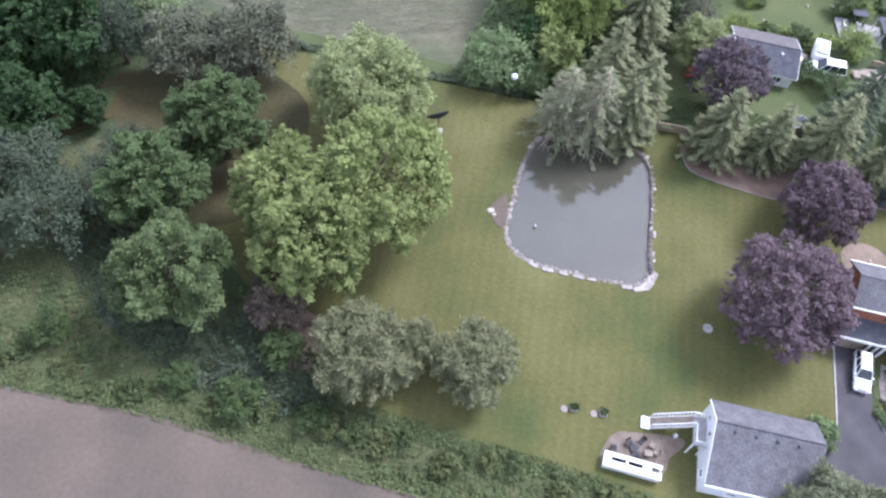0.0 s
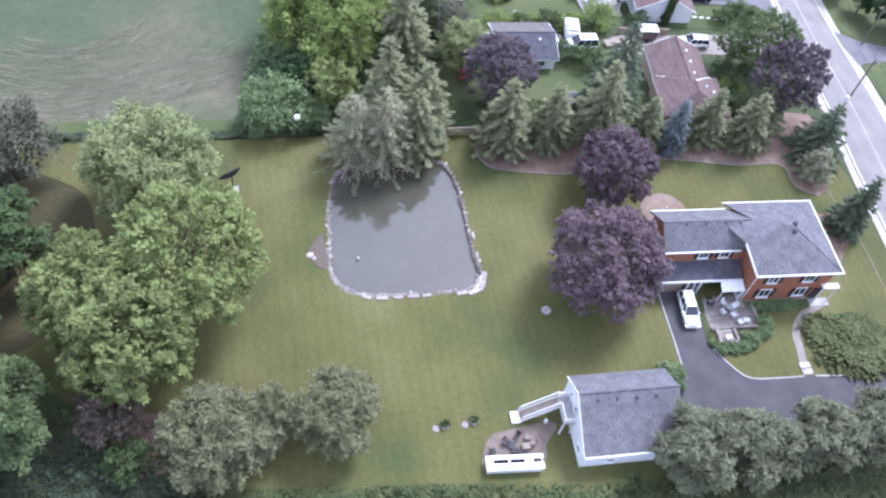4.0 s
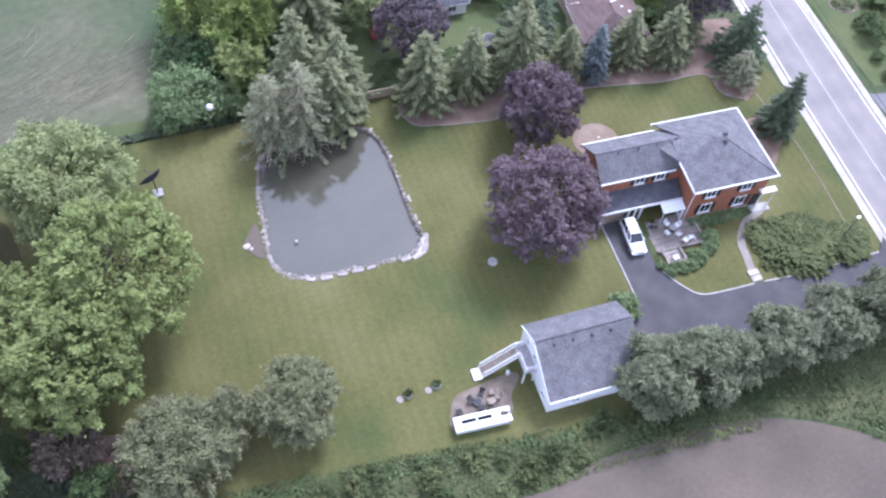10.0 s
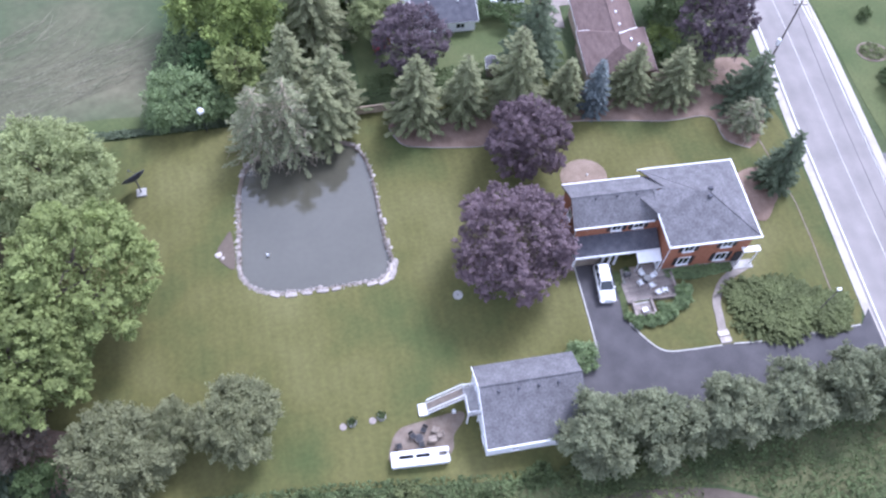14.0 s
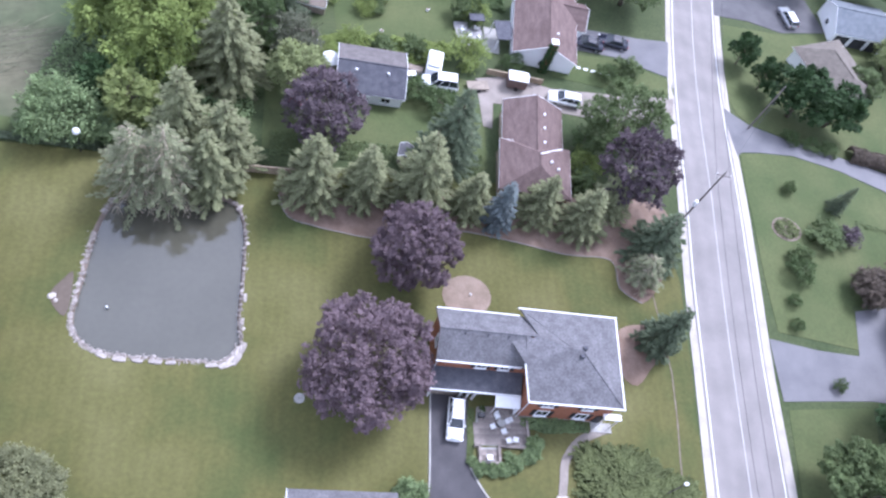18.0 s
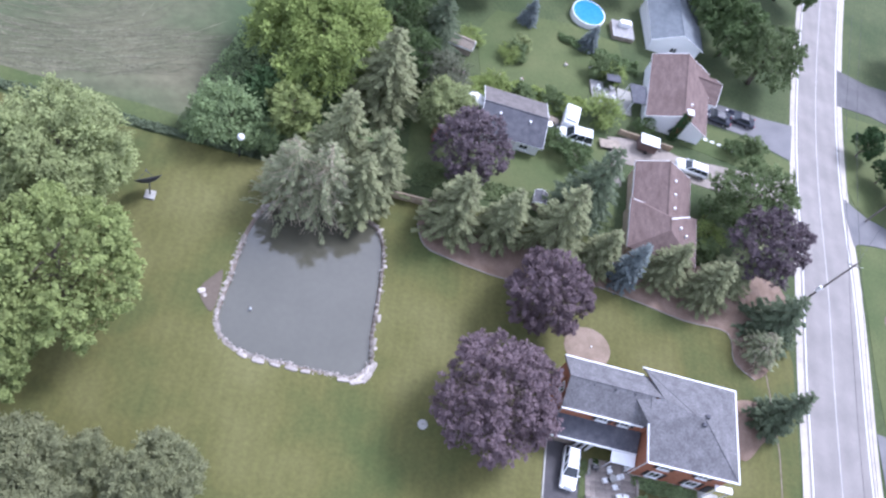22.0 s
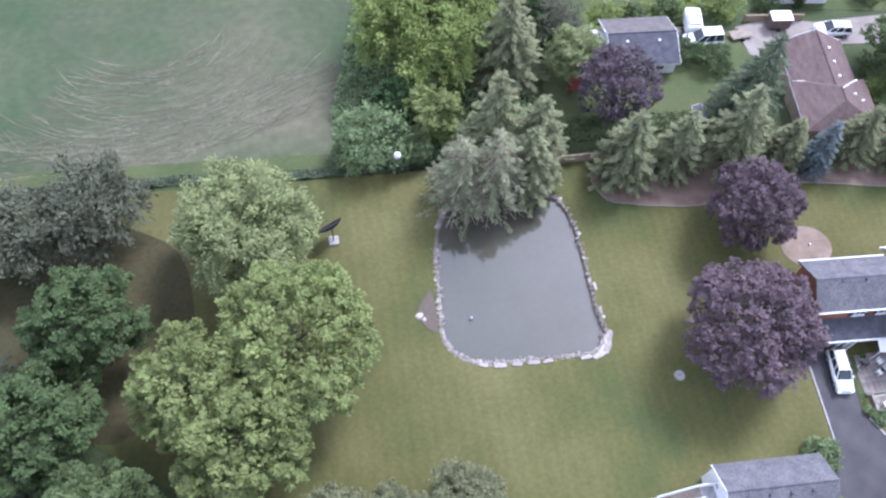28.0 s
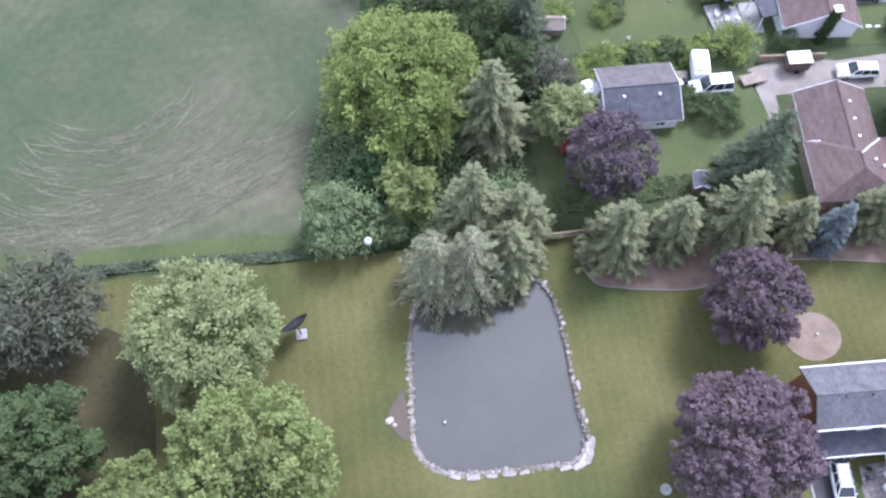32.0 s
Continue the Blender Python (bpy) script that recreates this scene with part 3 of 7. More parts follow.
def build_ground():
    """One sheet to the horizon, sunk under the pond."""
    line = sorted(set([-1800, -1200, -800, -500, -340, -260, -200, -160] + list(range(-128, 133, 4)) + [160, 200, 260, 340, 500, 800, 1200, 1800]))
    verts, faces = [], []
    for y in line:
        for x in line:
            z = gz(x, y)
            if -42 < x < -14 and -4 < y < 27:
                z -= 1.6
            verts.append((x, y, z))
    n = len(line)
    for j in range(n - 1):
        for i in range(n - 1):
            faces.append((j * n + i, j * n + i + 1, (j + 1) * n + i + 1, (j + 1) * n + i))
    me = bpy.data.meshes.new("ground")
    me.from_pydata(verts, [], faces)
    tagged(link_mesh("ground", me, M["ground"], None), "green meadow ground running out to the horizon", "ground", kind="structure")


build_ground()

LAWN = [(-66, 27.5), (-50, 26.8), (-38, 26.4), (-16, 26.0), (6, 27), (20, 25.5), (31, 24), (32.6, 14.0), (31.6, 2.0), (30.2, -12.6), (29.2, -14.4), (18, -14.1), (6.8, -13.1), (-2, -22.6), (-8, -23.2), (-17, -22.2), (-28, -20.4), (-39, -19.4), (-49, -18.2), (-56, -12.5), (-64, -6), (-72, 0), (-81, 8), (-85.5, 13), (-84.5, 19), (-80, 24), (-76, 27)]
sheet("lawn", LAWN, M["lawn"], 0.05, "mown yellow-green lawn with faint mowing stripes", "lawn", hole=POND, depth=0.1)

HAY = [(-128, 31), (-90, 31.6), (-70, 30.2), (-50, 29.2), (-46, 29.4), (-43, 35), (-40, 43), (-39, 52), (-36, 66), (-32, 90), (-32, 126), (-128, 126)]
sheet("field_north", HAY, M["hay"], 0.03, "cut hayfield, green with pale dry swaths", "field")
SOIL = smooth_loop([(-128, -23.5), (-100, -22.4), (-83, -22.6), (-69, -22.6), (-60, -23.4), (-50, -24.8), (-40, -25.4), (-28, -26.2), (-17.6, -27.2), (-12.4, -26.0), (-6.2, -26.1), (0.8, -26.5), (7.0, -27.8), (12.8, -30.8), (16.6, -34.0), (18.8, -38.3), (20, -48), (21, -100), (0, -120), (-128, -124)], 2)
sheet("field_south", SOIL, M["soil"], 0.03, "bare brown-grey tilled field beside the garden", "field")
ROUGH = [(-128, -23.2), (-100, -22.1), (-83, -22.2), (-69, -22.2), (-60, -23.0), (-50, -24.4), (-40, -25.0), (-28, -25.8), (-17.6, -26.8), (-12.4, -25.6), (-6.2, -25.7), (0.8, -26.1), (7.2, -27.4), (13.2, -30.4), (17.0, -33.7), (19.3, -38.2), (20.4, -50), (26.2, -50), (28.6, -30), (29.4, -22.8), (14, -22.2), (-2.2, -23.0), (-8, -23.7), (-17, -22.7), (-28, -20.9), (-39, -19.9), (-49, -18.7), (-56.4, -13), (-64.4, -8.5), (-72.4, -2.5), (-82, 8), (-128, 10)]
sheet("rough_verge", ROUGH, M["rough"], 0.02, "rank uncut grass and weeds between garden and field", "verge")

ROAD_L = [(22.0, -120), (26.3, -60), (29.6, -30), (31.3, -12.7), (32.9, 2.2), (34.2, 14.5), (36.2, 28), (39.3, 46), (43.8, 66.7), (52, 98), (60, 126)]
ROAD_R = [(30.8, -120), (35.1, -60), (38.6, -30), (40.4, -12.9), (41.6, 2.2), (43.0, 14.5), (44.7, 28), (47.4, 46), (51.8, 66.7), (60, 98), (68, 126)]


def between(k):
    return [tuple(Vector(a).lerp(Vector(b), k)) for a, b in zip(ROAD_L, ROAD_R)]


sheet("road_shoulder", smooth_loop(between(-0.11), 3, False) + smooth_loop(between(1.12), 3, False)[::-1], M["shoulder"], 0.04, "pale gravel shoulder along the country road", "shoulder")
sheet("road", smooth_loop(between(0.0), 3, False) + smooth_loop(between(1.0), 3, False)[::-1], M["road"], 0.07, "pale worn asphalt two-lane country road", "road")
for k, w, nm in ((0.04, 0.14, "white edge line"), (0.96, 0.14, "white edge line"), (0.48, 0.12, "faded centre line")):
    ribbon("road_marking", smooth_loop(between(k), 3, False), w, M["faded" if "faded" in nm else "line"], 0.085, nm + " painted on the road", "road marking", depth=0.01)

DRIVE = [(0.3, -1.0), (-0.1, -9.2), (-0.3, -11.8), (-3.9, -12.6), (-3.9, -20.6), (2, -20.4), (14, -20.6), (24, -21.2), (30.2, -22.4), (31.0, -12.6), (29.3, -14.3), (18.2, -14.1), (13.8, -13.5), (9.5, -13.3), (6.8, -12.9), (5.2, -11.2), (3.9, -8.6), (4.0, -6.3), (4.4, -1.0)]
sheet("driveway", DRIVE, M["asphalt"], 0.08, "dark asphalt driveway from the road to the garage", "driveway")


def kerb(name, line, label, w=0.18, h=0.14, mat="concrete"):
    """A low kerb in short blocks along a line."""
    line = smooth_loop(line, 4, False)
    x0, y0 = line[0]
    e = top(name, x0, y0, label, "kerb", z=gz(x0, y0), kind="structure")
    for a, b in zip(line, line[1:]):
        d = Vector(b) - Vector(a)
        if d.length < 0.02:
            continue
        nr = Vector((-d.y, d.x)).normalized() * w / 2
        za, zb = gz(*a) - gz(x0, y0) + h, gz(*b) - gz(x0, y0) + h
        A, B = Vector(a) - Vector((x0, y0)), Vector(b) - Vector((x0, y0))
        B = A.lerp(B, 0.985)
        part("kerb_stone", plate([(*(A + nr), za), (*(B + nr), zb), (*(B - nr), zb), (*(A - nr), za)], h + 0.1), M[mat], e)
    return e


kerb("driveway_kerb", [(0.2, -1.2), (-0.2, -9.2), (-0.4, -11.5)], "pale concrete kerb along the driveway and lawn")
kerb("driveway_kerb", [(4.1, -9.0), (5.3, -11.3), (6.8, -12.9), (9.5, -13.3), (13.1, -13.5)], "pale concrete kerb round the front lawn")
kerb("driveway_kerb", [(14.4, -13.6), (18.2, -14.0), (24, -14.2), (29.2, -14.3)], "pale concrete kerb along the juniper bed")

WALK = smooth_loop([(20.2, -4.6), (18.4, -5.2), (16.3, -6.2), (14.6, -8.2), (14.1, -10.4), (13.8, -11.9), (13.7, -13.4)], 5, False)
ribbon("footpath", WALK, 0.92, M["palegravel"], 0.10, "curved pale concrete footpath to the front door", "path")
for k in range(2):
    sheet("path_step", [(13.1, -13.3 + k * 0.75), (14.35, -13.3 + k * 0.75), (14.35, -12.65 + k * 0.75), (13.1, -12.65 + k * 0.75)], M["stone"], 0.17 + 0.06 * k, "pale stone step at the foot of the path", "step", depth=0.2)

MULCH = smooth_loop([(-15.6, 24.2), (-16.6, 22.0), (-15.4, 19.6), (-12.5, 18.6), (-9.6, 18.0), (-5.3, 17.5), (0, 18.4), (4.4, 19.3), (10.9, 18.4), (17.8, 17.0), (23.8, 16.6), (24.4, 12.8), (27.0, 10.9), (29.6, 13.4), (32, 18), (32.2, 25.4), (20, 25.4), (8, 24.2), (0, 24.4), (-9, 23.8)], 3)
sheet("mulch_bed", MULCH, M["mulch"], 0.10, "long reddish-brown mulch bed under the spruces", "flower bed")
ribbon("bed_edging", smooth_loop([(-16.7, 22.4), (-15.5, 19.5), (-12.5, 18.5), (-9.6, 17.9), (-5.3, 17.4), (0, 18.3), (4.4, 19.2), (10.9, 18.3), (17.8, 16.9), (23.7, 16.5), (24.3, 12.7), (26.9, 10.8)], 4, False), 0.14, M["palegravel"], 0.13, "pale worn edging along the mulch bed", "edging")
sheet("mulch_bed", [(5.0 + 2.9 * math.cos(a / 20 * math.tau), 10.6 + 2.6 * math.sin(a / 20 * math.tau)) for a in range(20)], M["mulch_pale"], 0.10, "round tan mulch bed behind the house", "flower bed")
sheet("mulch_bed", smooth_loop([(22.3, 6.0), (22.6, 1.8), (24.4, 0.4), (26.5, 2.5), (28.6, 4.9), (27.5, 7.6), (24.5, 7.8)], 3), M["mulch"], 0.10, "brown mulch bed round the lone spruce", "flower bed")
sheet("mulch_bed", smooth_loop([(-59, -8.3), (-55, -9.0), (-52.4, -10.6), (-52.4, -14), (-56, -15.4), (-60, -12)], 3), M["mulch"], 0.09, "brown bare earth under the shrubs", "flower bed")
sheet("mulch_bed", smooth_loop([(-37.0, 11), (-36.8, 8), (-37.1, 6.0), (-38.4, 7.2), (-38.8, 8.6), (-37.8, 10.2)], 3), M["soil"], 0.09, "trodden brown bank beside the pond", "flower bed")


# brown earth patches, in the ground colour that has shade painted in
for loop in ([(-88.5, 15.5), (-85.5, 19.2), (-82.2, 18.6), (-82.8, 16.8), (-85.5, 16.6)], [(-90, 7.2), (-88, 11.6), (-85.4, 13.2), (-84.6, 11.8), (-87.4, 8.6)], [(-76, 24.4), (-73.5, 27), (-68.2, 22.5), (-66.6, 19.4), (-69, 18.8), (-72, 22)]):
    sheet("mulch_bed", smooth_loop(loop, 3), M["shaded_ground"], 0.09, "brown leaf-strewn earth under the west trees", "flower bed")


# darker sheet over the lawn that paints the shade under the west trees
sheet("mossy_grass", smooth_loop([(-62.5, 4), (-61.5, 11), (-63, 19), (-68.5, 23), (-75, 26.6), (-80, 24), (-84.5, 19), (-85.5, 13), (-81, 8), (-74, 1.8), (-69, -1)], 3), M["shaded_ground"], 0.066, "brownish bare grass under the west trees, their shade painted into its colour", "grass")


def build_pond():
    n = len(POND)
    rows = [(0.0, 0.06), (0.22, -0.06), (0.50, -0.56), (1.6, -1.2)]
    verts, faces = [], []
    for d, z in rows:
        for p in inset(POND, d):
            verts.append((p[0], p[1], gz(*p) + z + 0.03 * math.sin(p[0] * 3 + p[1] * 2)))
    for r in range(len(rows) - 1):
        for i in range(n):
            j = (i + 1) % n
            faces.append((r * n + i, r * n + j, (r + 1) * n + j, (r + 1) * n + i))
    me = bpy.data.meshes.new("pond_bank")
    me.from_pydata(verts, [], faces)
    tagged(link_mesh("pond_bank", me, M["gravel"], None), "stony earth bank round the pond", "bank", kind="structure")
    bm = bmesh.new()
    zw = -0.50
    ring = [bm.verts.new((p[0], p[1], zw)) for p in inset(POND, 0.15)]
    bm.faces.new(ring)
    bmesh.ops.triangulate(bm, faces=bm.faces)
    me = bpy.data.meshes.new("pond_water")
    bm.to_mesh(me)
    bm.free()
    tagged(link_mesh("pond_water", me, M["water"], None), "still murky grey-green pond water", "water", kind="structure")


build_pond()


# ---- generic building parts ----
def window(parent, x, y, z, w, h, face='S', shutters=False, bars=1, sill=True):
    """A framed window in a wall whose outside looks S, N, E or W; x, y is its middle on the wall's face."""
    rot = {'S': 0, 'E': 90, 'N': 180, 'W': -90}[face]
    m = Matrix.Translation((x, y, z)) @ Matrix.Rotation(radians(rot), 4, 'Z')

    def put(name, bm, mat, under):
        bm.transform(m)
        return part(name, bm, mat, under)
    fr = bmesh.new()
    t = 0.11
    box(-w / 2, w / 2, -0.09, 0.06, h - t, h, bm=fr)
    box(-w / 2, w / 2, -0.09, 0.06, 0, t, bm=fr)
    box(-w / 2, -w / 2 + t, -0.09, 0.06, t, h - t, bm=fr)
    box(w / 2 - t, w / 2, -0.09, 0.06, t, h - t, bm=fr)
    for k in range(bars):
        c = -w / 2 + w * (k + 1) / (bars + 1)
        box(c - 0.035, c + 0.035, -0.06, 0.05, t, h - t, bm=fr)
    wd = put("window", fr, M["trim"], parent)
    for k in range(bars + 1):
        a = -w / 2 + t / 2 + (w - t) * k / (bars + 1)
        b = -w / 2 + t / 2 + (w - t) * (k + 1) / (bars + 1)
        put("pane", box(a + 0.02, b - 0.02, -0.035, -0.015, t * 0.8, h - t * 0.8), M["glass"], wd)
    if sill:
        put("sill", box(-w / 2 - 0.08, w / 2 + 0.08, -0.18, 0.0, -0.08, -0.003), M["trim"], wd)
    if shutters:
        for s in (-1, 1):
            c = s * (w / 2 + 0.27)
            sh = box(c - 0.22, c + 0.22, -0.07, -0.012, 0, h)
            for q in range(6):
                box(c - 0.17, c + 0.17, -0.085, -0.07, h * (q + 0.25) / 6, h * (q + 0.7) / 6, bm=sh)
            put("shutter", sh, M["shutter"], parent)
    return wd


def door(parent, x, y, z, w, h, face='S', mat="trim", panes=False):
    rot = {'S': 0, 'E': 90, 'N': 180, 'W': -90}[face]
    m = Matrix.Translation((x, y, z)) @ Matrix.Rotation(radians(rot), 4, 'Z')
    d = box(-w / 2, w / 2, -0.07, 0.03, 0, h, 0.012)
    for q in range(2):
        box(-w * 0.36, w * 0.36, -0.09, -0.07, h * (0.08 + 0.46 * q), h * (0.46 + 0.46 * q), 0.01, bm=d)
    d.transform(m)
    dd = part("door", d, M[mat], parent)
    k = rod((w * 0.4, -0.07, h * 0.48), (w * 0.4, -0.16, h * 0.48), 0.035, n=8)
    k.transform(m)
    part("handle", k, M["dark"], dd)
    if panes:
        g = box(-w * 0.3, w * 0.3, -0.105, -0.092, h * 0.58, h * 0.9)
        g.transform(m)
        part("pane", g, M["glass"], dd)
    return dd


def gable_house(name, x, y, rz, L, W, eave, ridge, label, category, wall="siding", roof="shingle", ridge_at=0.5, base=None, over=0.35, vents=0, windows=True, roof_back=None, hip=0.0):
    """A simple building with a pitched or hipped roof along its length; local x runs along the ridge."""
    e = top(name, x, y, label, category, z=base, rz=rz)
    yr = -W / 2 + W * ridge_at
    prof = [(-W / 2, -0.3), (W / 2, -0.3), (W / 2, eave)] + ([] if hip else [(yr, ridge - 0.12)]) + [(-W / 2, eave)]
    part("wall", prism(prof, -L / 2, L / 2), M[wall], e)
    xe, xi = L / 2 + over, L / 2 + over - hip
    for s, yy in ((-1, -W / 2), (1, W / 2)):
        k = (ridge - eave) / abs(yr - yy)
        yo, zo = yy + s * over, eave - k * over
        pts = [(-xe, yo, zo + 0.1), (xe, yo, zo + 0.1), (xi, yr, ridge + 0.1), (-xi, yr, ridge + 0.1)]
        r = part("roof", plate(pts if s < 0 else pts[::-1], 0.14), M[roof_back or roof] if s > 0 else M[roof], e)
        part("fascia", box(-xe, xe, yo - 0.03 if s < 0 else yo + 0.002, yo - 0.002 if s < 0 else yo + 0.03, zo - 0.16, zo + 0.06), M["trim"], r)
    part("ridge_cap", rod((-xi, yr, ridge + 0.11), (xi, yr, ridge + 0.11), 0.08, n=6), M[roof], e)
    for s in (-1, 1):
        xx = s * (xe + 0.02)
        if hip:
            za = eave - (ridge - eave) / (W / 2) * over + 0.1
            pts = [(s * xe, -W / 2 - over, za), (s * xe, W / 2 + over, za), (s * xi, yr, ridge + 0.1)]
            part("roof", plate(pts if s > 0 else pts[::-1], 0.14), M[roof], e)
            continue
        bm = bmesh.new()
        for a, b in ((-W / 2 - over, yr), (W / 2 + over, yr)):
            k = (ridge - eave) / abs(yr - (-W / 2 if a < yr else W / 2))
            za = eave - k * over
            prism([(a, za - 0.08), (a, za + 0.12), (b, ridge + 0.12), (b, ridge - 0.08)], xx - 0.03, xx + 0.03, bm)
        part("rake_board", bm, M["trim"], e)
    if windows:
        for k in range(max(1, int(L / 4))):
            xx = -L / 2 + L * (k + 0.5) / max(1, int(L / 4))
            window(e, xx, -W / 2, 1.0, 1.3, 1.1, 'S')
        window(e, L / 2, 0, 1.0, 1.2, 1.1, 'E')
        window(e, -L / 2, 0, 1.0, 1.2, 1.1, 'W')
    for k in range(vents):
        xx = -L / 2 + L * (0.25 + 0.5 * k / max(1, vents - 1))
        yy = yr + (-W / 2 - yr) * 0.3
        zz = eave + (ridge - eave) * 0.7
        part("roof_vent", box(xx - 0.15, xx + 0.15, yy - 0.15, yy + 0.15, zz, zz + 0.3, 0.03), M["white"], e)
    return e


# ---- the brick house ----
def brick_house():
    h = top("house", -0.25, 0.13, "two-storey red brick house with grey shingle roof and white trim", "house", z=gz(5, 0), rz=-3.4)
    ez = 5.6
    # left wing, open porch in front
    wing = prism([(0.55, -0.3), (5.85, -0.3), (5.85, ez), (3.15, ez + 1.85), (0.55, ez - 0.05)], 0.35, 9.3)
    box(9.302, 9.947, 0.55, 5.85, -0.3, ez - 0.1, bm=wing)
    part("wall", wing, M["brick"], h)
    part("wall", box(9.95, 19.4, -2.95, 6.55, -0.3, ez), M["brick"], h)
    # wing roof
    yw, rz_ = 3.15, ez + 2.05
    for s, y0 in ((-1, 0.4), (1, 6.2)):
        pts = [(-0.05, y0, ez + 0.06), (9.5, y0, ez + 0.06), (9.5 if s < 0 else 10.8, yw, rz_), (-0.05, yw, rz_)]
        r = part("roof", plate(pts if s < 0 else pts[::-1], 0.16), M["shingle"], h)
        part("gutter", box(-0.08, 9.0, y0 - 0.14 if s < 0 else y0 + 0.003, y0 - 0.003 if s < 0 else y0 + 0.14, ez - 0.10, ez + 0.1, 0.02), M["trim"], r)
    bm = bmesh.new()
    for a in (0.35, 6.25):
        prism([(a, ez - 0.16), (a, ez + 0.1), (yw, rz_ + 0.06), (yw, rz_ - 0.2)], -0.12, -0.055, bm)
    part("rake_board", bm, M["shingle_drab"], h, "dark weathered rake board")
    # main roof: hips to the east and north-west, a cheek above the wing
    yf, yb, xr = -3.2, 7.05, 19.95
    ym, zr = 2.1, ez + 2.1
    k = (zr - ez) / (ym - yf)
    lift = 0.12
    A, B, C, D = (9.65, yf, ez + lift), (xr, yf, ez + lift), (xr, yb, ez + lift), (9.05, yb, ez + lift)
    R1, RL, V, W = (xr - 5.0, ym, zr + lift), (13.9, ym, zr + lift), (9.0, 0.25, ez + k * (0.25 - yf) + lift), (10.4, yw, rz_ + 0.05)
    part("roof", plate([A, B, R1, RL, V], 0.16), M["shingle"], h)
    part("roof", plate([B, C, R1], 0.16), M["shingle"], h)
    part("roof", plate([C, D, RL, R1], 0.16), M["shingle"], h)
    part("roof", plate([D, W, RL], 0.16), M["shingle"], h)
    part("roof", plate([V, RL, W], 0.16), M["shingle"], h)
    P, F = (7.5, 2.5, ez + 1.62), (9.0, 0.42, ez + 0.10)
    part("roof", plate([V, W, P], 0.12), M["shingle"], h)
    part("roof", plate([F, V, P], 0.06), M["shingle"], h)
    part("roof_cheek", prism([(0.3, ez), (yw, ez), (yw, rz_), (0.3, V[2] - 0.05)], 9.03, 9.25), M["shingle"], h)
    part("wall", prism([(-2.95, ez - 0.1), (0.4, ez - 0.1), (0.4, V[2] - 0.2), (-2.95, ez - 0.03)], 9.8, 9.94), M["brick"], h)
    part("rake_board", plate([(A[0] - 0.10, yf - 0.1, A[2] + 0.05), (A[0] - 0.004, yf - 0.1, A[2] + 0.05), (V[0] - 0.004, V[1], V[2] + 0.05), (V[0] - 0.10, V[1], V[2] + 0.05)], 0.28), M["trim"], h)
    for q in ((9.7, xr + 0.16, yf - 0.15, yf - 0.004), (8.9, xr + 0.16, yb + 0.004, yb + 0.15)):
        part("gutter", box(*q, ez - 0.1, ez + 0.14, 0.02), M["trim"], h)
    part("gutter", box(xr + 0.004, xr + 0.15, yf - 0.003, yb + 0.003, ez - 0.1, ez + 0.14, 0.02), M["trim"], h)
    part("soffit", box(9.96, xr, yf + 0.003, yb - 0.003, ez - 0.12, ez - 0.04), M["trim"], h)
    # ridge caps and vents
    part("ridge_cap", rod((-0.05, yw, rz_ - 0.01), (9.0, yw, rz_ - 0.01), 0.07, n=6), M["shingle"], h)
    part("ridge_cap", rod(R1, B, 0.07, n=6), M["shingle"], h)
    part("ridge_cap", rod(RL, D, 0.07, n=6), M["shingle"], h)
    for vx, vy in ((15.3, 2.3), (15.0, 1.4)):
        zz = ez + min(k * (vy - yf), 0.42 * (yb - vy))
        part("roof_vent", box(vx - 0.24, vx + 0.24, vy - 0.2, vy + 0.2, zz - 0.05, zz + 0.38, 0.05), M["shingle_dark"], h)
    for vx in (2.6, 5.0, 7.2):
        part("roof_vent", box(vx - 0.08, vx + 0.08, 2.75, 2.92, rz_ - 0.25, rz_ + 0.02, 0.03), M["shingle_dark"], h)
    # porch in front of the wing
    part("porch_roof", plate([(-0.1, -1.6, 2.8), (9.75, -1.6, 2.8), (9.75, 0.53, 3.75), (-0.1, 0.53, 3.75)], 0.16), M["shingle_dark"], h)
    part("porch_fascia", box(-0.1, 9.75, -1.72, -1.605, 2.5, 2.83), M["trim"], h)
    for px_ in (0.15, 3.5, 4.3, 5.0):
        part("porch_post", box(px_ - 0.11, px_ + 0.11, -1.58, -1.36, 0.0, 2.6, 0.015), M["trim"], h)
    part("porch_ceiling", box(-0.05, 9.7, -1.55, 0.5, 2.46, 2.54), M["trim"], h)
    part("garage_door", box(0.5, 3.3, -1.2, -1.13, 0.0, 2.3, 0.02), M["fence"], h)
    for q in range(3):
        part("door_panel", box(0.6, 3.2, -1.24, -1.202, 0.15 + 0.72 * q, 0.75 + 0.72 * q, 0.015), M["wood"], h)
    door(h, 5.8, 0.54, 0.1, 0.95, 2.05, 'S')
    # white awning and glazed screen in the corner
    part("awning", plate([(7.0, -2.95, 2.35), (9.75, -2.95, 2.35), (9.75, -1.75, 2.7), (7.0, -1.75, 2.7)], 0.08), M["white"], h)
    part("screen", box(9.62, 9.79, -2.85, -1.8, 0.05, 2.3, 0.02), M["siding"], h)
    window(h, 9.62, -2.35, 0.8, 0.8, 1.2, 'W', bars=1)
    for px_ in (7.1, 9.5):
        part("awning_post", rod((px_, -2.85, 0.1), (px_, -2.85, 2.33), 0.05, n=8), M["trim"], h)
    # windows
    for wx in (4.9, 7.4):
        window(h, wx, 0.55, 4.2, 1.2, 1.15, 'S', shutters=True)
    for wx in (12.2, 16.6):
        window(h, wx, -2.95, 3.85, 1.25, 1.4, 'S', shutters=True)
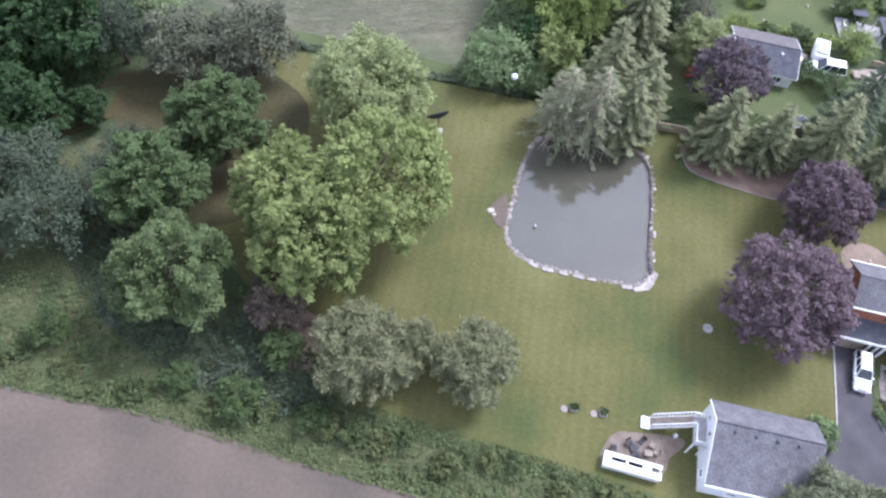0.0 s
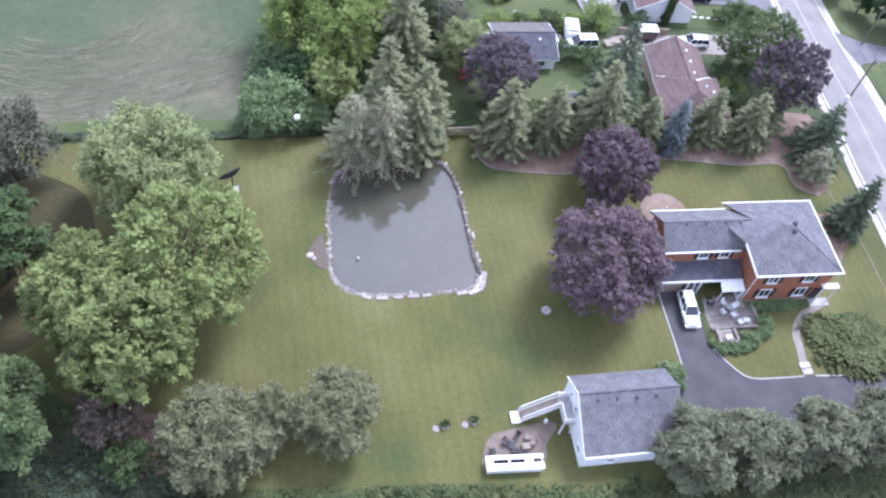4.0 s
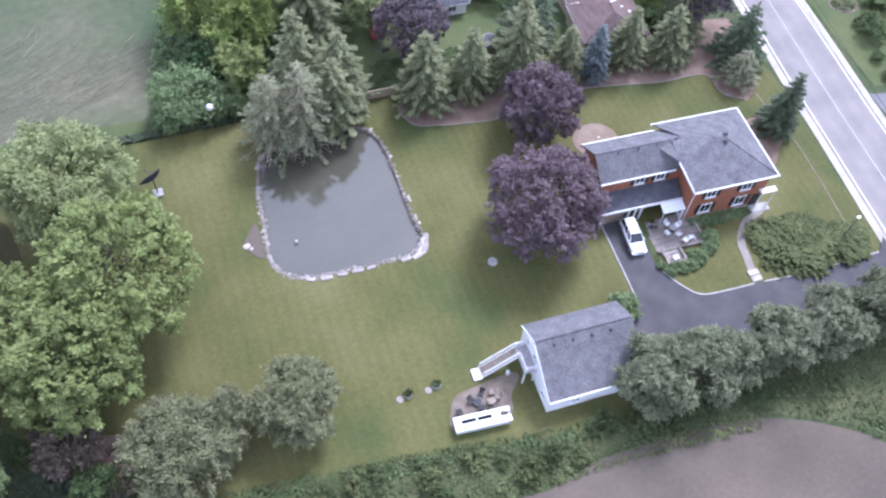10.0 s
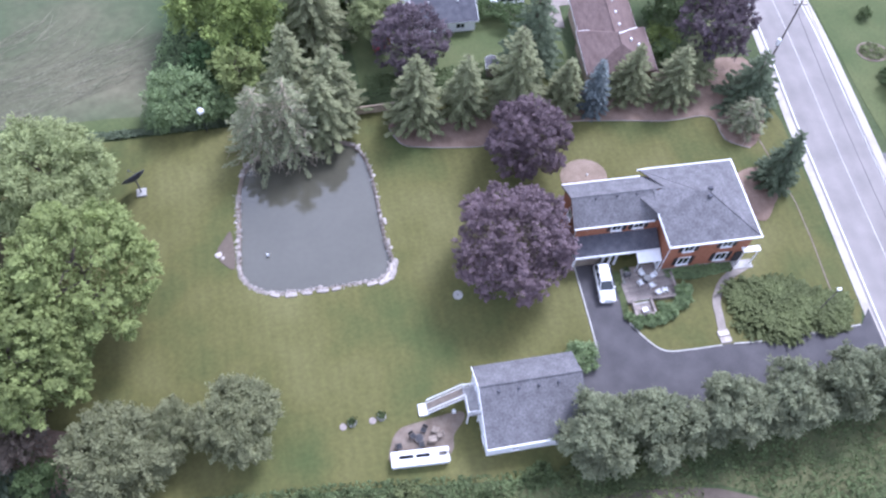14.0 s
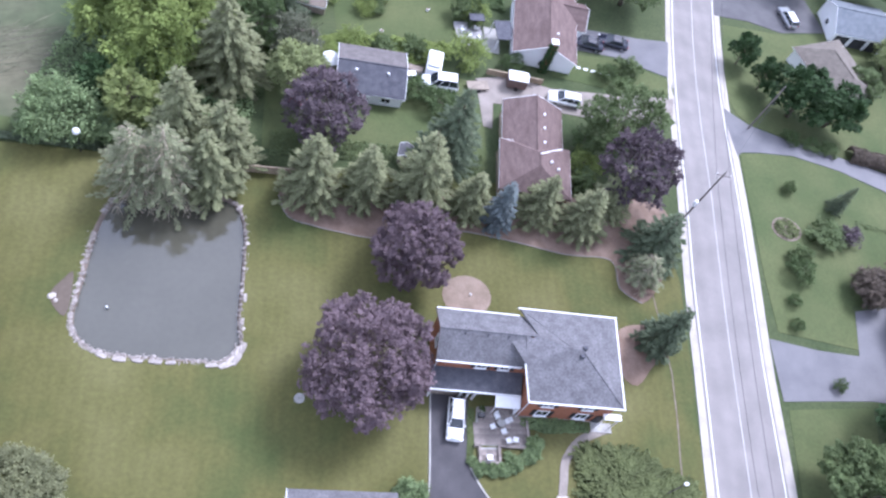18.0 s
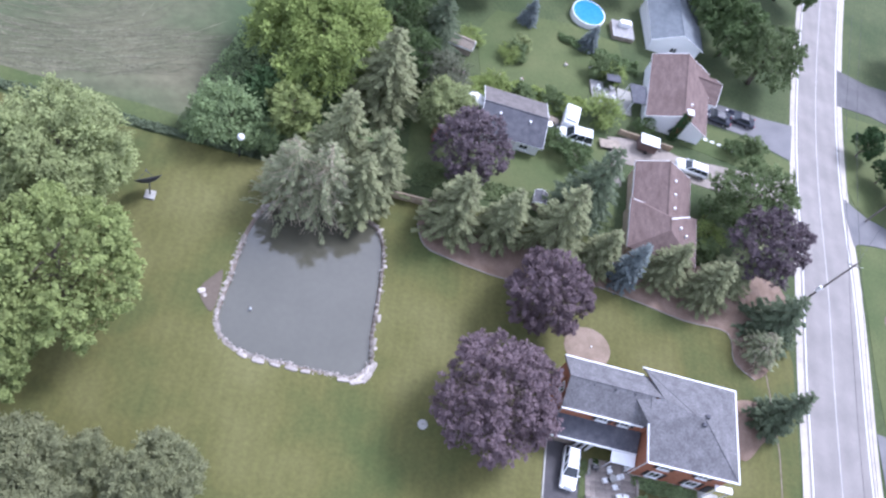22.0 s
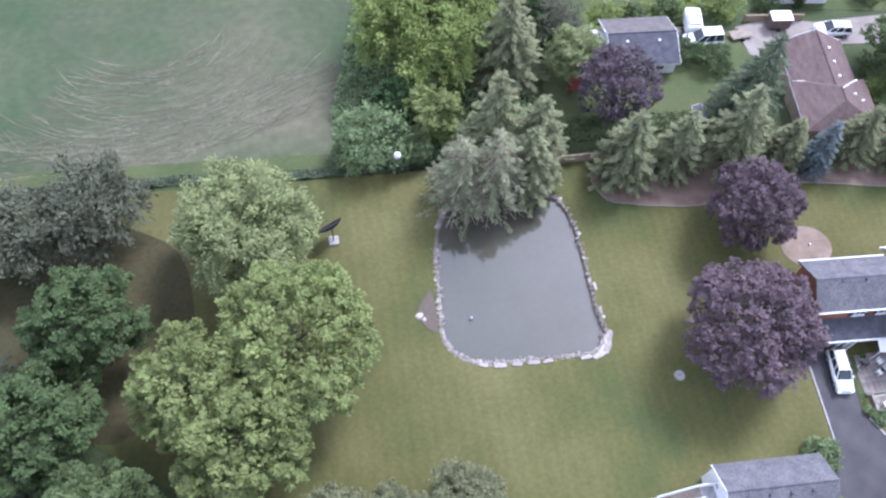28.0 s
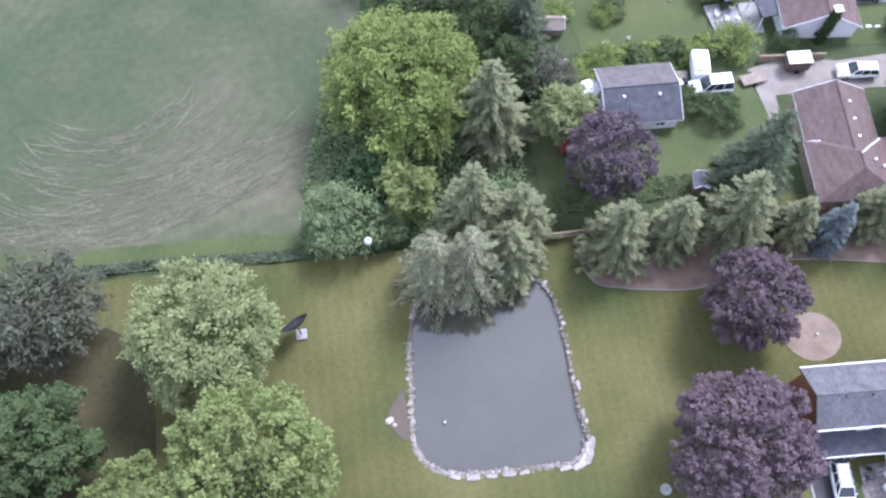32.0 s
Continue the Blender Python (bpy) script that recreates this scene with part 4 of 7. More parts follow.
        window(h, wx + 0.1, -2.95, 0.95, 1.4, 1.6, 'S', shutters=True)
    for wy in (-1.2, 3.4):
        for wz in (0.95, 3.8):
            window(h, 19.4, wy, wz, 1.3, 1.45, 'E', shutters=True)
    for wx in (2.5, 6.5, 11.5, 14.5, 17.5):
        for wz in (0.95, 3.8):
            window(h, wx, 5.85 if wx < 9 else 6.55, wz, 1.2, 1.35, 'N')
    window(h, 0.35, 3.1, 3.7, 1.1, 1.3, 'W')
    # entrance portico at the corner
    part("portico_roof", box(18.7, 20.75, -3.65, -2.96, 3.05, 3.2, 0.04), M["trim"], h)
    for px_ in (18.85, 20.55):
        part("portico_column", cyl(px_, -3.53, 0.15, 3.05, 0.08, 0.07, 12), M["trim"], h)
    part("portico_step", box(18.4, 20.8, -4.1, -3.0, -0.1, 0.17, 0.02), M["concrete"], h)
    door(h, 18.85, -2.95, 0.18, 1.0, 2.1, 'S', "shutter")
    part("foundation", box(9.92, 19.44, -2.99, 6.59, -0.4, 0.28), M["concrete"], h)
    # hanging basket bracket and downpipe
    part("downpipe", rod((9.88, -3.05, 0.1), (9.88, -3.05, 5.5), 0.05, n=8), M["trim"], h)
    part("downpipe", rod((0.2, 0.48, 2.6), (0.2, 0.48, 5.5), 0.05, n=8), M["trim"], h)
    return h


brick_house()


# ---- the white garage with outside stairs ----
def garage():
    g = top("garage", -14.72, -16.35, "white-sided garage with long grey saltbox roof", "garage", rz=-2.3)
    L, y0, y1, e0, e1, yr, zr = 10.1, -3.6, 4.2, 2.85, 3.85, 1.65, 5.55
    part("wall", prism([(y0, -0.2), (y1, -0.2), (y1, e1 - 0.22), (yr, zr - 0.22), (y0, e0 - 0.22)], 0.10, L), M["siding"], g)
    r1 = plate([(0.0, y0 - 0.12, e0 - 0.1), (L + 0.25, y0 - 0.12, e0 - 0.1), (L + 0.25, yr, zr), (0.0, yr, zr)], 0.14)
    part("roof", r1, M["shingle"], g)
    r2 = plate([(0.0, yr, zr), (L + 0.25, yr, zr), (L + 0.25, y1 + 0.3, e1 - 0.1), (0.0, y1 + 0.3, e1 - 0.1)], 0.14)
    part("roof", r2, M["shingle"], g)
    part("ridge_cap", rod((0, yr, zr + 0.01), (L + 0.25, yr, zr + 0.01), 0.10, n=6), M["shingle"], g)
    part("gutter", box(0, L + 0.25, y0 - 0.27, y0 - 0.125, e0 - 0.32, e0 - 0.08, 0.02), M["trim"], g)
    bm = bmesh.new()
    for a, za in ((y0 - 0.12, e0 - 0.1), (y1 + 0.3, e1 - 0.1)):
        prism([(a, za - 0.22), (a, za + 0.03), (yr, zr + 0.03), (yr, zr - 0.22)], -0.07, -0.005, bm)
    part("rake_board", bm, M["trim"], g)
    window(g, 0.10, 2.6, 3.0, 0.6, 0.9, 'W')
    door(g, 0.10, 0.9, 2.62, 0.9, 1.75, 'W')
    window(g, 0.03, 0.9, 3.25, 0.62, 0.95, 'W', bars=0, sill=False)
    window(g, 0.10, -2.2, 0.9, 0.9, 0.9, 'W')
    for k in range(2):
        part("garage_door", box(L, L + 0.05, -3.4 + 3.6 * k, -0.5 + 3.6 * k, 0.02, 2.2, 0.02), M["trim"], g)
    window(g, 3.0, y0, 0.9, 0.9, 0.8, 'S')
    for q in range(4):
        vx = 1.9 + 2.0 * q
        part("roof_vent", box(vx - 0.12, vx + 0.12, yr - 0.78, yr - 0.52, zr - 0.42, zr - 0.14, 0.03), M["shingle_dark"], g)
    # landing and stair
    part("landing", box(-1.25, 0.09, -0.1, 2.95, 2.45, 2.6, 0.01), M["deck"], g)
    for px_, py_ in ((-1.15, 0.0), (-1.15, 2.85), (-0.05, 0.0)):
        part("landing_post", box(px_ - 0.07, px_ + 0.07, py_ - 0.07, py_ + 0.07, -0.1, 3.6), M["trim"], g)
    for a, b in (((-1.15, 0.0), (-1.15, 1.7)), ((-1.15, 0.0), (0.1, 0.0)), ((-1.15, 2.85), (0.1, 2.85))):
        part("handrail", rod((*a, 3.55), (*b, 3.55), 0.05, n=6), M["trim"], g)
        n = 8
        for k in range(1, n):
            q = Vector(a).lerp(Vector(b), k / n)
            part("baluster", box(q.x - 0.025, q.x + 0.025, q.y - 0.025, q.y + 0.025, 2.6, 3.5), M["trim"], g)
    foot, head = Vector((-4.85, 2.1, 0.35)), Vector((-1.25, 2.35, 2.5))
    n = 12
    d2 = Vector((head.x - foot.x, head.y - foot.y)).normalized()
    nr = Vector((-d2.y, d2.x, 0)) * 0.55
    for k in range(n):
        c = foot.lerp(head, (k + 0.5) / n)
        t = Vector((d2.x, d2.y, 0)) * 0.17
        part("tread", plate([c - nr - t, c + t - nr, c + t + nr, c - t + nr], 0.05), M["wood"], g, "worn tan stair tread")
    for s in (-1, 1):
        a, b = foot + nr * s, head + nr * s
        bm = bmesh.new()
        v = [bm.verts.new(p) for p in (a + Vector((0, 0, -0.25)), b + Vector((0, 0, -0.25)), b + Vector((0, 0, 0.06)), a + Vector((0, 0, 0.06)))]
        f = bm.faces.new(v)
        ex = bmesh.ops.extrude_face_region(bm, geom=[f])
        for w in ex["geom"]:
            if isinstance(w, bmesh.types.BMVert):
                w.co += nr.normalized() * 0.06
        part("stringer", bm, M["trim"], g)
        part("handrail", rod(a + Vector((0, 0, 1.0)), b + Vector((0, 0, 1.05)), 0.06, n=6), M["trim"], g)
        for k in range(13):
            c = a.lerp(b, k / 12)
            part("baluster", box(c.x - 0.03, c.x + 0.03, c.y - 0.03, c.y + 0.03, c.z, c.z + 1.0), M["trim"], g)
    part("stair_landing", box(-5.75, -4.8, 1.45, 2.7, -0.1, 0.32, 0.02), M["white"], g)
    part("wall_lamp", box(-0.04, 0.095, -0.55, -0.4, 4.2, 4.45, 0.02), M["dark"], g)
    return g


garage()

# ---- trees ----
tree("purple", -7.3, 0.2, 11.0, 6.9, "broad copper-leaved maple, dark purple-brown, beside the house", leaves=17000, lobes=120, leaf=0.34, low=0.02, clump=0.052)
tree("purple", -1.8, 13.8, 10.0, 5.1, "round copper-leaved maple, dark purple, on the back lawn", leaves=13000, lobes=120, leaf=0.32, low=0.02, clump=0.060)
tree("plum", -12.0, 31.6, 10, 5.1, "dark purple plum tree behind the spruces", leaves=8000)
tree("plum", 26.6, 26.2, 12, 5.0, "dark purple maple beside the road")
tree("olive", 27.0, 34.6, 10, 6.0, "dull green maple beside the neighbour's drive", variant=3, leaves=9000)

SPR = "grey-green spruce in the long mulch bed"
for x, y, h, r, v in ((-13.1, 22.7, 12.0, 4.0, 0), (-7.0, 22.9, 10.8, 3.2, 1), (-0.7, 23.0, 14.0, 4.5, 2), (5.7, 22.0, 8.6, 2.8, 1), (14.3, 21.8, 9.6, 3.1, 0), (19.6, 20.5, 9.6, 3.5, 2), (24, 24, 9.5, 3.0, 1)):
    tree("spruce", x, y, h, r, SPR, "cone", variant=v, name="spruce_tree", leaf=0.5, low=0.15, group="spruces in the mulch bed")
tree("bluespruce", 9.1, 20.6, 9.2, 2.0, "slender pale blue spruce in the mulch bed", "cone", name="spruce_tree", whorls=22)
tree("darkspruce", 28.9, 17.9, 9.5, 3.9, "dark green cedar at the corner by the road", "cone", name="cedar_tree")
tree("greypine", 27.0, 14.2, 5.5, 2.8, "grey-brown dying spruce in the mulch bed", "cone", name="spruce_tree", whorls=30, sparse=0.7, leaf=0.33)
tree("darkspruce", 3.0, 28.6, 15.5, 4.5, "tall dark spruce behind the bed", "cone", name="spruce_tree", variant=1, whorls=28)
tree("darkspruce", 27.2, 5.4, 10.0, 2.6, "lone dark spruce in a mulch bed near the road", "cone", name="spruce_tree", variant=3, leaf=0.45)
tree("spruce", -27.6, 27.0, 15.6, 4.4, "tall grey-green spruce behind the pond", "cone", name="spruce_tree", variant=4, whorls=28, leaf=0.5)
tree("spruce", -22.9, 25.8, 12.4, 4.3, "grey-green spruce behind the pond", "cone", name="spruce_tree", variant=2, leaf=0.5)
tree("spruce", -24.4, 22.6, 11.2, 3.8, "spruce leaning over the pond's end", "cone", name="spruce_tree", variant=0, leaf=0.5)
tree("greypine", -32.0, 21.9, 11.2, 4.6, "bare grey-brown spruce over the pond", "cone", name="spruce_tree", variant=1, whorls=36, sparse=0.62, leaf=0.32)
tree("greypine", -28.5, 21.3, 12.8, 4.3, "thin grey-brown spruce over the pond", "cone", name="spruce_tree", variant=1, whorls=36, sparse=0.62, leaf=0.32)

HED = "pale green leafy bush in the north hedge"
for x, y, h, r in ((-40.6, 29.6, 6.0, 4.4), (-44.6, 28.8, 2.5, 1.6), (-36.6, 28.6, 4.2, 2.4)):
    tree("hedge", x, y, h, r, HED, variant=1, name="bush", category="bush", leaf=0.38, leaves=6000, lobes=30, low=0.03, clump=0.11)
tree("maple", -33.8, 31.4, 8.0, 3.4, "fresh green tree in the north hedge", variant=9, leaves=8000, lobes=44, leaf=0.40)
tree("wood", -37.4, 34.0, 6.5, 3.2, "dark green tree in the north hedge", leaves=5800, lobes=40, leaf=0.42, clump=0.12)
tree("lime", -32.8, 44.4, 12.5, 8.7, "broad bright yellow-green tree at the field's edge", leaves=16000, lobes=60, leaf=0.45, low=0.1, clump=0.075)
tree("spruce", -23.6, 39.8, 14.6, 5.1, "tall grey-green spruce beside the field", "cone", name="spruce_tree", variant=4, leaf=0.5)
tree("linden", -15.2, 38.5, 8.0, 3.4, "small pale green tree beside the shed", variant=3, leaves=5000)
tree("drab", -16.0, 45.4, 6.5, 3.2, "drooping grey-green tree in the far garden", leaves=5200, lobes=40, leaf=0.32, low=0.05, clump=0.13)
for x, y, h, r in ((-30.4, 56.4, 11, 5.2), (-23.4, 55.2, 11, 5.0), (-30, 70, 12, 6), (-22, 67, 12, 5.5), (-20, 46.6, 8, 3.4)):
    tree("green", x, y, h, r, "mid-green leafy tree at the far field edge", variant=5, leaves=7600, lobes=40)
tree("darkspruce", -17.4, 53.6, 11, 3.8, "dark spruce at the far garden's edge", "cone", name="spruce_tree", variant=1)

# the group at the west end of the lawn
tree("maple", -51.0, 3.6, 15.0, 7.9, "large light green maple with lobed crown", variant=0, leaves=17000, lobes=76, leaf=0.40, low=0.05, clump=0.062)
tree("maple", -56.2, -4.6, 14.0, 6.3, "light green maple grown into its neighbours", variant=1, leaves=14000, lobes=60, leaf=0.40, low=0.05, clump=0.072)
tree("maple", -60.0, 0.9, 13.6, 5.9, "light green maple grown into its neighbours", variant=2, leaves=13000, lobes=60, leaf=0.40, low=0.05, clump=0.075)
tree("green", -69.8, 8.8, 12, 5.5, "round mid-green tree on the west lawn", variant=3, leaves=11000, lobes=60, low=0.06)
tree("green", -73.6, -0.8, 12, 5.6, "round dark green tree on the west lawn", variant=3)
tree("linden", -54.9, 17.6, 12, 7.0, "pale grey-green linden tree on the lawn", leaves=15000, lobes=60, leaf=0.38, low=0.04, clump=0.07)
tree("olive", -68.3, -10.4, 12, 6.2, "olive-green tree at the garden's edge", variant=1, leaves=11000, lobes=34)
tree("brown", -58.5, -9.6, 6, 3.2, "thin brownish shrub under the maple", leaves=3000, name="bush", category="bush")
for x, y, h, r in ((-86.2, 20.4, 10, 4.2), (-83.5, -6.4, 9, 4.4), (-79.6, -1.8, 9, 4.0), (-79.2, 4.4, 7, 3.0), (-87.4, -1.4, 10, 4.6)):
    tree("grey", x, y, h, r, "thin grey-green tree in the west wood", leaves=3600, lobes=30, leaf=0.36, clump=0.16)
for x, y, h, r in ((-91.5, 18.4, 13, 5.6), (-97.5, 22, 14, 6.2), (-91.6, 6.4, 10, 5.0), (-86.6, 10.4, 5, 2.4), (-99, 12, 13, 6), (-97, -1, 12, 5.6), (-106, 20, 14, 6.5), (-108, 6, 14, 6), (-92, -9, 10, 5)):
    tree("wood", x, y, h, r, "dark green tree in the west wood", leaves=5800, lobes=40, leaf=0.42, clump=0.12)
for x, y, h, r in ((-85.6, 27.6, 9, 4.4), (-94, 28.5, 11, 5), (-102, 29, 12, 5.5)):
    tree("hedge", x, y, h, r, "pale yellow-green tree in the west wood", variant=2, leaves=6000, lobes=34, clump=0.14)
for x, y, h, r in ((-70.6, 22.4, 10, 5.2), (-78.2, 20.8, 9, 4.8)):
    tree("drab", x, y, h, r, "thin drab olive-grey tree on the west lawn", leaves=1700, lobes=40, leaf=0.32, low=0.05, clump=0.13)
SIL = "silvery grey-green round shrub at the garden's edge"
for x, y, h, r in ((-48.9, -14.2, 8, 4.9), (-43.8, -12.3, 6.2, 3.0), (-38.0, -12.6, 6.8, 4.2), (-46.3, -13.2, 5.5, 2.8)):
    tree("silver", x, y, h, r, SIL, name="shrub", category="shrub", leaves=13000, lobes=60, leaf=0.32, low=0.03, clump=0.08)
WIL = "grey-green willow-like tree along the driveway"
for x, y, h, r, v in ((-3.9, -20.9, 8, 4.1, 0), (2.4, -21.7, 7.4, 3.9, 1), (9.4, -21.6, 8, 3.6, 2), (15.8, -21.5, 7.4, 3.8, 1), (22.4, -21.3, 8.0, 3.5, 0), (27.4, -21.6, 7.0, 3.2, 2)):
    tree("willow", x, y, h, r, WIL, variant=v, leaves=10000, lobes=24, leaf=0.34, low=0.03, clump=0.085)
for x, y, h, r in ((-79.9, -16.5, 3.2, 2.0), (-56.7, -14.2, 3.2, 2.1), (-59.7, -19.6, 3.0, 2.2), (-66, -19, 2.2, 1.7), (-52, -20.5, 2.2, 1.6)):
    tree("green", x, y, h, r, "small green bush in the rough grass", variant=4, name="bush", category="bush", leaves=2500, lobes=14, leaf=0.3, low=0.03, clump=0.2)
jun = top("juniper", 20.6, -10.4, "broad low spreading yellow-green juniper beside the path", "shrub", rz=-6)
link_mesh("crown", juniper_crown(5.6, 3.9, 1.25), M["leaf_juniper"], jun)
part("trunk", rod((0, 0, -0.05), (0.2, 0.1, 0.6), 0.14, 0.07, 8), M["bark"], jun)
jun = top("juniper", 26.2, -12.2, "low spreading juniper at the bed's end", "shrub", rz=20)
link_mesh("crown", juniper_crown(2.6, 1.9, 1.0), M["leaf_juniper"], jun)
part("trunk", rod((0, 0, -0.05), (0.2, 0.1, 0.5), 0.12, 0.06, 8), M["bark"], jun)
tree("hedge", -2.3, -11.9, 1.6, 1.8, "round yellow-green bush beside the garage", variant=6, name="bush", category="bush", leaves=2500, lobes=16, leaf=0.28, low=0.02)

# gardens to the north and east
EAST = [("wood", 52.3, 55.0, 6, 2.4), ("wood", 54.5, 50.0, 6, 2.4), ("wood", 58.2, 45, 9, 4.8), ("wood", 64.4, 44, 8, 4.0), ("wood", 59.8, -5.4, 13, 7.6), ("wood", 61, -12, 13, 6.4), ("olive", 47.5, -12.8, 9, 6.0), ("wood", 70.0, -6, 12, 6.0), ("brown", 66.0, 16.2, 4, 2.9), ("brown", 60.0, 14.4, 4, 2.9), ("olive", 66.0, 8.6, 7, 4.4), ("green", 77, 24, 5, 3.8), ("olive", 83, 23, 5, 3.4), ("green", 86.9, 42, 6, 3.7), ("green", 100, 46, 9, 5), ("green", 98, 36, 8, 4), ("olive", 73, 52, 5, 3.8)]
for k, x, y, h, r in EAST:
    tree(k, x, y, h, r, "leafy tree in the garden across the road", variant={"green": 2, "olive": 1, "brown": 0, "wood": 0}[k], leaf=0.36 if k == "brown" else 0.42, leaves=5600)
for x, y, h, r in ((90.2, 67.0, 8, 3.0), (90.8, 63.5, 10, 3.2), (91.4, 60.0, 11, 3.6), (92.2, 56.2, 11, 3.7), (93.0, 52.4, 10, 3.6), (93.6, 48.6, 9, 3.4), (97.5, 55, 8, 3.0)):
    tree("darkspruce", x, y, h, r, "dark spruce across the road", "cone", name="spruce_tree", variant=1)
tree("linden", 82.0, 59.6, 6.0, 3.4, "pale drooping willow beside the outbuilding across the road", variant=3)
tree("bluespruce", 71, 19.6, 6, 2.0, "blue-grey spruce across the road", "cone", name="spruce_tree")
tree("darkspruce", 59.5, 27.6, 6, 1.4, "small dark spruce across the road", "cone", name="spruce_tree", variant=1)
for x, y, h, r, k in ((49.9, 16.4, 2.4, 2.0, "green"), (47.6, 8.8, 1.3, 1.0, "green"), (48.1, 12.2, 1.3, 1.0, "green"), (50.8, 18.8, 2.0, 1.5, "olive"), (56.0, 22.6, 2.2, 2.6, "olive"), (60, 22.4, 2.2, 1.6, "plum"), (52.8, 30.0, 1.6, 1.0, "olive"), (60, 38.8, 1.4, 1.6, "green"), (56.5, 39.8, 1.5, 1.5, "green"), (62.9, 38.6, 1.5, 1.4, "olive"), (51.2, 1.2, 1.5, 0.9, "green")):
    tree(k, x, y, h, r, "rounded garden bush across the road", variant=7, name="bush", category="bush", leaves=1800, lobes=14, leaf=0.26, low=0.03, clump=0.2)
for x, y, h, r, k in ((3.2, 38.2, 2.6, 2.6, "green"), (0.4, 40.0, 2.4, 2.2, "green"), (9.8, 56.6, 3.0, 1.8, "lime"), (14.4, 47.6, 2.4, 1.6, "green"), (3.0, 47.6, 1.8, 1.5, "lime"), (0.5, 48.5, 2.2, 1.8, "olive"), (-4, 48, 2, 1.8, "olive"), (-8, 49, 2.2, 1.8, "lime"), (-12, 46, 2.4, 2, "lime"), (-18, 44, 4, 2.6, "olive"), (7.6, 48.1, 3.6, 2.7, "lime"), (28.6, 47.6, 2.2, 1.8, "green"), (32.2, 49.4, 2.2, 2.0, "olive"), (21.8, 30.2, 2.4, 2.2, "lime"), (22.4, 33.8, 2.8, 2.2, "green"), (8.5, 57, 3, 2.4, "olive"), (-5.2, 57.4, 1.6, 1.6, "olive"), (-4.0, 59.0, 1.5, 1.3, "linden"), (-4.4, 55.9, 1.2, 1.1, "olive"), (-12, 57, 2, 1.8, "lime"), (-6, 56, 1.8, 1.6, "lime"), (21.5, 27.4, 2.0, 1.8, "olive")):
    tree(k, x, y, h, r, "leafy garden bush beside the neighbours' houses", variant=7, name="bush", category="bush", leaves=1800, lobes=14, leaf=0.26, low=0.03, clump=0.2)
tree("olive", 34.6, 65.0, 11, 5.4, "dull green tree beside the road", variant=2)
for x, y, h, r in ((30, 70, 10, 5), (26, 78, 12, 6), (12, 82, 12, 6), (-2, 84, 12, 6), (-12, 70, 10, 5), (-16, 80, 12, 6), (2, 92, 12, 6), (44, 90, 12, 6), (70, 80, 12, 6), (84, 78, 12, 6), (100, 70, 12, 6)):
    tree("green", x, y, h, r, "green tree in the far gardens", variant=2)
for x, y in ((-3.2, 65.0), (6.4, 62.6)):
    tree("bluespruce", x, y, 5.0, 1.5, "blue-grey spruce in the far garden", "cone", name="spruce_tree")


# ---- neighbours ----
gable_house("shed", -5.8, 41.6, -3, 8.2, 7.3, 2.5, 3.9, "white-sided outbuilding with slate-grey roof", "outbuilding", roof="shingle_dark", roof_back="shingle_drab", vents=2)
gable_house("bungalow", 14.8, 33.3, 84, 9.0, 7.4, 2.7, 4.6, "bungalow with brown shingle roof and white ridge", "house", wall="fence", roof="shingle_brown", vents=3)
wing = gable_house("bungalow", 14.4, 27.6, 84, 7.0, 8.6, 2.7, 4.7, "brown hip-roofed wing of the bungalow with pale valley flashing", "house", wall="fence", roof="shingle_brown", hip=2.9)
part("valley_flashing", rod((0.75, 0.0, 4.84), (3.55, -3.5, 2.86), 0.11, n=6), M["trim"], wing)
part("valley_flashing", rod((3.6, 4.3, 2.74), (3.6, 2.2, 2.80), 0.09, n=6), M["trim"], wing)
for u, v, z in ((0.2, -1.6, 4.05), (-0.4, -2.6, 3.6)):
    part("roof_vent", box(u - 0.14, u + 0.14, v - 0.14, v + 0.14, z, z + 0.4, 0.03), M["white"], wing)
gable_house("bungalow", 19.6, 54.4, 82.5, 12.2, 8.8, 3.0, 5.2, "white bungalow with brown shingle roof", "house", roof="shingle_brown", vents=1)
gable_house("bungalow_porch", 24.3, 57.6, -7, 3.4, 5.0, 2.8, 4.3, "brown-roofed front gable of the white bungalow", "porch", roof="shingle_brown", windows=False)
gable_house("garage", 20.8, 71.6, 92, 10, 8.2, 3.0, 5.0, "white garage with pale blue-grey roof beyond the bungalow", "garage", roof="shingle_pale")
barn = gable_house("outbuilding", 78.3, 67.6, -5, 9.8, 7.6, 3.0, 4.8, "white outbuilding with blue-grey roof and open bays drawn as dark panels", "outbuilding", roof="shingle_pale", windows=False)
# dark panels on the closed wall paint the shade inside open bays
for u in (-3.2, 0.0, 3.2):
    part("open_bay", box(u - 1.25, u + 1.25, -3.86, -3.803, 0.0, 2.3, 0.01), M["dark"], barn, "dark panel painting the shade inside an open garage bay")
    part("bay_post", box(u + 1.45, u + 1.65, -3.9, -3.805, 0.0, 2.5), M["trim"], barn)
window(barn, -4.9, 0, 1.0, 1.2, 1.1, 'W')
gable_house("bungalow", 68.8, 54.0, -72, 11.4, 9.2, 2.8, 4.6, "tan hip-roofed bungalow across the road", "house", roof="shingle_tan", hip=3.2)
gable_house("outbuilding", 84.6, 28.0, -4, 10, 4.2, 2.4, 3.4, "long tan-roofed outbuilding across the road", "outbuilding", roof="shingle_tan")
gable_house("house", 81.2, 7.8, 80, 11, 9, 4.5, 7.0, "white house with grey-blue roof across the road", "house", roof="shingle_pale")


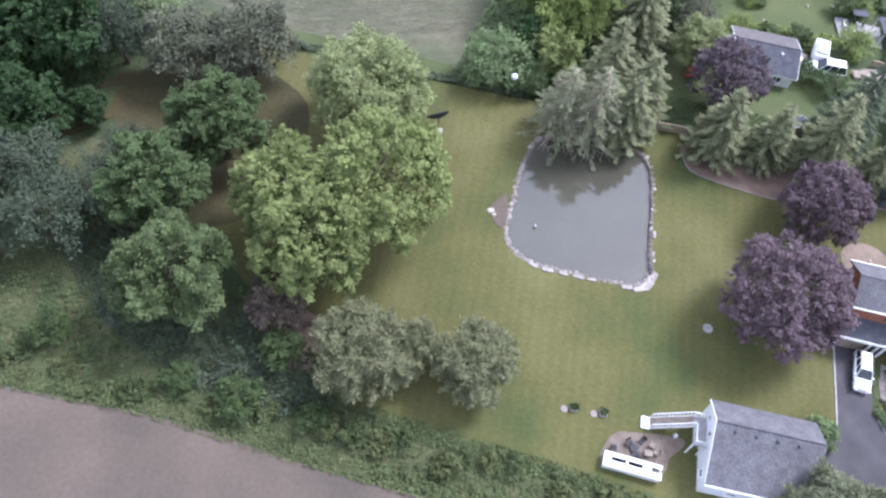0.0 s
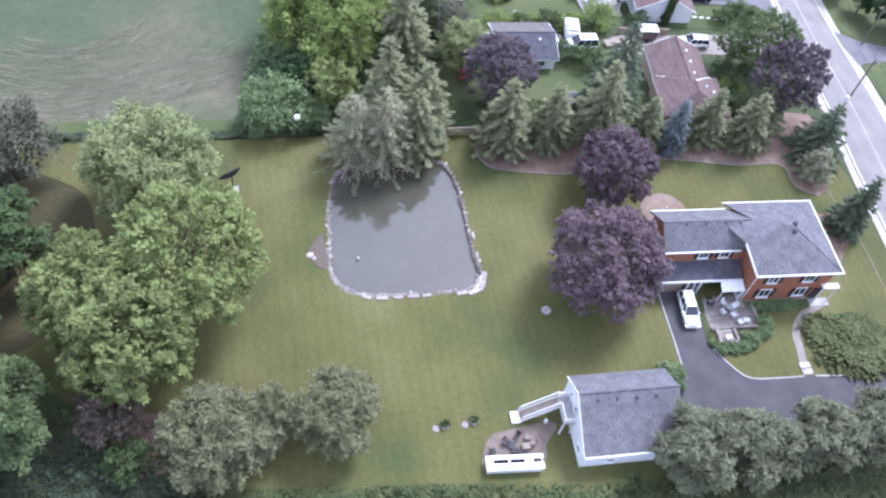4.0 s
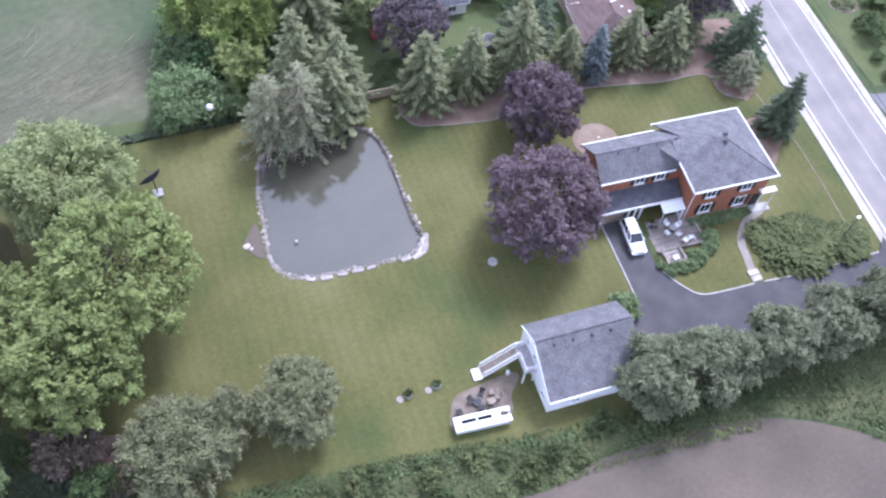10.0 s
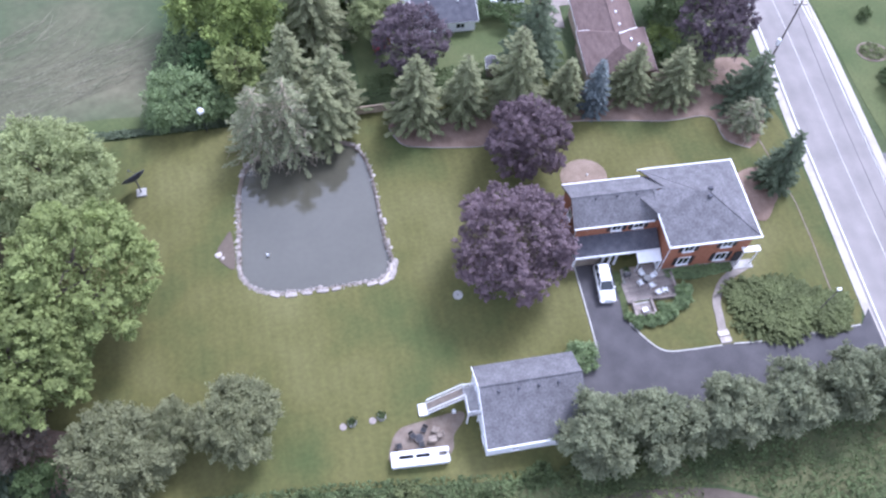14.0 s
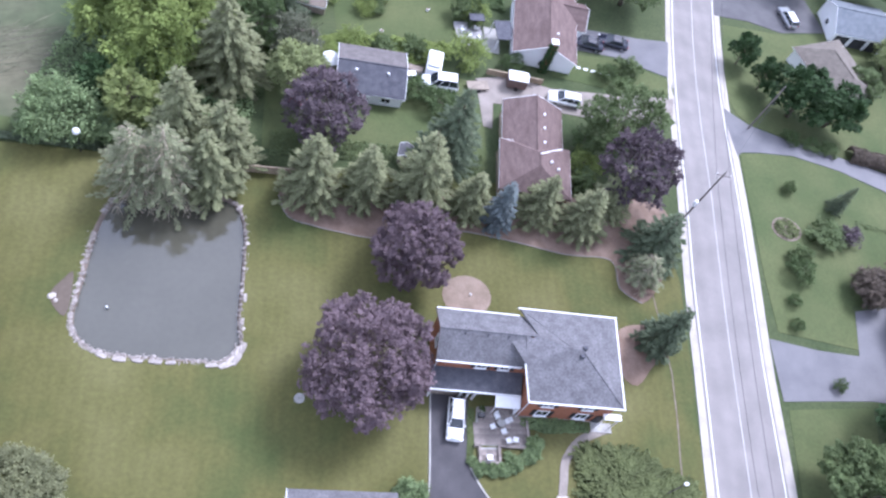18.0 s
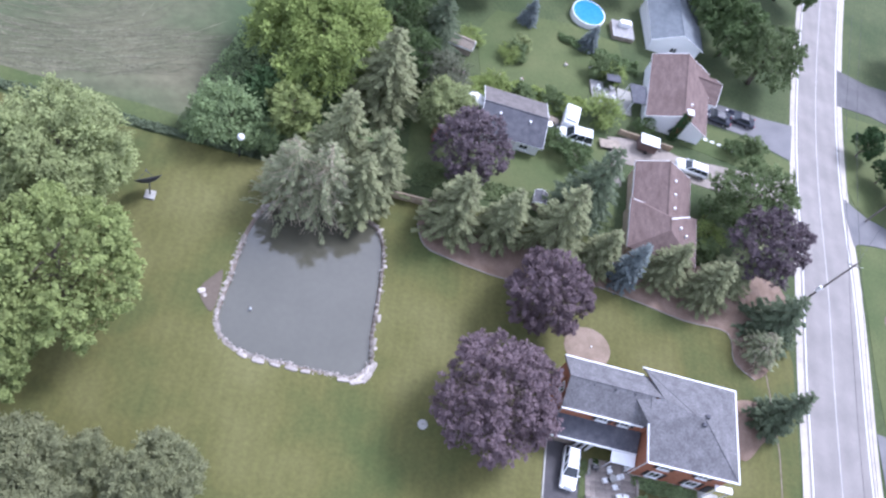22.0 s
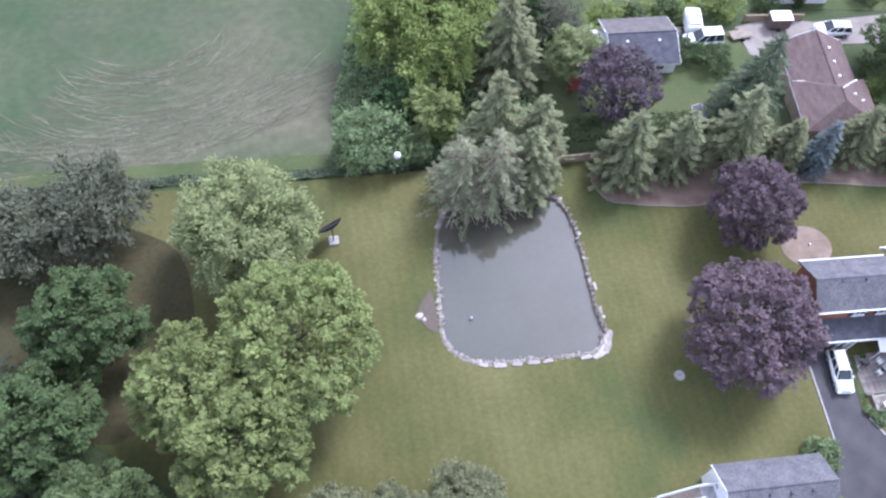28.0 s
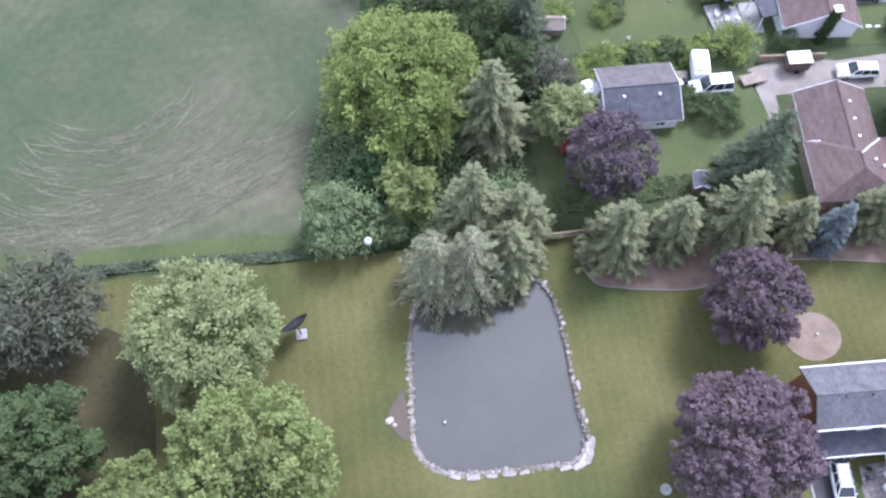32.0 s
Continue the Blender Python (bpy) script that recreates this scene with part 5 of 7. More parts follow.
# ---- drives and gardens beyond ----
sheet("side_road", [(46.6, 45.2), (46.6, 35.4), (47.6, 36.2), (50.5, 36.6), (56.2, 36.9), (63.7, 35.2), (71.0, 32.2), (72.5, 25.5), (76, 25.3), (78, 30.5), (90, 30.5), (110, 31), (110, 36), (97, 36.0), (78, 35.4), (72.6, 35.8), (62.8, 38.4), (55.3, 40.3), (50.6, 41.8), (48.6, 43.4)], M["lane"], 0.06, "pale gravel lane leading off the road", "lane")
sheet("side_drive", [(43.2, 7), (50, 5.8), (56, 5.4), (57.6, 11.7), (64.8, 13), (66.5, 7), (70, 3), (72, 0), (66, -1), (55.7, -0.5), (43, -1)], M["lane"], 0.06, "pale gravel drive of the house across the road", "drive")
sheet("side_drive", [(52.5, 76), (50.6, 66), (58, 66), (64, 64.5), (73.4, 66.5), (72, 74.5), (60, 74)], M["greydrive"], 0.06, "dark drive of the far house across the road", "drive")
sheet("side_drive", [(9, 44.8), (9.2, 36), (10.4, 35.8), (11, 40.4), (20, 40.0), (28, 39.2), (37.6, 40.2), (39.0, 45.2), (30, 44.6), (20, 44.4), (14, 46)], M["palegravel"], 0.06, "pale pinkish gravel drive beside the bungalow", "drive")
sheet("side_drive", [(24.6, 53.2), (31, 52.6), (39.2, 49.6), (41.2, 57.6), (36, 57.4), (26.8, 58.0)], M["lane"], 0.06, "pale drive with two parked cars", "drive")
GARD = material("far_lawn", (0.063, 0.086, 0.029), (0.104, 0.118, 0.046), scale=0.12, fine=2.5, fine_amt=0.12, bump=0.3)
sheet("far_lawn", [(-11, 60), (-10, 50.5), (6, 51), (7.5, 57), (13, 59), (12, 66), (4, 67.5), (-8, 66)], GARD, 0.04, "mown bright green back lawn", "lawn")
sheet("far_lawn", [(-19, 29), (9, 28.6), (9.4, 37), (8.6, 44), (-1, 45.8), (-19, 46)], GARD, 0.03, "mown green back garden of the outbuilding", "lawn")
sheet("far_lawn", [(21.5, 52.2), (20.5, 47.0), (30, 45.4), (39.4, 46.0), (39.6, 49.0), (31, 52.0)], GARD, 0.04, "mown green front lawn of the bungalow", "lawn")
sheet("far_lawn", [(47.2, 35.9), (46.0, 28), (45.0, 16), (44.8, 8), (56.5, 6.2), (57.4, 12.4), (65, 14), (71, 22), (71.8, 26), (70.8, 31.8), (63.4, 34.9), (56.2, 36.6), (50.5, 36.4)], GARD, 0.04, "mown bright green lawn across the road", "lawn")
sheet("far_lawn", [(43.4, -2), (55.6, -1.4), (54, -12), (46, -24), (41.2, -24), (42.2, -12)], GARD, 0.04, "mown green verge across the road", "lawn")
sheet("far_lawn", [(52.5, 64), (48.4, 48), (49.0, 43.8), (51, 42.0), (55.6, 40.5), (63, 38.6), (72.8, 36.1), (78, 35.8), (96, 36.4), (98, 60), (84, 72), (74, 73), (73, 66), (64, 64)], GARD, 0.035, "mown green garden across the road", "lawn")
sheet("trodden_strip", smooth_loop([(28.45, 14), (29.1, 2), (28.1, -8), (27.6, -12.6), (27.45, -12.6), (27.95, -8), (28.95, 2), (28.3, 14)], 2), M["gravel"], 0.065, "thin pale worn line in the front lawn", "path")
ribbon("front_bed", [(10.6, -4.1), (14, -4.3), (17.6, -4.5)], 0.8, M["rough"], 0.11, "narrow planted bed along the brick wall", "flower bed")


# ---- stones of the pond ----
def stone_mesh(name, seed, sx, sy, sz):
    bm = bmesh.new()
    bmesh.ops.create_icosphere(bm, subdivisions=2, radius=0.5)
    r = random.Random(seed)
    ph = [r.uniform(0, 6) for _ in range(6)]
    for v in bm.verts:
        k = 1 + 0.16 * math.sin(v.co.x * 6 + ph[0]) + 0.14 * math.sin(v.co.y * 7 + ph[1]) + 0.10 * math.sin(v.co.z * 8 + ph[2])
        q = v.co * k
        q.z = max(-0.3, min(0.34, q.z))
        v.co = Vector((q.x * sx, q.y * sy, q.z * sz))
    bmesh.ops.recalc_face_normals(bm, faces=bm.faces)
    me = bpy.data.meshes.new(name)
    bm.to_mesh(me)
    bm.free()
    me.materials.append(M["stone"])
    return me


STONES = [stone_mesh("stone", k, 1, 0.75 + 0.1 * (k % 3), 0.7) for k in range(6)]
rs = random.Random(5)


def put_stone(x, y, s, flat=1.0, zoff=0.0, label="pale rounded stone on the pond's edge"):
    ob = new("stone", STONES[rs.randrange(6)])
    ob.matrix_basis = Matrix.Translation((x, y, gz(x, y) + 0.02 + zoff)) @ Matrix.Rotation(rs.uniform(0, 6.28), 4, 'Z') @ Matrix.Diagonal((s, s, s * flat, 1))
    tagged(ob, label, "stone", "stones round the pond")


EDGE = smooth_loop([(p[0], p[1]) for p in POND], 2)
pebbles = []
for i, p in enumerate(EDGE):
    x, y = inset([p], 0.1)[0]
    west, south, east = x < -34, y < 3.4, x > -21.4
    if y > 21 or (west and 15.8 < y < 18.4):
        continue
    bare = (south and -27.2 < x < -24.8) or (east and 3.4 < y < 21)
    for _ in range(1 if bare else (3 if south or (west and y < 12) else 2)):
        s = min(0.52, 0.12 + rs.expovariate(8.5))
        put_stone(x + rs.gauss(0, 0.14), y + rs.gauss(0, 0.14), s, rs.uniform(0.35, 0.7))
    for _ in range(7 if bare else 16):
        pebbles.append((x + rs.gauss(0, 0.16), y + rs.gauss(0, 0.16), rs.uniform(0.05, 0.17)))
verts, faces = [], []
for x, y, s in pebbles:
    a, n = rs.uniform(0, 6.28), len(verts)
    z = gz(x, y) + 0.04
    for k in range(5):
        q = a + k * math.tau / 5
        verts.append((x + s * math.cos(q) * rs.uniform(0.8, 1.3), y + s * math.sin(q) * rs.uniform(0.6, 1.0), z - 0.02))
    verts.append((x, y, z + s * 0.7))
    faces += [(n + k, n + (k + 1) % 5, n + 5) for k in range(5)]
me = bpy.data.meshes.new("pebbles")
me.from_pydata(verts, [], faces)
tagged(link_mesh("pebbles", me, M["stone"], None), "pale pebbles strewn along the pond's edge", "pebbles", kind="stuff")


def slab_mesh(name, seed):
    """A broad flat stone with a chipped outline."""
    r = random.Random(seed)
    n = 9
    ring = [(0.5 * math.copysign(abs(math.cos(a)) ** 0.55, math.cos(a)) * r.uniform(0.85, 1.05), 0.5 * math.copysign(abs(math.sin(a)) ** 0.55, math.sin(a)) * r.uniform(0.85, 1.05)) for a in (math.tau * k / n for k in range(n))]
    verts = [(x, y, -0.5) for x, y in ring] + [(x, y, 0.3) for x, y in ring] + [(x * 0.88, y * 0.84, 0.5 + r.uniform(-0.08, 0.08)) for x, y in ring]
    faces = [(w * n + k, w * n + (k + 1) % n, (w + 1) * n + (k + 1) % n, (w + 1) * n + k) for w in (0, 1) for k in range(n)] + [tuple(range(2 * n, 3 * n))]
    me = bpy.data.meshes.new(name)
    me.from_pydata(verts, [], faces)
    me.materials.append(M["stone"])
    return me


SLABS = [slab_mesh("stone_slab", 40 + k) for k in range(4)]
for k, (x, y, ln, wd, turn) in enumerate(((-21.0, 1.35, 1.7, 0.7, 22), (-20.0, 2.0, 1.6, 0.75, 58), (-19.5, 3.2, 1.5, 0.7, 72), (-20.5, 1.9, 1.3, 0.6, 40), (-19.9, 2.9, 1.3, 0.55, 66), (-22.4, 1.25, 1.3, 0.5, 6), (-27.9, 1.45, 1.5, 0.55, -3), (-26.4, 1.4, 1.2, 0.45, 4), (-29.6, 1.5, 1.2, 0.45, -6), (-31.3, 1.6, 1.4, 0.6, -4), (-33.0, 1.9, 1.1, 0.5, -18), (-19.7, 6.2, 1.0, 0.4, 85), (-19.6, 9.0, 1.1, 0.4, 92))):
    ob = new("stone_slab", SLABS[k % 4])
    ob.matrix_basis = pose(x, y, gz(x, y) + 0.08, 0, 0, turn) @ Matrix.Diagonal((ln, wd, 0.22, 1))
    tagged(ob, "broad flat pale slab on the pond's edge", "stone", "slabs round the pond")
put_stone(-38.6, 8.2, 0.8, 0.7, 0.05, "large pale rock standing alone beside the pond")
put_stone(-38.2, 7.7, 0.45, 0.7, 0.02, "small rock beside the large one")

b = top("float_buoy", -33.3, 7.3, "small white float lying on the pond", "buoy", z=-0.51)
bm = bmesh.new()
bmesh.ops.create_uvsphere(bm, u_segments=14, v_segments=8, radius=0.24)
for v in bm.verts:
    v.co.x *= 0.6
    v.co.y *= 0.6
    v.co.z = v.co.z * 1.7 + 0.2
part("float", bm, M["white"], b, smooth=True)
part("ring", cyl(0, 0, 0.08, 0.16, 0.17, 0.17, 12), M["dark"], b)


# ---- garden ornaments ----
def well_cover():
    e = top("well_cover", -13.5, -2.0, "round pale concrete well cover in the lawn", "well cover", z=gz(-13.5, -2))
    part("ring", cyl(0, 0, -0.1, 0.16, 0.56, 0.54, 28), M["concrete"], e)
    part("lid", cyl(0, 0, 0.163, 0.22, 0.50, 0.48, 28), M["concrete"], e)
    part("handle", rod((-0.12, 0, 0.25), (0.12, 0, 0.25), 0.025, n=6), M["dark"], e)


well_cover()


def dish_antenna():
    x, y = -46.6, 18.3
    e = top("satellite_dish", x, y, "large dark mesh satellite dish on a post", "satellite dish")
    part("footing", box(-0.55, 0.55, -0.55, 0.55, -0.1, 0.30, 0.03), M["concrete"], e)
    part("mast", cyl(0, 0, 0.3, 2.5, 0.08, 0.07, 10), M["shingle_dark"], e)
    bm = bmesh.new()
    rings, seg, R = 5, 24, 1.5
    grid = []
    for i in range(rings + 1):
        r = R * i / rings
        grid.append([bm.verts.new((r * math.cos(a / seg * math.tau), r * math.sin(a / seg * math.tau), 0.24 * r * r)) for a in range(seg)] if i else [bm.verts.new((0, 0, 0))])
    for a in range(seg):
        bm.faces.new((grid[0][0], grid[1][a], grid[1][(a + 1) % seg]))
        for i in range(1, rings):
            bm.faces.new((grid[i][a], grid[i + 1][a], grid[i + 1][(a + 1) % seg], grid[i][(a + 1) % seg]))
    ex = bmesh.ops.solidify(bm, geom=bm.faces[:], thickness=0.03)
    tilt = Matrix.Translation((0, 0, 2.55)) @ Vector((-0.42, 0.72, 0.55)).to_track_quat("Z", "Y").to_matrix().to_4x4()
    bm.transform(tilt)
    part("dish", bm, M["shingle_dark"], e, smooth=True)
    for a in range(3):
        p = tilt @ Vector((1.3 * math.cos(a * 2.09), 1.3 * math.sin(a * 2.09), 0.4))
        part("strut", rod(p, tilt @ Vector((0, 0, 1.3)), 0.02, n=5), M["shingle_dark"], e)
    k = cyl(0, 0, 1.25, 1.5, 0.09, 0.07, 8)
    k.transform(tilt)
    part("feed_horn", k, M["shingle_dark"], e)


dish_antenna()

g = top("globe_lamp", -38.6, 26.2, "white globe lamp on a dark post by the hedge", "lamp post")
part("post", cyl(0, 0, -0.1, 3.35, 0.07, 0.05, 10), M["dark"], g)
part("collar", cyl(0, 0, 3.3, 3.42, 0.16, 0.14, 12), M["dark"], g)
bm = bmesh.new()
bmesh.ops.create_uvsphere(bm, u_segments=20, v_segments=12, radius=0.42)
bm.transform(Matrix.Translation((0, 0, 3.8)))
part("globe", bm, M["white"], g, smooth=True)

for x, y in ((-27.7, -14.0), (-24.7, -13.95)):
    e = top("septic_lid", x, y, "pale concrete lid with a clump of dark grass beside it", "septic lid", group="lids in the lawn")
    part("lid", cyl(-0.4, -0.15, -0.05, 0.12, 0.40, 0.36, 16), M["paver"], e)
    part("rim", cyl(0.55, 0.1, -0.05, 0.35, 0.5, 0.42, 16), M["concrete"], e)
    n = 260
    pts = np.stack([0.55 + rng.normal(size=n) * 0.2, 0.1 + rng.normal(size=n) * 0.18, rng.uniform(0.25, 0.6, n)], 1)
    link_mesh("grass_tuft", quads_mesh("grass_tuft", pts, rng.normal(size=(n, 3)), rng.uniform(0.1, 0.24, n)), M["leaf_weed"], e)

e = top("compost_bin", -54.6, -11.0, "dark timber frame standing under the shrubs", "frame", rz=20)
for a, c in ((-0.9, -0.6), (0.9, -0.6), (-0.9, 0.6), (0.9, 0.6)):
    part("post", box(a - 0.06, a + 0.06, c - 0.06, c + 0.06, -0.1, 1.5), M["bark"], e)
for z in (0.3, 0.8, 1.3):
    for c in (-0.6, 0.6):
        part("rail", box(-0.9, 0.9, c - 0.03, c + 0.03, z, z + 0.14), M["bark"], e)


# ---- vehicles ----
def car(name, x, y, rz, label, paint, L=4.65, W=1.86, H=1.72, suv=True, rails=True):
    """A parked car; its nose points along local +x."""
    e = top(name, x, y, label, "car", z=gz(x, y) + 0.09, rz=rz)
    hl = L / 2
    hood, belt = 0.95 if suv else 0.85, 1.05 if suv else 0.92
    prof = [(-hl, 0.42), (-hl + 0.1, 0.30), (hl - 0.12, 0.30), (hl, 0.45), (hl - 0.03, 0.72), (hl - 0.25, hood - 0.06), (hl - 1.25, belt), (-hl + 0.05, belt), (-hl - 0.02, 0.75)]
    bm = prism(prof, -W / 2, W / 2, axis='Y')
    bmesh.ops.bevel(bm, geom=[ed for ed in bm.edges], offset=0.06, segments=2, affect='EDGES')
    body = part("body", bm, M[paint], e, smooth=True)
    top_z, cab0, cab1 = H, -hl + (0.06 if suv else 0.7), hl - 1.2
    r0, r1 = cab0 + (0.28 if suv else 0.55), cab1 - 0.85
    wi, wt = W / 2 - 0.06, W / 2 - 0.24

    def frustum(z0, z1, a0, a1, b0, b1, w0, w1):
        bm = bmesh.new()
        lo = [bm.verts.new(p) for p in ((a0, -w0, z0), (a1, -w0, z0), (a1, w0, z0), (a0, w0, z0))]
        hi = [bm.verts.new(p) for p in ((b0, -w1, z1), (b1, -w1, z1), (b1, w1, z1), (b0, w1, z1))]
        bm.faces.new(lo[::-1])
        bm.faces.new(hi)
        for i in range(4):
            j = (i + 1) % 4
            bm.faces.new((lo[i], lo[j], hi[j], hi[i]))
        return bm
    cabin = frustum(belt - 0.01, top_z - 0.07, cab0, cab1, r0, r1, wi, wt)
    part("cabin_glass", cabin, M["glass"], e)
    rf = frustum(top_z - 0.068, top_z, r0 - 0.03, r1 + 0.05, r0 + 0.05, r1 - 0.08, wt + 0.02, wt - 0.05)
    part("roof", rf, M[paint], e)
    for s in (-1, 1):
        for u in (0.0, 0.36, 0.70, 1.0):
            a = Vector((cab0 + (cab1 - cab0) * u, s * (wi + 0.005), belt - 0.02))
            b_ = Vector((r0 + (r1 - r0) * u, s * (wt + 0.01), top_z - 0.05))
            part("pillar", rod(a, b_, 0.045, n=6), M[paint], e)
        for ax in (hl - 0.92, -hl + 0.85):
            wh = rod((ax, s * (W / 2 - 0.2), 0.33), (ax, s * (W / 2 + 0.015), 0.33), 0.34, n=18)
            ty = part("wheel", wh, M["tyre"], e)
            part("rim", rod((ax, s * (W / 2 + 0.012), 0.33), (ax, s * (W / 2 + 0.03), 0.33), 0.21, n=14), M["rim"], ty)
        part("headlight", box(hl - 0.2, hl + 0.005, s * 0.68 - 0.2, s * 0.68 + 0.2, 0.64, 0.78, 0.03), M["rim"], e)
        part("tail_light", box(-hl - 0.03, -hl + 0.1, s * 0.74 - 0.1, s * 0.74 + 0.1, 0.75, 1.0, 0.02), M["red"], e)
        part("mirror", box(cab1 - 0.35, cab1 - 0.2, s * (W / 2 + 0.08) - 0.09, s * (W / 2 + 0.08) + 0.09, belt, belt + 0.16, 0.03), M[paint], e)
        if rails:
            part("roof_rail", rod((r0 + 0.1, s * (wt - 0.1), top_z + 0.05), (r1 - 0.1, s * (wt - 0.1), top_z + 0.05), 0.025, n=6), M["dark"], e)
    part("bumper", box(hl - 0.1, hl + 0.05, -W / 2 + 0.12, W / 2 - 0.12, 0.32, 0.5, 0.04), M[paint], e)
    part("number_plate", box(hl + 0.052, hl + 0.065, -0.2, 0.2, 0.38, 0.5), M["white"], e)
    return e


car("suv", 2.65, -4.1, -97, "white sport utility car parked on the driveway", "carwhite", L=4.5, W=1.72)
car("suv", 21.3, 42.0, 172, "silver-white car parked on the gravel drive", "carwhite")
car("sedan", 27.0, 54.2, 170, "black car parked on the neighbour's drive", "cardark", H=1.5, suv=False, rails=False)
car("sedan", 31.2, 55.2, 170, "dark car parked behind another", "cardark", H=1.5, suv=False, rails=False)
car("van", 3.6, 42.5, 178, "white van beside the outbuilding", "carwhite", L=5.0, W=1.95, H=2.1, rails=False)
car("suv", 66.0, 68.0, 100, "silver car on the far drive", "carsilver")

e = top("pickup_camper", 3.0, 45.6, "white and dark parked truck camper", "camper", rz=80)
part("body", box(-2.0, 1.6, -1.0, 1.0, 0.5, 2.1, 0.12), M["white"], e)
part("windscreen", box(1.0, 1.62, -0.85, 0.85, 1.3, 1.9, 0.05), M["glass"], e)
part("roof_box", box(-1.6, 0.4, -0.8, 0.8, 2.103, 2.4, 0.06), M["carsilver"], e)
for ax in (-1.3, 1.0):
    for s in (-1, 1):
        part("wheel", rod((ax, s * 0.8, 0.33), (ax, s * 1.02, 0.33), 0.33, n=14), M["tyre"], e)

e = top("utility_trailer", 14.6, 44.2, "reddish-brown box trailer with a white lid", "trailer", rz=-5)
part("box", box(-1.35, 1.35, -0.85, 0.85, 0.45, 1.95, 0.03), M["shingle_brown"], e)
part("lid", box(-1.42, 1.42, -0.9, 0.9, 1.953, 2.1, 0.04), M["white"], e)
for s in (-1, 1):
    part("wheel", rod((0, s * 0.86, 0.3), (0, s * 1.05, 0.3), 0.3, n=14), M["tyre"], e)
part("tow_bar", rod((1.35, 0, 0.5), (2.3, 0, 0.45), 0.05, n=6), M["dark"], e)
e = top("storage_box", -0.2, 43.6, "silver storage box beside the outbuilding", "box", rz=8)
part("body", box(-0.6, 0.6, -0.4, 0.4, 0, 0.8, 0.03), M["carsilver"], e)
part("lid", box(-0.64, 0.64, -0.44, 0.44, 0.803, 0.88, 0.02), M["white"], e)
e = top("board_stack", 0.4, 45.2, "low stack of pale boards in the yard", "boards", rz=-12)
for k in range(5):
    part("board", box(-1.2, 1.2, -0.5 + 0.21 * k, -0.32 + 0.21 * k, 0, 0.3 + 0.04 * (k % 2)), M["wood"], e)
e = top("wheelbarrow", 1.4, 44.0, "dark wheelbarrow in the yard", "wheelbarrow", rz=40)
part("tray", plate([(-0.5, -0.35, 0.6), (0.5, -0.3, 0.6), (0.5, 0.3, 0.6), (-0.5, 0.35, 0.6)], 0.25), M["dark"], e)
part("wheel", rod((0.7, -0.05, 0.2), (0.7, 0.05, 0.2), 0.2, n=12), M["tyre"], e)
for s in (-1, 1):
    part("handle", rod((0.7, s * 0.08, 0.2), (-1.0, s * 0.3, 0.65), 0.025, n=6), M["wood"], e)
e = top("flat_trailer", 9.0, 43.0, "low pale trailer on the drive", "trailer", rz=8)
part("bed", box(-1.5, 1.5, -0.75, 0.75, 0.45, 0.6, 0.02), M["wood"], e)
for s in (-1, 1):
    part("wheel", rod((0, s * 0.78, 0.28), (0, s * 0.95, 0.28), 0.28, n=14), M["tyre"], e)


# ---- patio of the brick house ----
def patio():
    z = 0.10
    e = top("patio", 4.6, -6.6, "raised patio of brown-grey square pavers", "patio", z=gz(5, -5), kind="structure")
    part("slab", plate([(0.6, 4.1, z), (0.0, 0.0, z), (5.9, -0.2, z), (5.9, 4.1, z)], 0.2), M["concrete"], e)
    part("slab", plate([(0.7, -0.25, z), (0.6, -1.7, z), (2.5, -1.8, z), (2.6, -0.25, z)], 0.2), M["concrete"], e)
    me = bpy.data.meshes.new("paver")
    bm = box(-0.285, 0.285, -0.285, 0.285, 0, 0.045, 0.012)
    bm.to_mesh(me)
    bm.free()
    me.materials.append(M["paver"])
    r = random.Random(3)
    for i in range(10):
        for j in range(7):
            x, y = 0.36 + i * 0.59, 0.32 + j * 0.59
            if x < 0.14 * y or x > 5.75 or y > 4.0:
                continue
            o = new("paver", me)
            o.parent = e
            o.location = (x, y, z + r.uniform(0.0, 0.012))
    for i in range(3):
        for j in range(2):
            o = new("paver", me)
            o.parent = e
            o.location = (1.05 + i * 0.59, -1.35 + j * 0.59, z + r.uniform(0.0, 0.012))
    # low walls
    for a, b in (((0.0, -0.1), (0.65, -0.15)), ((2.65, -0.15), (5.95, -0.35)), ((6.0, -0.3), (5.95, 2.6)), ((0.55, -0.2), (0.5, -1.85)), ((0.5, -1.9), (2.6, -1.95)), ((2.65, -1.9), (2.65, -0.2))):
        a, b = Vector(a), Vector(b)
        n = max(1, round((b - a).length / 0.5))
        for k in range(n):
            p, q = a.lerp(b, k / n), a.lerp(b, (k + 0.96) / n)
            d = Vector((-(q - p).y, (q - p).x)).normalized() * 0.13
            part("wall_block", plate([(*(p + d), 0.48), (*(q + d), 0.48), (*(q - d), 0.48), (*(p - d), 0.48)], 0.55), M["paver"], e)
    return e


patio()


def patio_chair(x, y, rz, z, mat="white", label="pale garden chair on the patio", group="chairs on the patio"):
    e = top("garden_chair", x, y, label, "chair", z=z, rz=rz, group=group)
    part("seat", box(-0.26, 0.26, -0.26, 0.26, 0.40, 0.45, 0.015), M[mat], e)
    bm = box(-0.26, 0.26, 0.24, 0.29, 0.45, 0.98, 0.015)
    bm.transform(Matrix.Rotation(radians(-8), 4, 'X'))
    part("backrest", bm, M[mat], e)
    for a in (-0.23, 0.23):
        for c in (-0.23, 0.23):
            part("leg", rod((a, c, 0), (a, c, 0.4), 0.02, n=6), M[mat], e)
        part("armrest", box(a - 0.03, a + 0.03, -0.24, 0.24, 0.62, 0.66), M[mat], e)


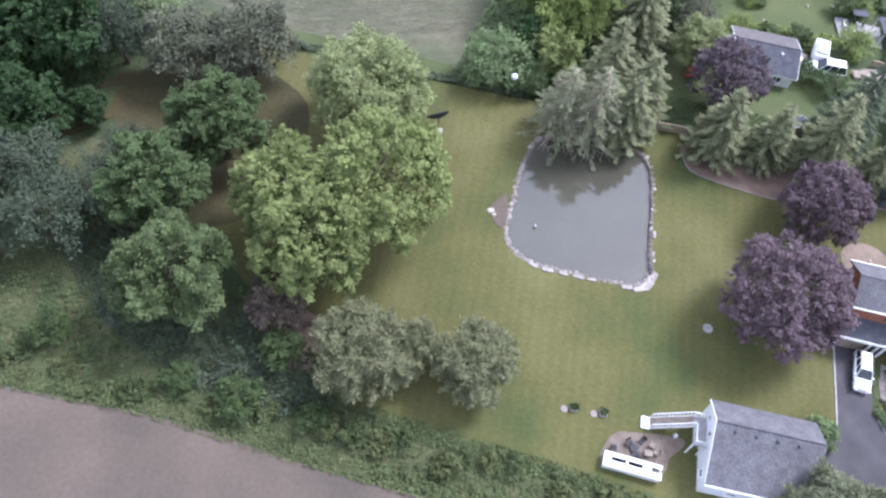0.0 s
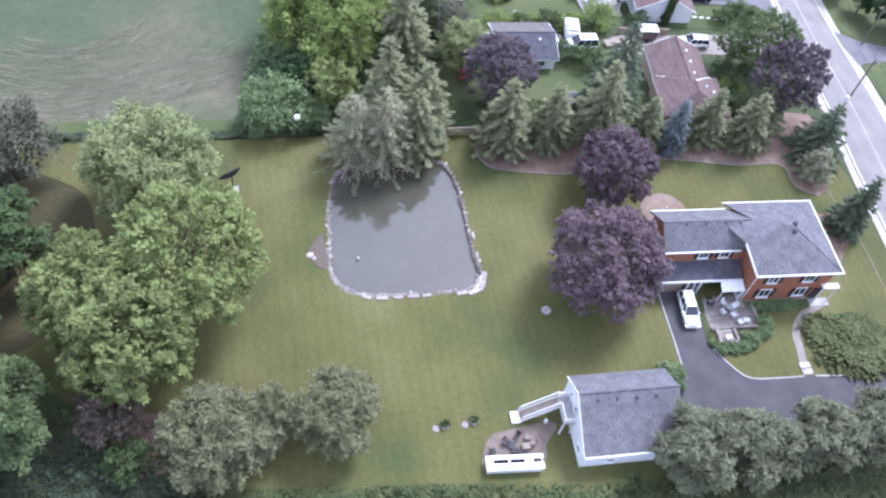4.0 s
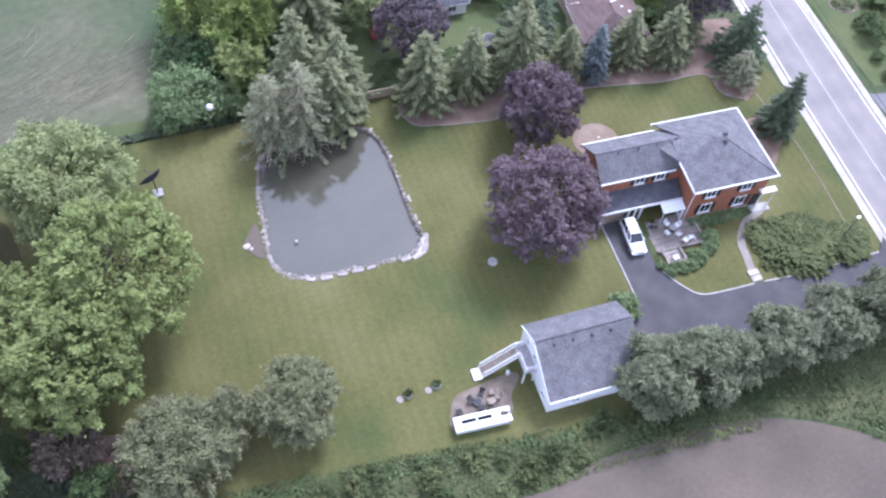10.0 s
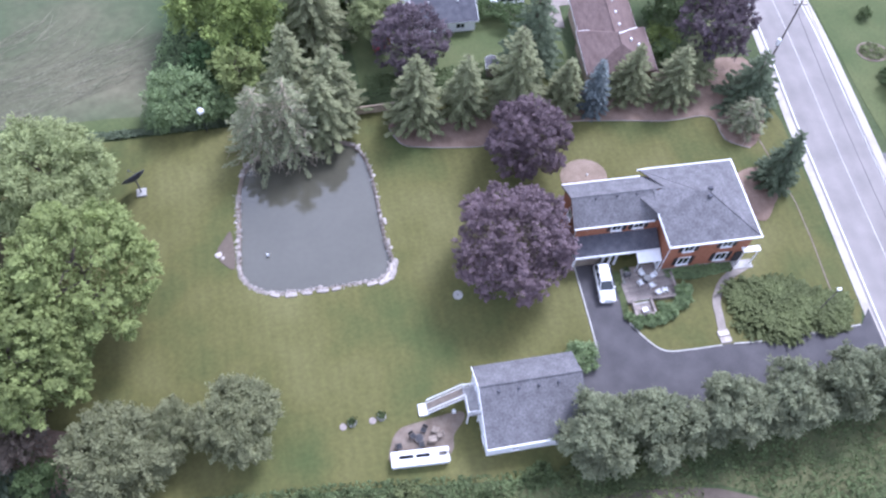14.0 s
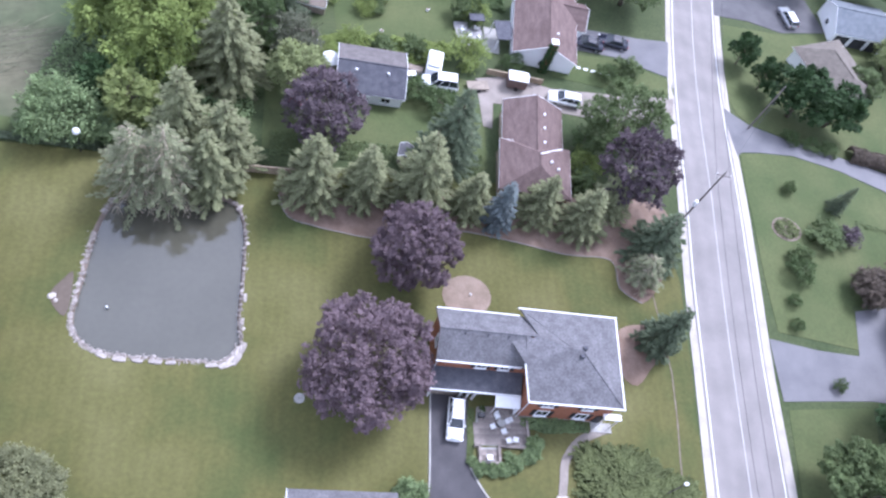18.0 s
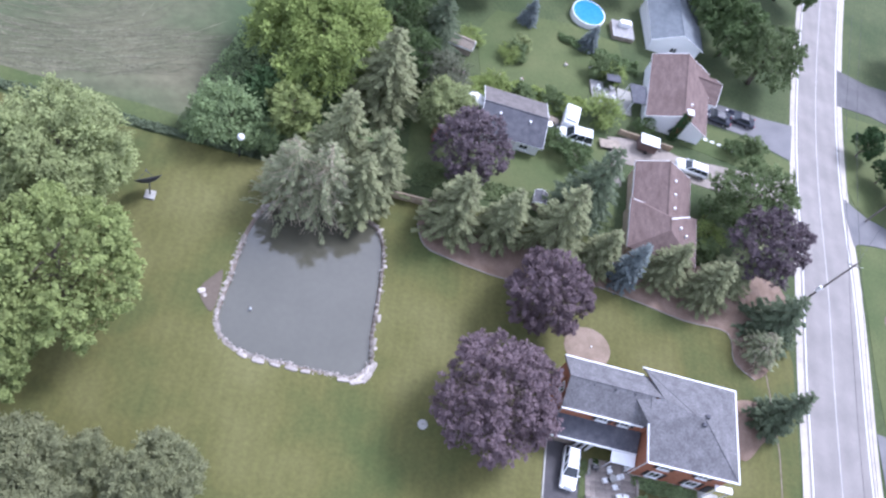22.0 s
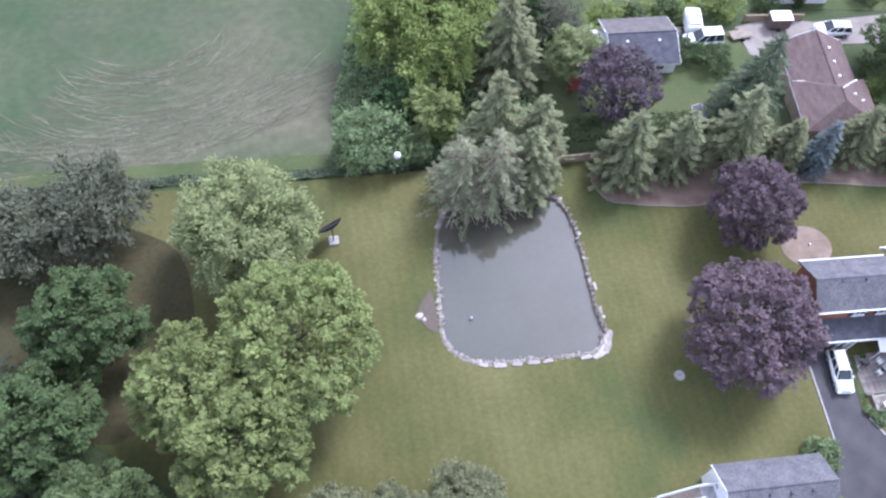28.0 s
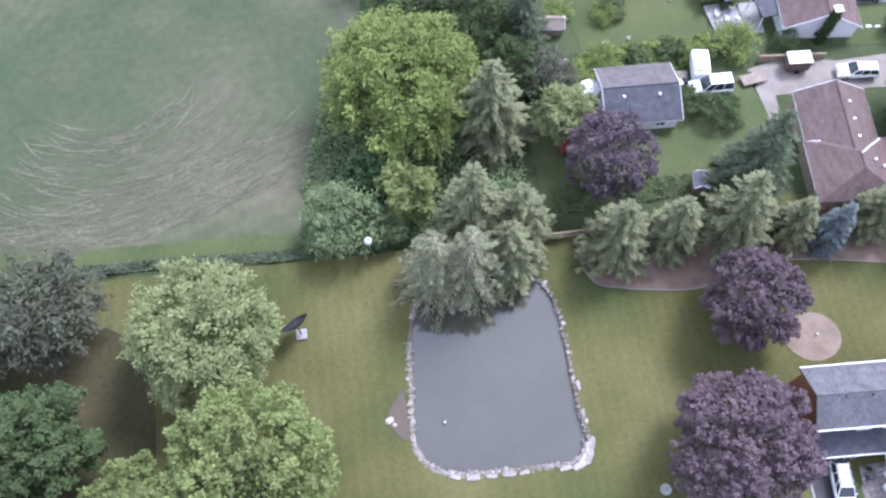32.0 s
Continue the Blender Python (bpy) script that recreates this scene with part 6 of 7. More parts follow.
PZ = gz(7, -5) + 0.155
t = top("garden_table", 7.55, -4.45, "round pale garden table on the patio", "table", z=PZ)
part("tabletop", cyl(0, 0, 0.70, 0.74, 0.42, n=24), M["concrete"], t)
part("leg", cyl(0, 0, 0.05, 0.70, 0.05, n=8), M["dark"], t)
part("foot", cyl(0, 0, 0.0, 0.05, 0.3, 0.25, 16), M["dark"], t)
for a in range(4):
    q = radians(a * 90 + 20)
    patio_chair(7.55 + 0.85 * math.cos(q), -4.45 + 0.85 * math.sin(q), math.degrees(q) - 90, PZ)
patio_chair(8.3, -6.2, 200, PZ)
patio_chair(9.1, -6.1, 170, PZ)
patio_chair(6.1, -8.0, 180, gz(6, -8) + 0.155, label="pale garden chair in the patio's bay")
e = top("planter", 5.7, -2.9, "white planter with a green plant beside the porch", "planter", z=PZ)
part("pot", cyl(0, 0, 0, 0.45, 0.22, 0.3, 14), M["white"], e)
pts = np.stack([rng.normal(size=150) * 0.14, rng.normal(size=150) * 0.14, rng.uniform(0.42, 0.75, 150)], 1)
link_mesh("plant", quads_mesh("plant", pts, rng.normal(size=(150, 3)), rng.uniform(0.1, 0.2, 150)), M["leaf_green"], e)
e = top("barbecue", 5.4, -3.7, "dark covered barbecue on the patio", "barbecue", z=PZ)
part("firebox", box(-0.4, 0.4, -0.25, 0.25, 0.7, 1.0, 0.06), M["dark"], e)
part("lid", box(-0.38, 0.38, -0.24, 0.24, 1.003, 1.2, 0.08), M["dark"], e)
for a in (-0.35, 0.35):
    for c in (-0.2, 0.2):
        part("leg", rod((a, c, 0), (a, c, 0.7), 0.025, n=6), M["dark"], e)
for x, y, s in ((4.3, -8.4, 0.5), (5.1, -9.2, 0.65), (6.4, -9.3, 0.6), (7.6, -9.2, 0.65), (8.8, -8.7, 0.75), (10.9, -7.6, 0.8), (11.2, -6.5, 0.8), (10.1, -8.1, 0.6), (8.2, -7.9, 0.5)):
    tree("hedge", x, y, s * 1.2, s, "low leafy shrub in the bed round the patio", variant=2, name="bush", category="bush", leaf=0.24, leaves=2200, lobes=16, low=0.03, clump=0.16)

# ---- gravel seat behind the garage ----
sheet("gravel_patio", smooth_loop([(-24.1, -18.9), (-23.7, -16.8), (-22.6, -15.5), (-20.6, -15.2), (-16.4, -14.9), (-16.0, -15.8), (-17.4, -17.2), (-18.0, -18.9), (-21, -19.2)], 3), M["gravel"], 0.09, "brown gravel seating place by the garage stairs", "patio")


def slat_bench():
    e = top("bar_counter", -21.2, -18.9, "long white-painted timber bar counter with dark slots", "counter", rz=-5.2)
    part("front", box(-2.75, 2.75, -0.72, -0.64, 0.0, 0.95, 0.01), M["trim"], e)
    part("end_panel", box(-2.75, -2.67, -0.635, 0.62, 0.0, 0.95, 0.01), M["trim"], e)
    part("end_panel", box(2.67, 2.75, -0.635, 0.62, 0.0, 0.95, 0.01), M["trim"], e)
    part("counter_top", box(-2.85, 2.85, -0.80, -0.10, 0.953, 1.03, 0.015), M["trim"], e)
    part("counter_top", box(-2.85, 2.85, 0.27, 0.72, 0.953, 1.03, 0.015), M["trim"], e)
    part("bridge", box(0.95, 1.9, -0.097, 0.267, 0.953, 1.03, 0.01), M["trim"], e)
    part("bridge", box(-2.85, -2.1, -0.097, 0.267, 0.953, 1.03, 0.01), M["trim"], e)
    part("bridge", box(-0.65, -0.45, -0.097, 0.267, 0.953, 1.03, 0.01), M["trim"], e)
    part("trough", box(-2.6, 2.6, -0.3, 0.4, 0.5, 0.62), M["dark"], e)
    for k in range(4):
        part("lattice_bar", box(1.6 + 0.22 * k, 1.66 + 0.22 * k, -0.5, 0.5, 1.033, 1.09), M["wood"], e)


slat_bench()
FZ = gz(-21, -16.5) + 0.1
for x, y, rz in ((-21.5, -16.6, 30), (-20.3, -16.2, -40), (-23.0, -17.4, 90), (-20.8, -17.6, 180), (-18.8, -17.0, -90), (-19.2, -16.4, -120)):
    patio_chair(x, y, rz, FZ, "dark" if x < -20 else "wood", "dark folding chair on the gravel" if x < -20 else "weathered wooden chair on the gravel", "chairs on the gravel")
e = top("fire_pit", -20.9, -16.9, "round dark stone fire pit on the gravel", "fire pit", z=FZ)
part("ring", cyl(0, 0, -0.05, 0.3, 0.5, 0.46, 16), M["pole"], e)
part("ash", cyl(0, 0, 0.3, 0.32, 0.38, 0.38, 16), M["dark"], e)
e = top("side_table", -19.6, -17.3, "small pale table on the gravel", "table", z=FZ)
part("tabletop", box(-0.4, 0.4, -0.3, 0.3, 0.52, 0.57, 0.01), M["wood"], e)
for a in (-0.33, 0.33):
    for c in (-0.23, 0.23):
        part("leg", box(a - 0.03, a + 0.03, c - 0.03, c + 0.03, 0, 0.52), M["wood"], e)
e = top("propane_tank", -16.9, -14.9, "white gas bottle under the stairs", "gas bottle")
part("body", cyl(0, 0, 0, 0.5, 0.2, 0.2, 14), M["white"], e)
part("collar", cyl(0, 0, 0.5, 0.62, 0.11, 0.11, 12), M["white"], e)


# ---- fence, poles and wires ----
def board_fence(x0, y0, x1, y1, h, label):
    e = top("fence", x0, y0, label, "fence")
    d = Vector((x1 - x0, y1 - y0))
    L = d.length
    e.rotation_euler = (0, 0, math.atan2(d.y, d.x))
    e.location = (x0, y0, gz(x0, y0))
    for k in range(int(L / 2) + 1):
        part("post", box(2 * k - 0.06, 2 * k + 0.06, 0.03, 0.15, -0.2, h + 0.08), M["fence"], e)
    n = int(L / 0.16)
    for k in range(n):
        part("board", box(k * 0.16, k * 0.16 + 0.145, -0.012, 0.012, 0.05, h), M["fence"], e)
    part("top_rail", box(0, L, -0.05, 0.13, h + 0.083, h + 0.13), M["fence"], e)


board_fence(-22.0, 25.3, -11.6, 25.2, 1.25, "tan board fence behind the pond")
board_fence(10.6, 45.8, 18.6, 45.0, 1.0, "weathered board fence beside the gravel drive")
board_fence(-18.2, 46.4, -10.6, 46.0, 1.1, "tan board fence beside the outbuilding")


def pole(x, y, h, label, lamp=None, arm=True, r=0.15):
    e = top("utility_pole", x, y, label, "utility pole")
    part("shaft", cyl(0, 0, -0.3, h, r, r * 0.65, 12), M["pole"], e)
    if arm:
        part("crossarm", rod((-0.9, 0.2, h - 0.7), (0.9, -0.2, h - 0.7), 0.06, n=6), M["pole"], e)
        for a in (-0.8, 0, 0.8):
            part("insulator", cyl(a, -a * 0.22, h - 0.64, h - 0.42, 0.05, 0.04, 8), M["white"], e)
    if lamp:
        part("transformer", cyl(-0.32, -0.1, lamp - 0.45, lamp + 0.45, 0.24, 0.24, 14), M["white"], e)
    return e


P1 = (33.5, 22.0, gz(33.5, 22.0) + 12.7)
P2 = (50.1, 41.1, gz(50.1, 41.1) + 9.4)
pole(33.5, 22.0, 12.9, "tall grey wooden utility pole with a white transformer", lamp=6.2)
pole(50.1, 41.1, 9.6, "grey wooden utility pole at the lane's corner", arm=False)
e = pole(25.2, -11.8, 5.2, "slim pale pole standing in the juniper bed", arm=False, r=0.07)
part("lamp_head", box(-0.25, 0.25, -0.15, 0.15, 5.2, 5.42, 0.05), M["white"], e)


def cable(a, b, sag):
    cu = bpy.data.curves.new("cable", 'CURVE')
    cu.dimensions = '3D'
    cu.bevel_depth = 0.022
    sp = cu.splines.new('POLY')
    n = 16
    sp.points.add(n)
    A, B = Vector(a), Vector(b)
    for k in range(n + 1):
        p = A.lerp(B, k / n)
        p.z -= sag * 4 * (k / n) * (1 - k / n)
        sp.points[k].co = (*p, 1)
    cu.materials.append(M["dark"])
    tagged(new("overhead_cable", cu), "thin dark overhead cable between poles", "cable")


DIRV = Vector((9.8, 56, 0)).normalized()
for off in (-0.8, 0.8):
    s = Vector((P1[0] + off, P1[1] - off * 0.2, P1[2] - 0.4))
    cable(s, s + DIRV * 50 + Vector((4.0, 0, -3)), 0.9)
    cable(s, s - Vector((5.0, 52, 0.5)), 0.9)
cable(P1, P2, 0.6)

# ---- neighbours' gardens ----
e = top("round_pool", 6.8, 70.2, "round above-ground pool with blue water", "pool")
part("wall", cyl(0, 0, -0.1, 1.15, 2.75, 2.75, 32), M["white"], e)
part("pool_water", cyl(0, 0, 1.153, 1.17, 2.6, 2.6, 32), M["bluepool"], e)
e = top("pool_deck", 12.6, 68.6, "grey timber deck beside the round pool", "deck", rz=4)
part("frame", box(-1.75, 1.75, -1.75, 1.75, 0.0, 0.9), M["wood"], e)
for k in range(18):
    part("deck_board", box(-1.8, 1.8, -1.8 + 0.2 * k, -1.62 + 0.2 * k, 0.903, 0.95), M["deck"], e)
e = top("garden_locker", 12.8, 69.4, "white storage locker on the pool deck", "locker", z=gz(12.8, 69.4) + 0.95, rz=4)
part("body", box(-0.9, 0.9, -0.4, 0.4, 0, 0.9, 0.03), M["white"], e)
part("lid", box(-0.95, 0.95, -0.45, 0.45, 0.903, 0.98, 0.02), M["white"], e)
e = top("deck", 8.8, 53.4, "grey garden deck with furniture behind the bungalow", "deck", rz=5)
for k in range(22):
    part("deck_board", box(-2.0, 2.0, -2.2 + 0.2 * k, -2.015 + 0.2 * k, 0.30, 0.36), M["deck"], e)
part("frame", box(-1.95, 1.95, -2.15, 2.15, 0.0, 0.297), M["wood"], e)
e = top("garden_canopy", 13.4, 52.8, "grey flat-roofed garden canopy against the bungalow", "canopy", rz=6)
part("canopy_roof", box(-1.3, 1.3, -1.8, 1.8, 2.3, 2.45, 0.03), M["shingle_dark"], e)
for a in (-1.2, 1.2):
    for c in (-1.7, 1.7):
        part("post", box(a - 0.06, a + 0.06, c - 0.06, c + 0.06, 0, 2.3), M["trim"], e)
for x, y in ((7.8, 53.6), (8.8, 52.6), (10.0, 52.4), (9.9, 54.4)):
    patio_chair(x, y, x * 50, gz(x, y) + 0.37, "white", "pale garden chair on the grey deck", "chairs on the deck")
sheet("garden_slab", [(10.9, 50.4), (13.0, 50.2), (13.6, 55.4), (11.2, 55.6)], M["concrete"], 0.08, "pale concrete slab beside the deck", "paving")
e = top("garden_swing", 9.6, 55.0, "grey canopied garden seat on the deck", "swing seat", rz=4, z=gz(9.6, 55) + 0.36)
part("canopy", box(-1.1, 1.1, -0.7, 0.7, 1.85, 1.95, 0.03), M["shingle_dark"], e)
for a in (-1.0, 1.0):
    for c in (-0.6, 0.6):
        part("post", box(a - 0.04, a + 0.04, c - 0.04, c + 0.04, 0, 1.85), M["dark"], e)
part("seat", box(-0.85, 0.85, -0.3, 0.3, 0.42, 0.5, 0.02), M["wood"], e)
e = top("parasol", -11.0, 43.6, "open cream parasol beside the outbuilding", "parasol")
part("pole", cyl(0, 0, 0, 2.3, 0.03, 0.03, 8), M["dark"], e)
part("canopy", cyl(0, 0, 2.0, 2.5, 1.3, 0.05, 10), M["trim"], e)
e = top("red_playhouse", -15.1, 36.3, "small red garden seat swing", "swing", rz=10)
part("roof", plate([(-1.15, -0.5, 1.7), (1.15, -0.5, 1.7), (1.15, 0.5, 1.9), (-1.15, 0.5, 1.9)], 0.06), M["red"], e)
for a in (-1.05, 1.05):
    for c in (-0.4, 0.4):
        part("post", rod((a, c, 0), (a, c, 1.75), 0.04, n=6), M["red"], e)
part("seat", box(-0.9, 0.9, -0.3, 0.3, 0.42, 0.5, 0.02), M["red"], e)
gable_house("garden_shed", -15.2, 46.6, 5, 4.4, 3.0, 2.0, 2.8, "small brown-roofed garden shed", "shed", wall="wood", roof="shingle_brown", windows=False, over=0.15)
gable_house("garden_shed", -13.5, 55.0, -10, 3.6, 1.8, 1.6, 2.2, "low grey-brown garden shed", "shed", wall="wood", roof="wood", windows=False, over=0.15)
gable_house("garden_shed", -1.8, 29.2, 80, 1.7, 1.4, 1.8, 2.2, "small grey shed between the trees", "shed", wall="wood", roof="shingle", windows=False, over=0.15)
for k in range(6):
    e = top("stepping_stone", 23.8 + 1.1 * k, 49.6 - 0.22 * k, "white square stepping stone in the front lawn", "stepping stone", group="stepping stones")
    part("slab", box(-0.35, 0.35, -0.22, 0.22, -0.05, 0.09, 0.02), M["line"], e)
e = top("chimney_stack", 19.0, 47.75, "tall narrow ivy-covered chimney with pale cap", "chimney")
part("stack", box(-0.35, 0.35, -0.35, 0.35, -0.2, 5.9, 0.02), M["brick"], e)
n = 1400
pts = np.stack([rng.uniform(-0.6, 0.6, n), rng.uniform(-0.62, 0.3, n), rng.uniform(0, 5.7, n)], 1)
tagged(link_mesh("ivy", quads_mesh("ivy", pts, np.stack([pts[:, 0], pts[:, 1], np.full(n, 0.3)], 1) + rng.normal(size=(n, 3)) * 0.3, rng.uniform(0.14, 0.3, n)), M["leaf_wood"], e), "dark ivy covering the chimney", kind="stuff")
part("cap", box(-0.5, 0.5, -0.5, 0.5, 5.903, 6.1, 0.03), M["white"], e)
e = top("bed_ornament", 5.4, 10.7, "small pale marker standing in the mulch bed", "marker")
part("post", cyl(0, 0, 0.05, 0.32, 0.05, 0.04, 8), M["stone"], e)
part("cap", cyl(0, 0, 0.32, 0.42, 0.12, 0.08, 10), M["white"], e)
for x, y in ((-7.0, 51.6), (-3.9, 51.8), (3.0, 57.5), (7.0, 58.6)):
    e = top("garden_pot", x, y, "small white pot in the flower border", "pot", group="pots in the border")
    part("pot", cyl(0, 0, 0, 0.4, 0.18, 0.26, 12), M["white"], e)
    part("soil", cyl(0, 0, 0.4, 0.42, 0.22, 0.22, 12), M["mulch"], e)


# ---- uncut growth ----
def inside(x, y, poly):
    c = np.zeros(len(x), bool)
    n = len(poly)
    for i in range(n):
        x1, y1 = poly[i]
        x2, y2 = poly[(i + 1) % n]
        c ^= ((y1 > y) != (y2 > y)) & (x < (x2 - x1) * (y - y1) / (y2 - y1 + 1e-12) + x1)
    return c


def growth(name, poly, count, hmax, size, kind, label, patch=0.25):
    xs, ys = [p[0] for p in poly], [p[1] for p in poly]
    x, y = rng.uniform(min(xs), max(xs), count), rng.uniform(min(ys), max(ys), count)
    dens = 0.5 + 0.5 * np.sin(x * patch * 1.7 + 1.3 * np.sin(y * patch * 2)) * np.cos(y * patch * 2.3 + 1.1 * np.sin(x * patch))
    ok = inside(x, y, poly)
    x, y, dens = x[ok], y[ok], dens[ok]
    n = len(x)
    g0 = np.array([gz(a, b) for a, b in zip(x, y)])
    w1, w2 = x + 0.7 * np.sin(y * 1.3 + x * 0.4), y + 0.7 * np.sin(x * 1.1 + 2)
    mound = np.abs(np.sin(w1 * 1.25 + 0.6 * np.sin(w2 * 0.5)) * np.cos(w2 * 1.45 + 0.8 * np.sin(w1 * 0.37)))
    h = rng.random(n) ** 0.6 * hmax * (0.35 + 0.65 * dens) * (0.25 + 0.95 * mound)
    p = np.stack([x, y, g0 + 0.08 + h], 1)
    nn = rng.normal(size=(n, 3)) * 0.38 + np.array([0, 0, 1.0])
    me = quads_mesh(name, p, nn, rng.uniform(0.5, 1.4, n) * size * (0.7 + 0.5 * dens))
    tagged(link_mesh(name, me, M["leaf_" + kind], None), label, "undergrowth", kind="stuff")


growth("weeds", [(-98, -22.3)] + [p for p in ROUGH[2:27]] + [(-84, -3), (-98, -2)], 90000, 0.9, 0.24, "weed", "rank green weeds along the field")
growth("weeds", [(-98, -22.6), (-69, -22.9), (-50, -25.0), (-28, -26.6), (-9.7, -27.2), (5.2, -28.4), (5.2, -26.6), (-9.7, -25.4), (-28, -24.4), (-50, -22.6), (-69, -20.4), (-98, -20)], 24000, 0.6, 0.20, "juniper", "light green low weeds beside the tilled soil")
growth("undergrowth", [(-66, -8.5), (-57.5, -13), (-50.5, -18.2), (-56, -21), (-66, -19), (-76, -14), (-84, -6), (-78, -2)], 22000, 1.5, 0.26, "grey", "grey-green brush under the trees")
growth("grass_fringe", [(-8, -24.4), (-17, -23.4), (-28, -21.6), (-39, -20.6), (-49, -19.4), (-56.6, -13.8), (-64.6, -9.2), (-64, -7.2), (-55.6, -11.8), (-48.6, -17.4), (-39, -18.7), (-28, -19.7), (-17, -21.5), (-8, -22.5), (-2, -21.9), (-2, -23.8)], 26000, 0.45, 0.26, "weed", "uneven tall grass along the lawn's edge", 0.7)
growth("hedge_bank", [(-84, 28.6), (-62, 28.0), (-50, 27.0), (-36, 26.4), (-36, 27.4), (-50, 28.2), (-62, 29.2), (-84, 29.9)], 20000, 0.75, 0.22, "darkspruce", "dark low hedge along the north boundary", 0.6)
growth("undergrowth", [(-45.5, 27.6), (-30, 27.2), (-24, 27.6), (-20, 34), (-22, 44), (-28, 52), (-41, 56), (-43.5, 44), (-45.5, 36)], 22000, 1.2, 0.26, "hedge", "dense green undergrowth beneath the hedge trees")
growth("undergrowth", [(-130, 30.5), (-86, 30.4), (-88, 20), (-87.5, 15), (-92, 8), (-86, 2), (-80, -3), (-84, -6), (-98, -6), (-130, 0)], 15000, 1.2, 0.42, "wood", "dark undergrowth of the west wood")
def hedge(line, w, h, kind, label, per=900):
    """A clipped hedge: a rounded bank of small leaves along a line."""
    a, b_ = Vector(line[0]), Vector(line[1])
    L = (b_ - a).length
    e = top("hedge", *a, label, "hedge", rz=math.degrees(math.atan2(b_.y - a.y, b_.x - a.x)))
    n = int(L * per)
    u, q = rng.uniform(0, L, n), rng.uniform(0, math.pi, n)
    k = (1 + 0.06 * np.sin(u * 1.3) + 0.05 * np.sin(u * 3.1 + 1)) * rng.uniform(0.78, 1.06, n)
    p = np.stack([u, np.cos(q) * w / 2 * k, np.sin(q) ** 0.6 * h * k], 1)
    nn = np.stack([rng.normal(size=n) * 0.3, np.cos(q), np.sin(q)], 1) + rng.normal(size=(n, 3)) * 0.35
    link_mesh("foliage", quads_mesh("foliage", p, nn, rng.uniform(0.12, 0.3, n)), M["leaf_" + kind], e)
    for t in np.arange(0.5, L, 1.0):
        part("stem", rod((t, 0, -0.1), (t, 0, h * 0.6), 0.04, 0.02, 5), M["bark"], e)


sheet("ring_bed", [(50.6 + 2.3 * math.cos(a / 18 * math.tau), 23.4 + 1.9 * math.sin(a / 18 * math.tau)) for a in range(18)], M["gravel"], 0.08, "round pale stone-edged bed across the road", "flower bed")
growth("bed_plants", [(50.6 + 2.0 * math.cos(a / 12 * math.tau), 23.4 + 1.6 * math.sin(a / 12 * math.tau)) for a in range(12)], 1300, 0.5, 0.18, "juniper", "low yellow-green plants in the round bed", 1.5)
growth("bed_plants", [(62.6, 25.2), (71.6, 23.8), (71.7, 24.6), (62.7, 26.0)], 700, 0.6, 0.18, "weed", "row of low plants across the lawn", 1.5)
hedge([(66.6, 38.4), (76.6, 36.6)], 2.6, 1.6, "brown", "long low brownish-purple hedge along the lane")
growth("garden_border", [(-12, 46), (1.5, 46.2), (6, 49), (6, 51), (-10, 50.5), (-13, 49)], 5000, 0.9, 0.3, "lime", "leafy flower border behind the outbuilding")
growth("garden_border", [(2, 64.6), (8, 63.4), (14.6, 61.6), (14.9, 59.2), (9, 60.6), (2, 62.8)], 7000, 1.1, 0.28, "green", "dark leafy border behind the bungalow", 0.5)
growth("garden_border", [(-18, 28), (-1, 28.5), (8, 27.6), (8.5, 31), (-1, 31), (-18, 32)], 5000, 0.4, 0.2, "weed", "rough grass beneath the neighbour's trees")
growth("front_planting", [(9.9, -4.5), (12.5, -5.3), (17.6, -5.2), (17.8, -4.1), (9.9, -3.2)], 2600, 0.6, 0.15, "hedge", "low fresh green plants along the brick wall")
ribbon("grass_edge", [(4.55, -2.6), (4.4, -5.6), (4.0, -8.4)], 0.75, GARD, 0.12, "narrow green strip between driveway and patio", "grass")
growth("grass_strip", [(4.1, -2.9), (4.9, -2.9), (4.7, -6.4), (4.3, -8.6), (3.7, -8.4)], 900, 0.25, 0.12, "weed", "narrow strip of grass between driveway and patio")


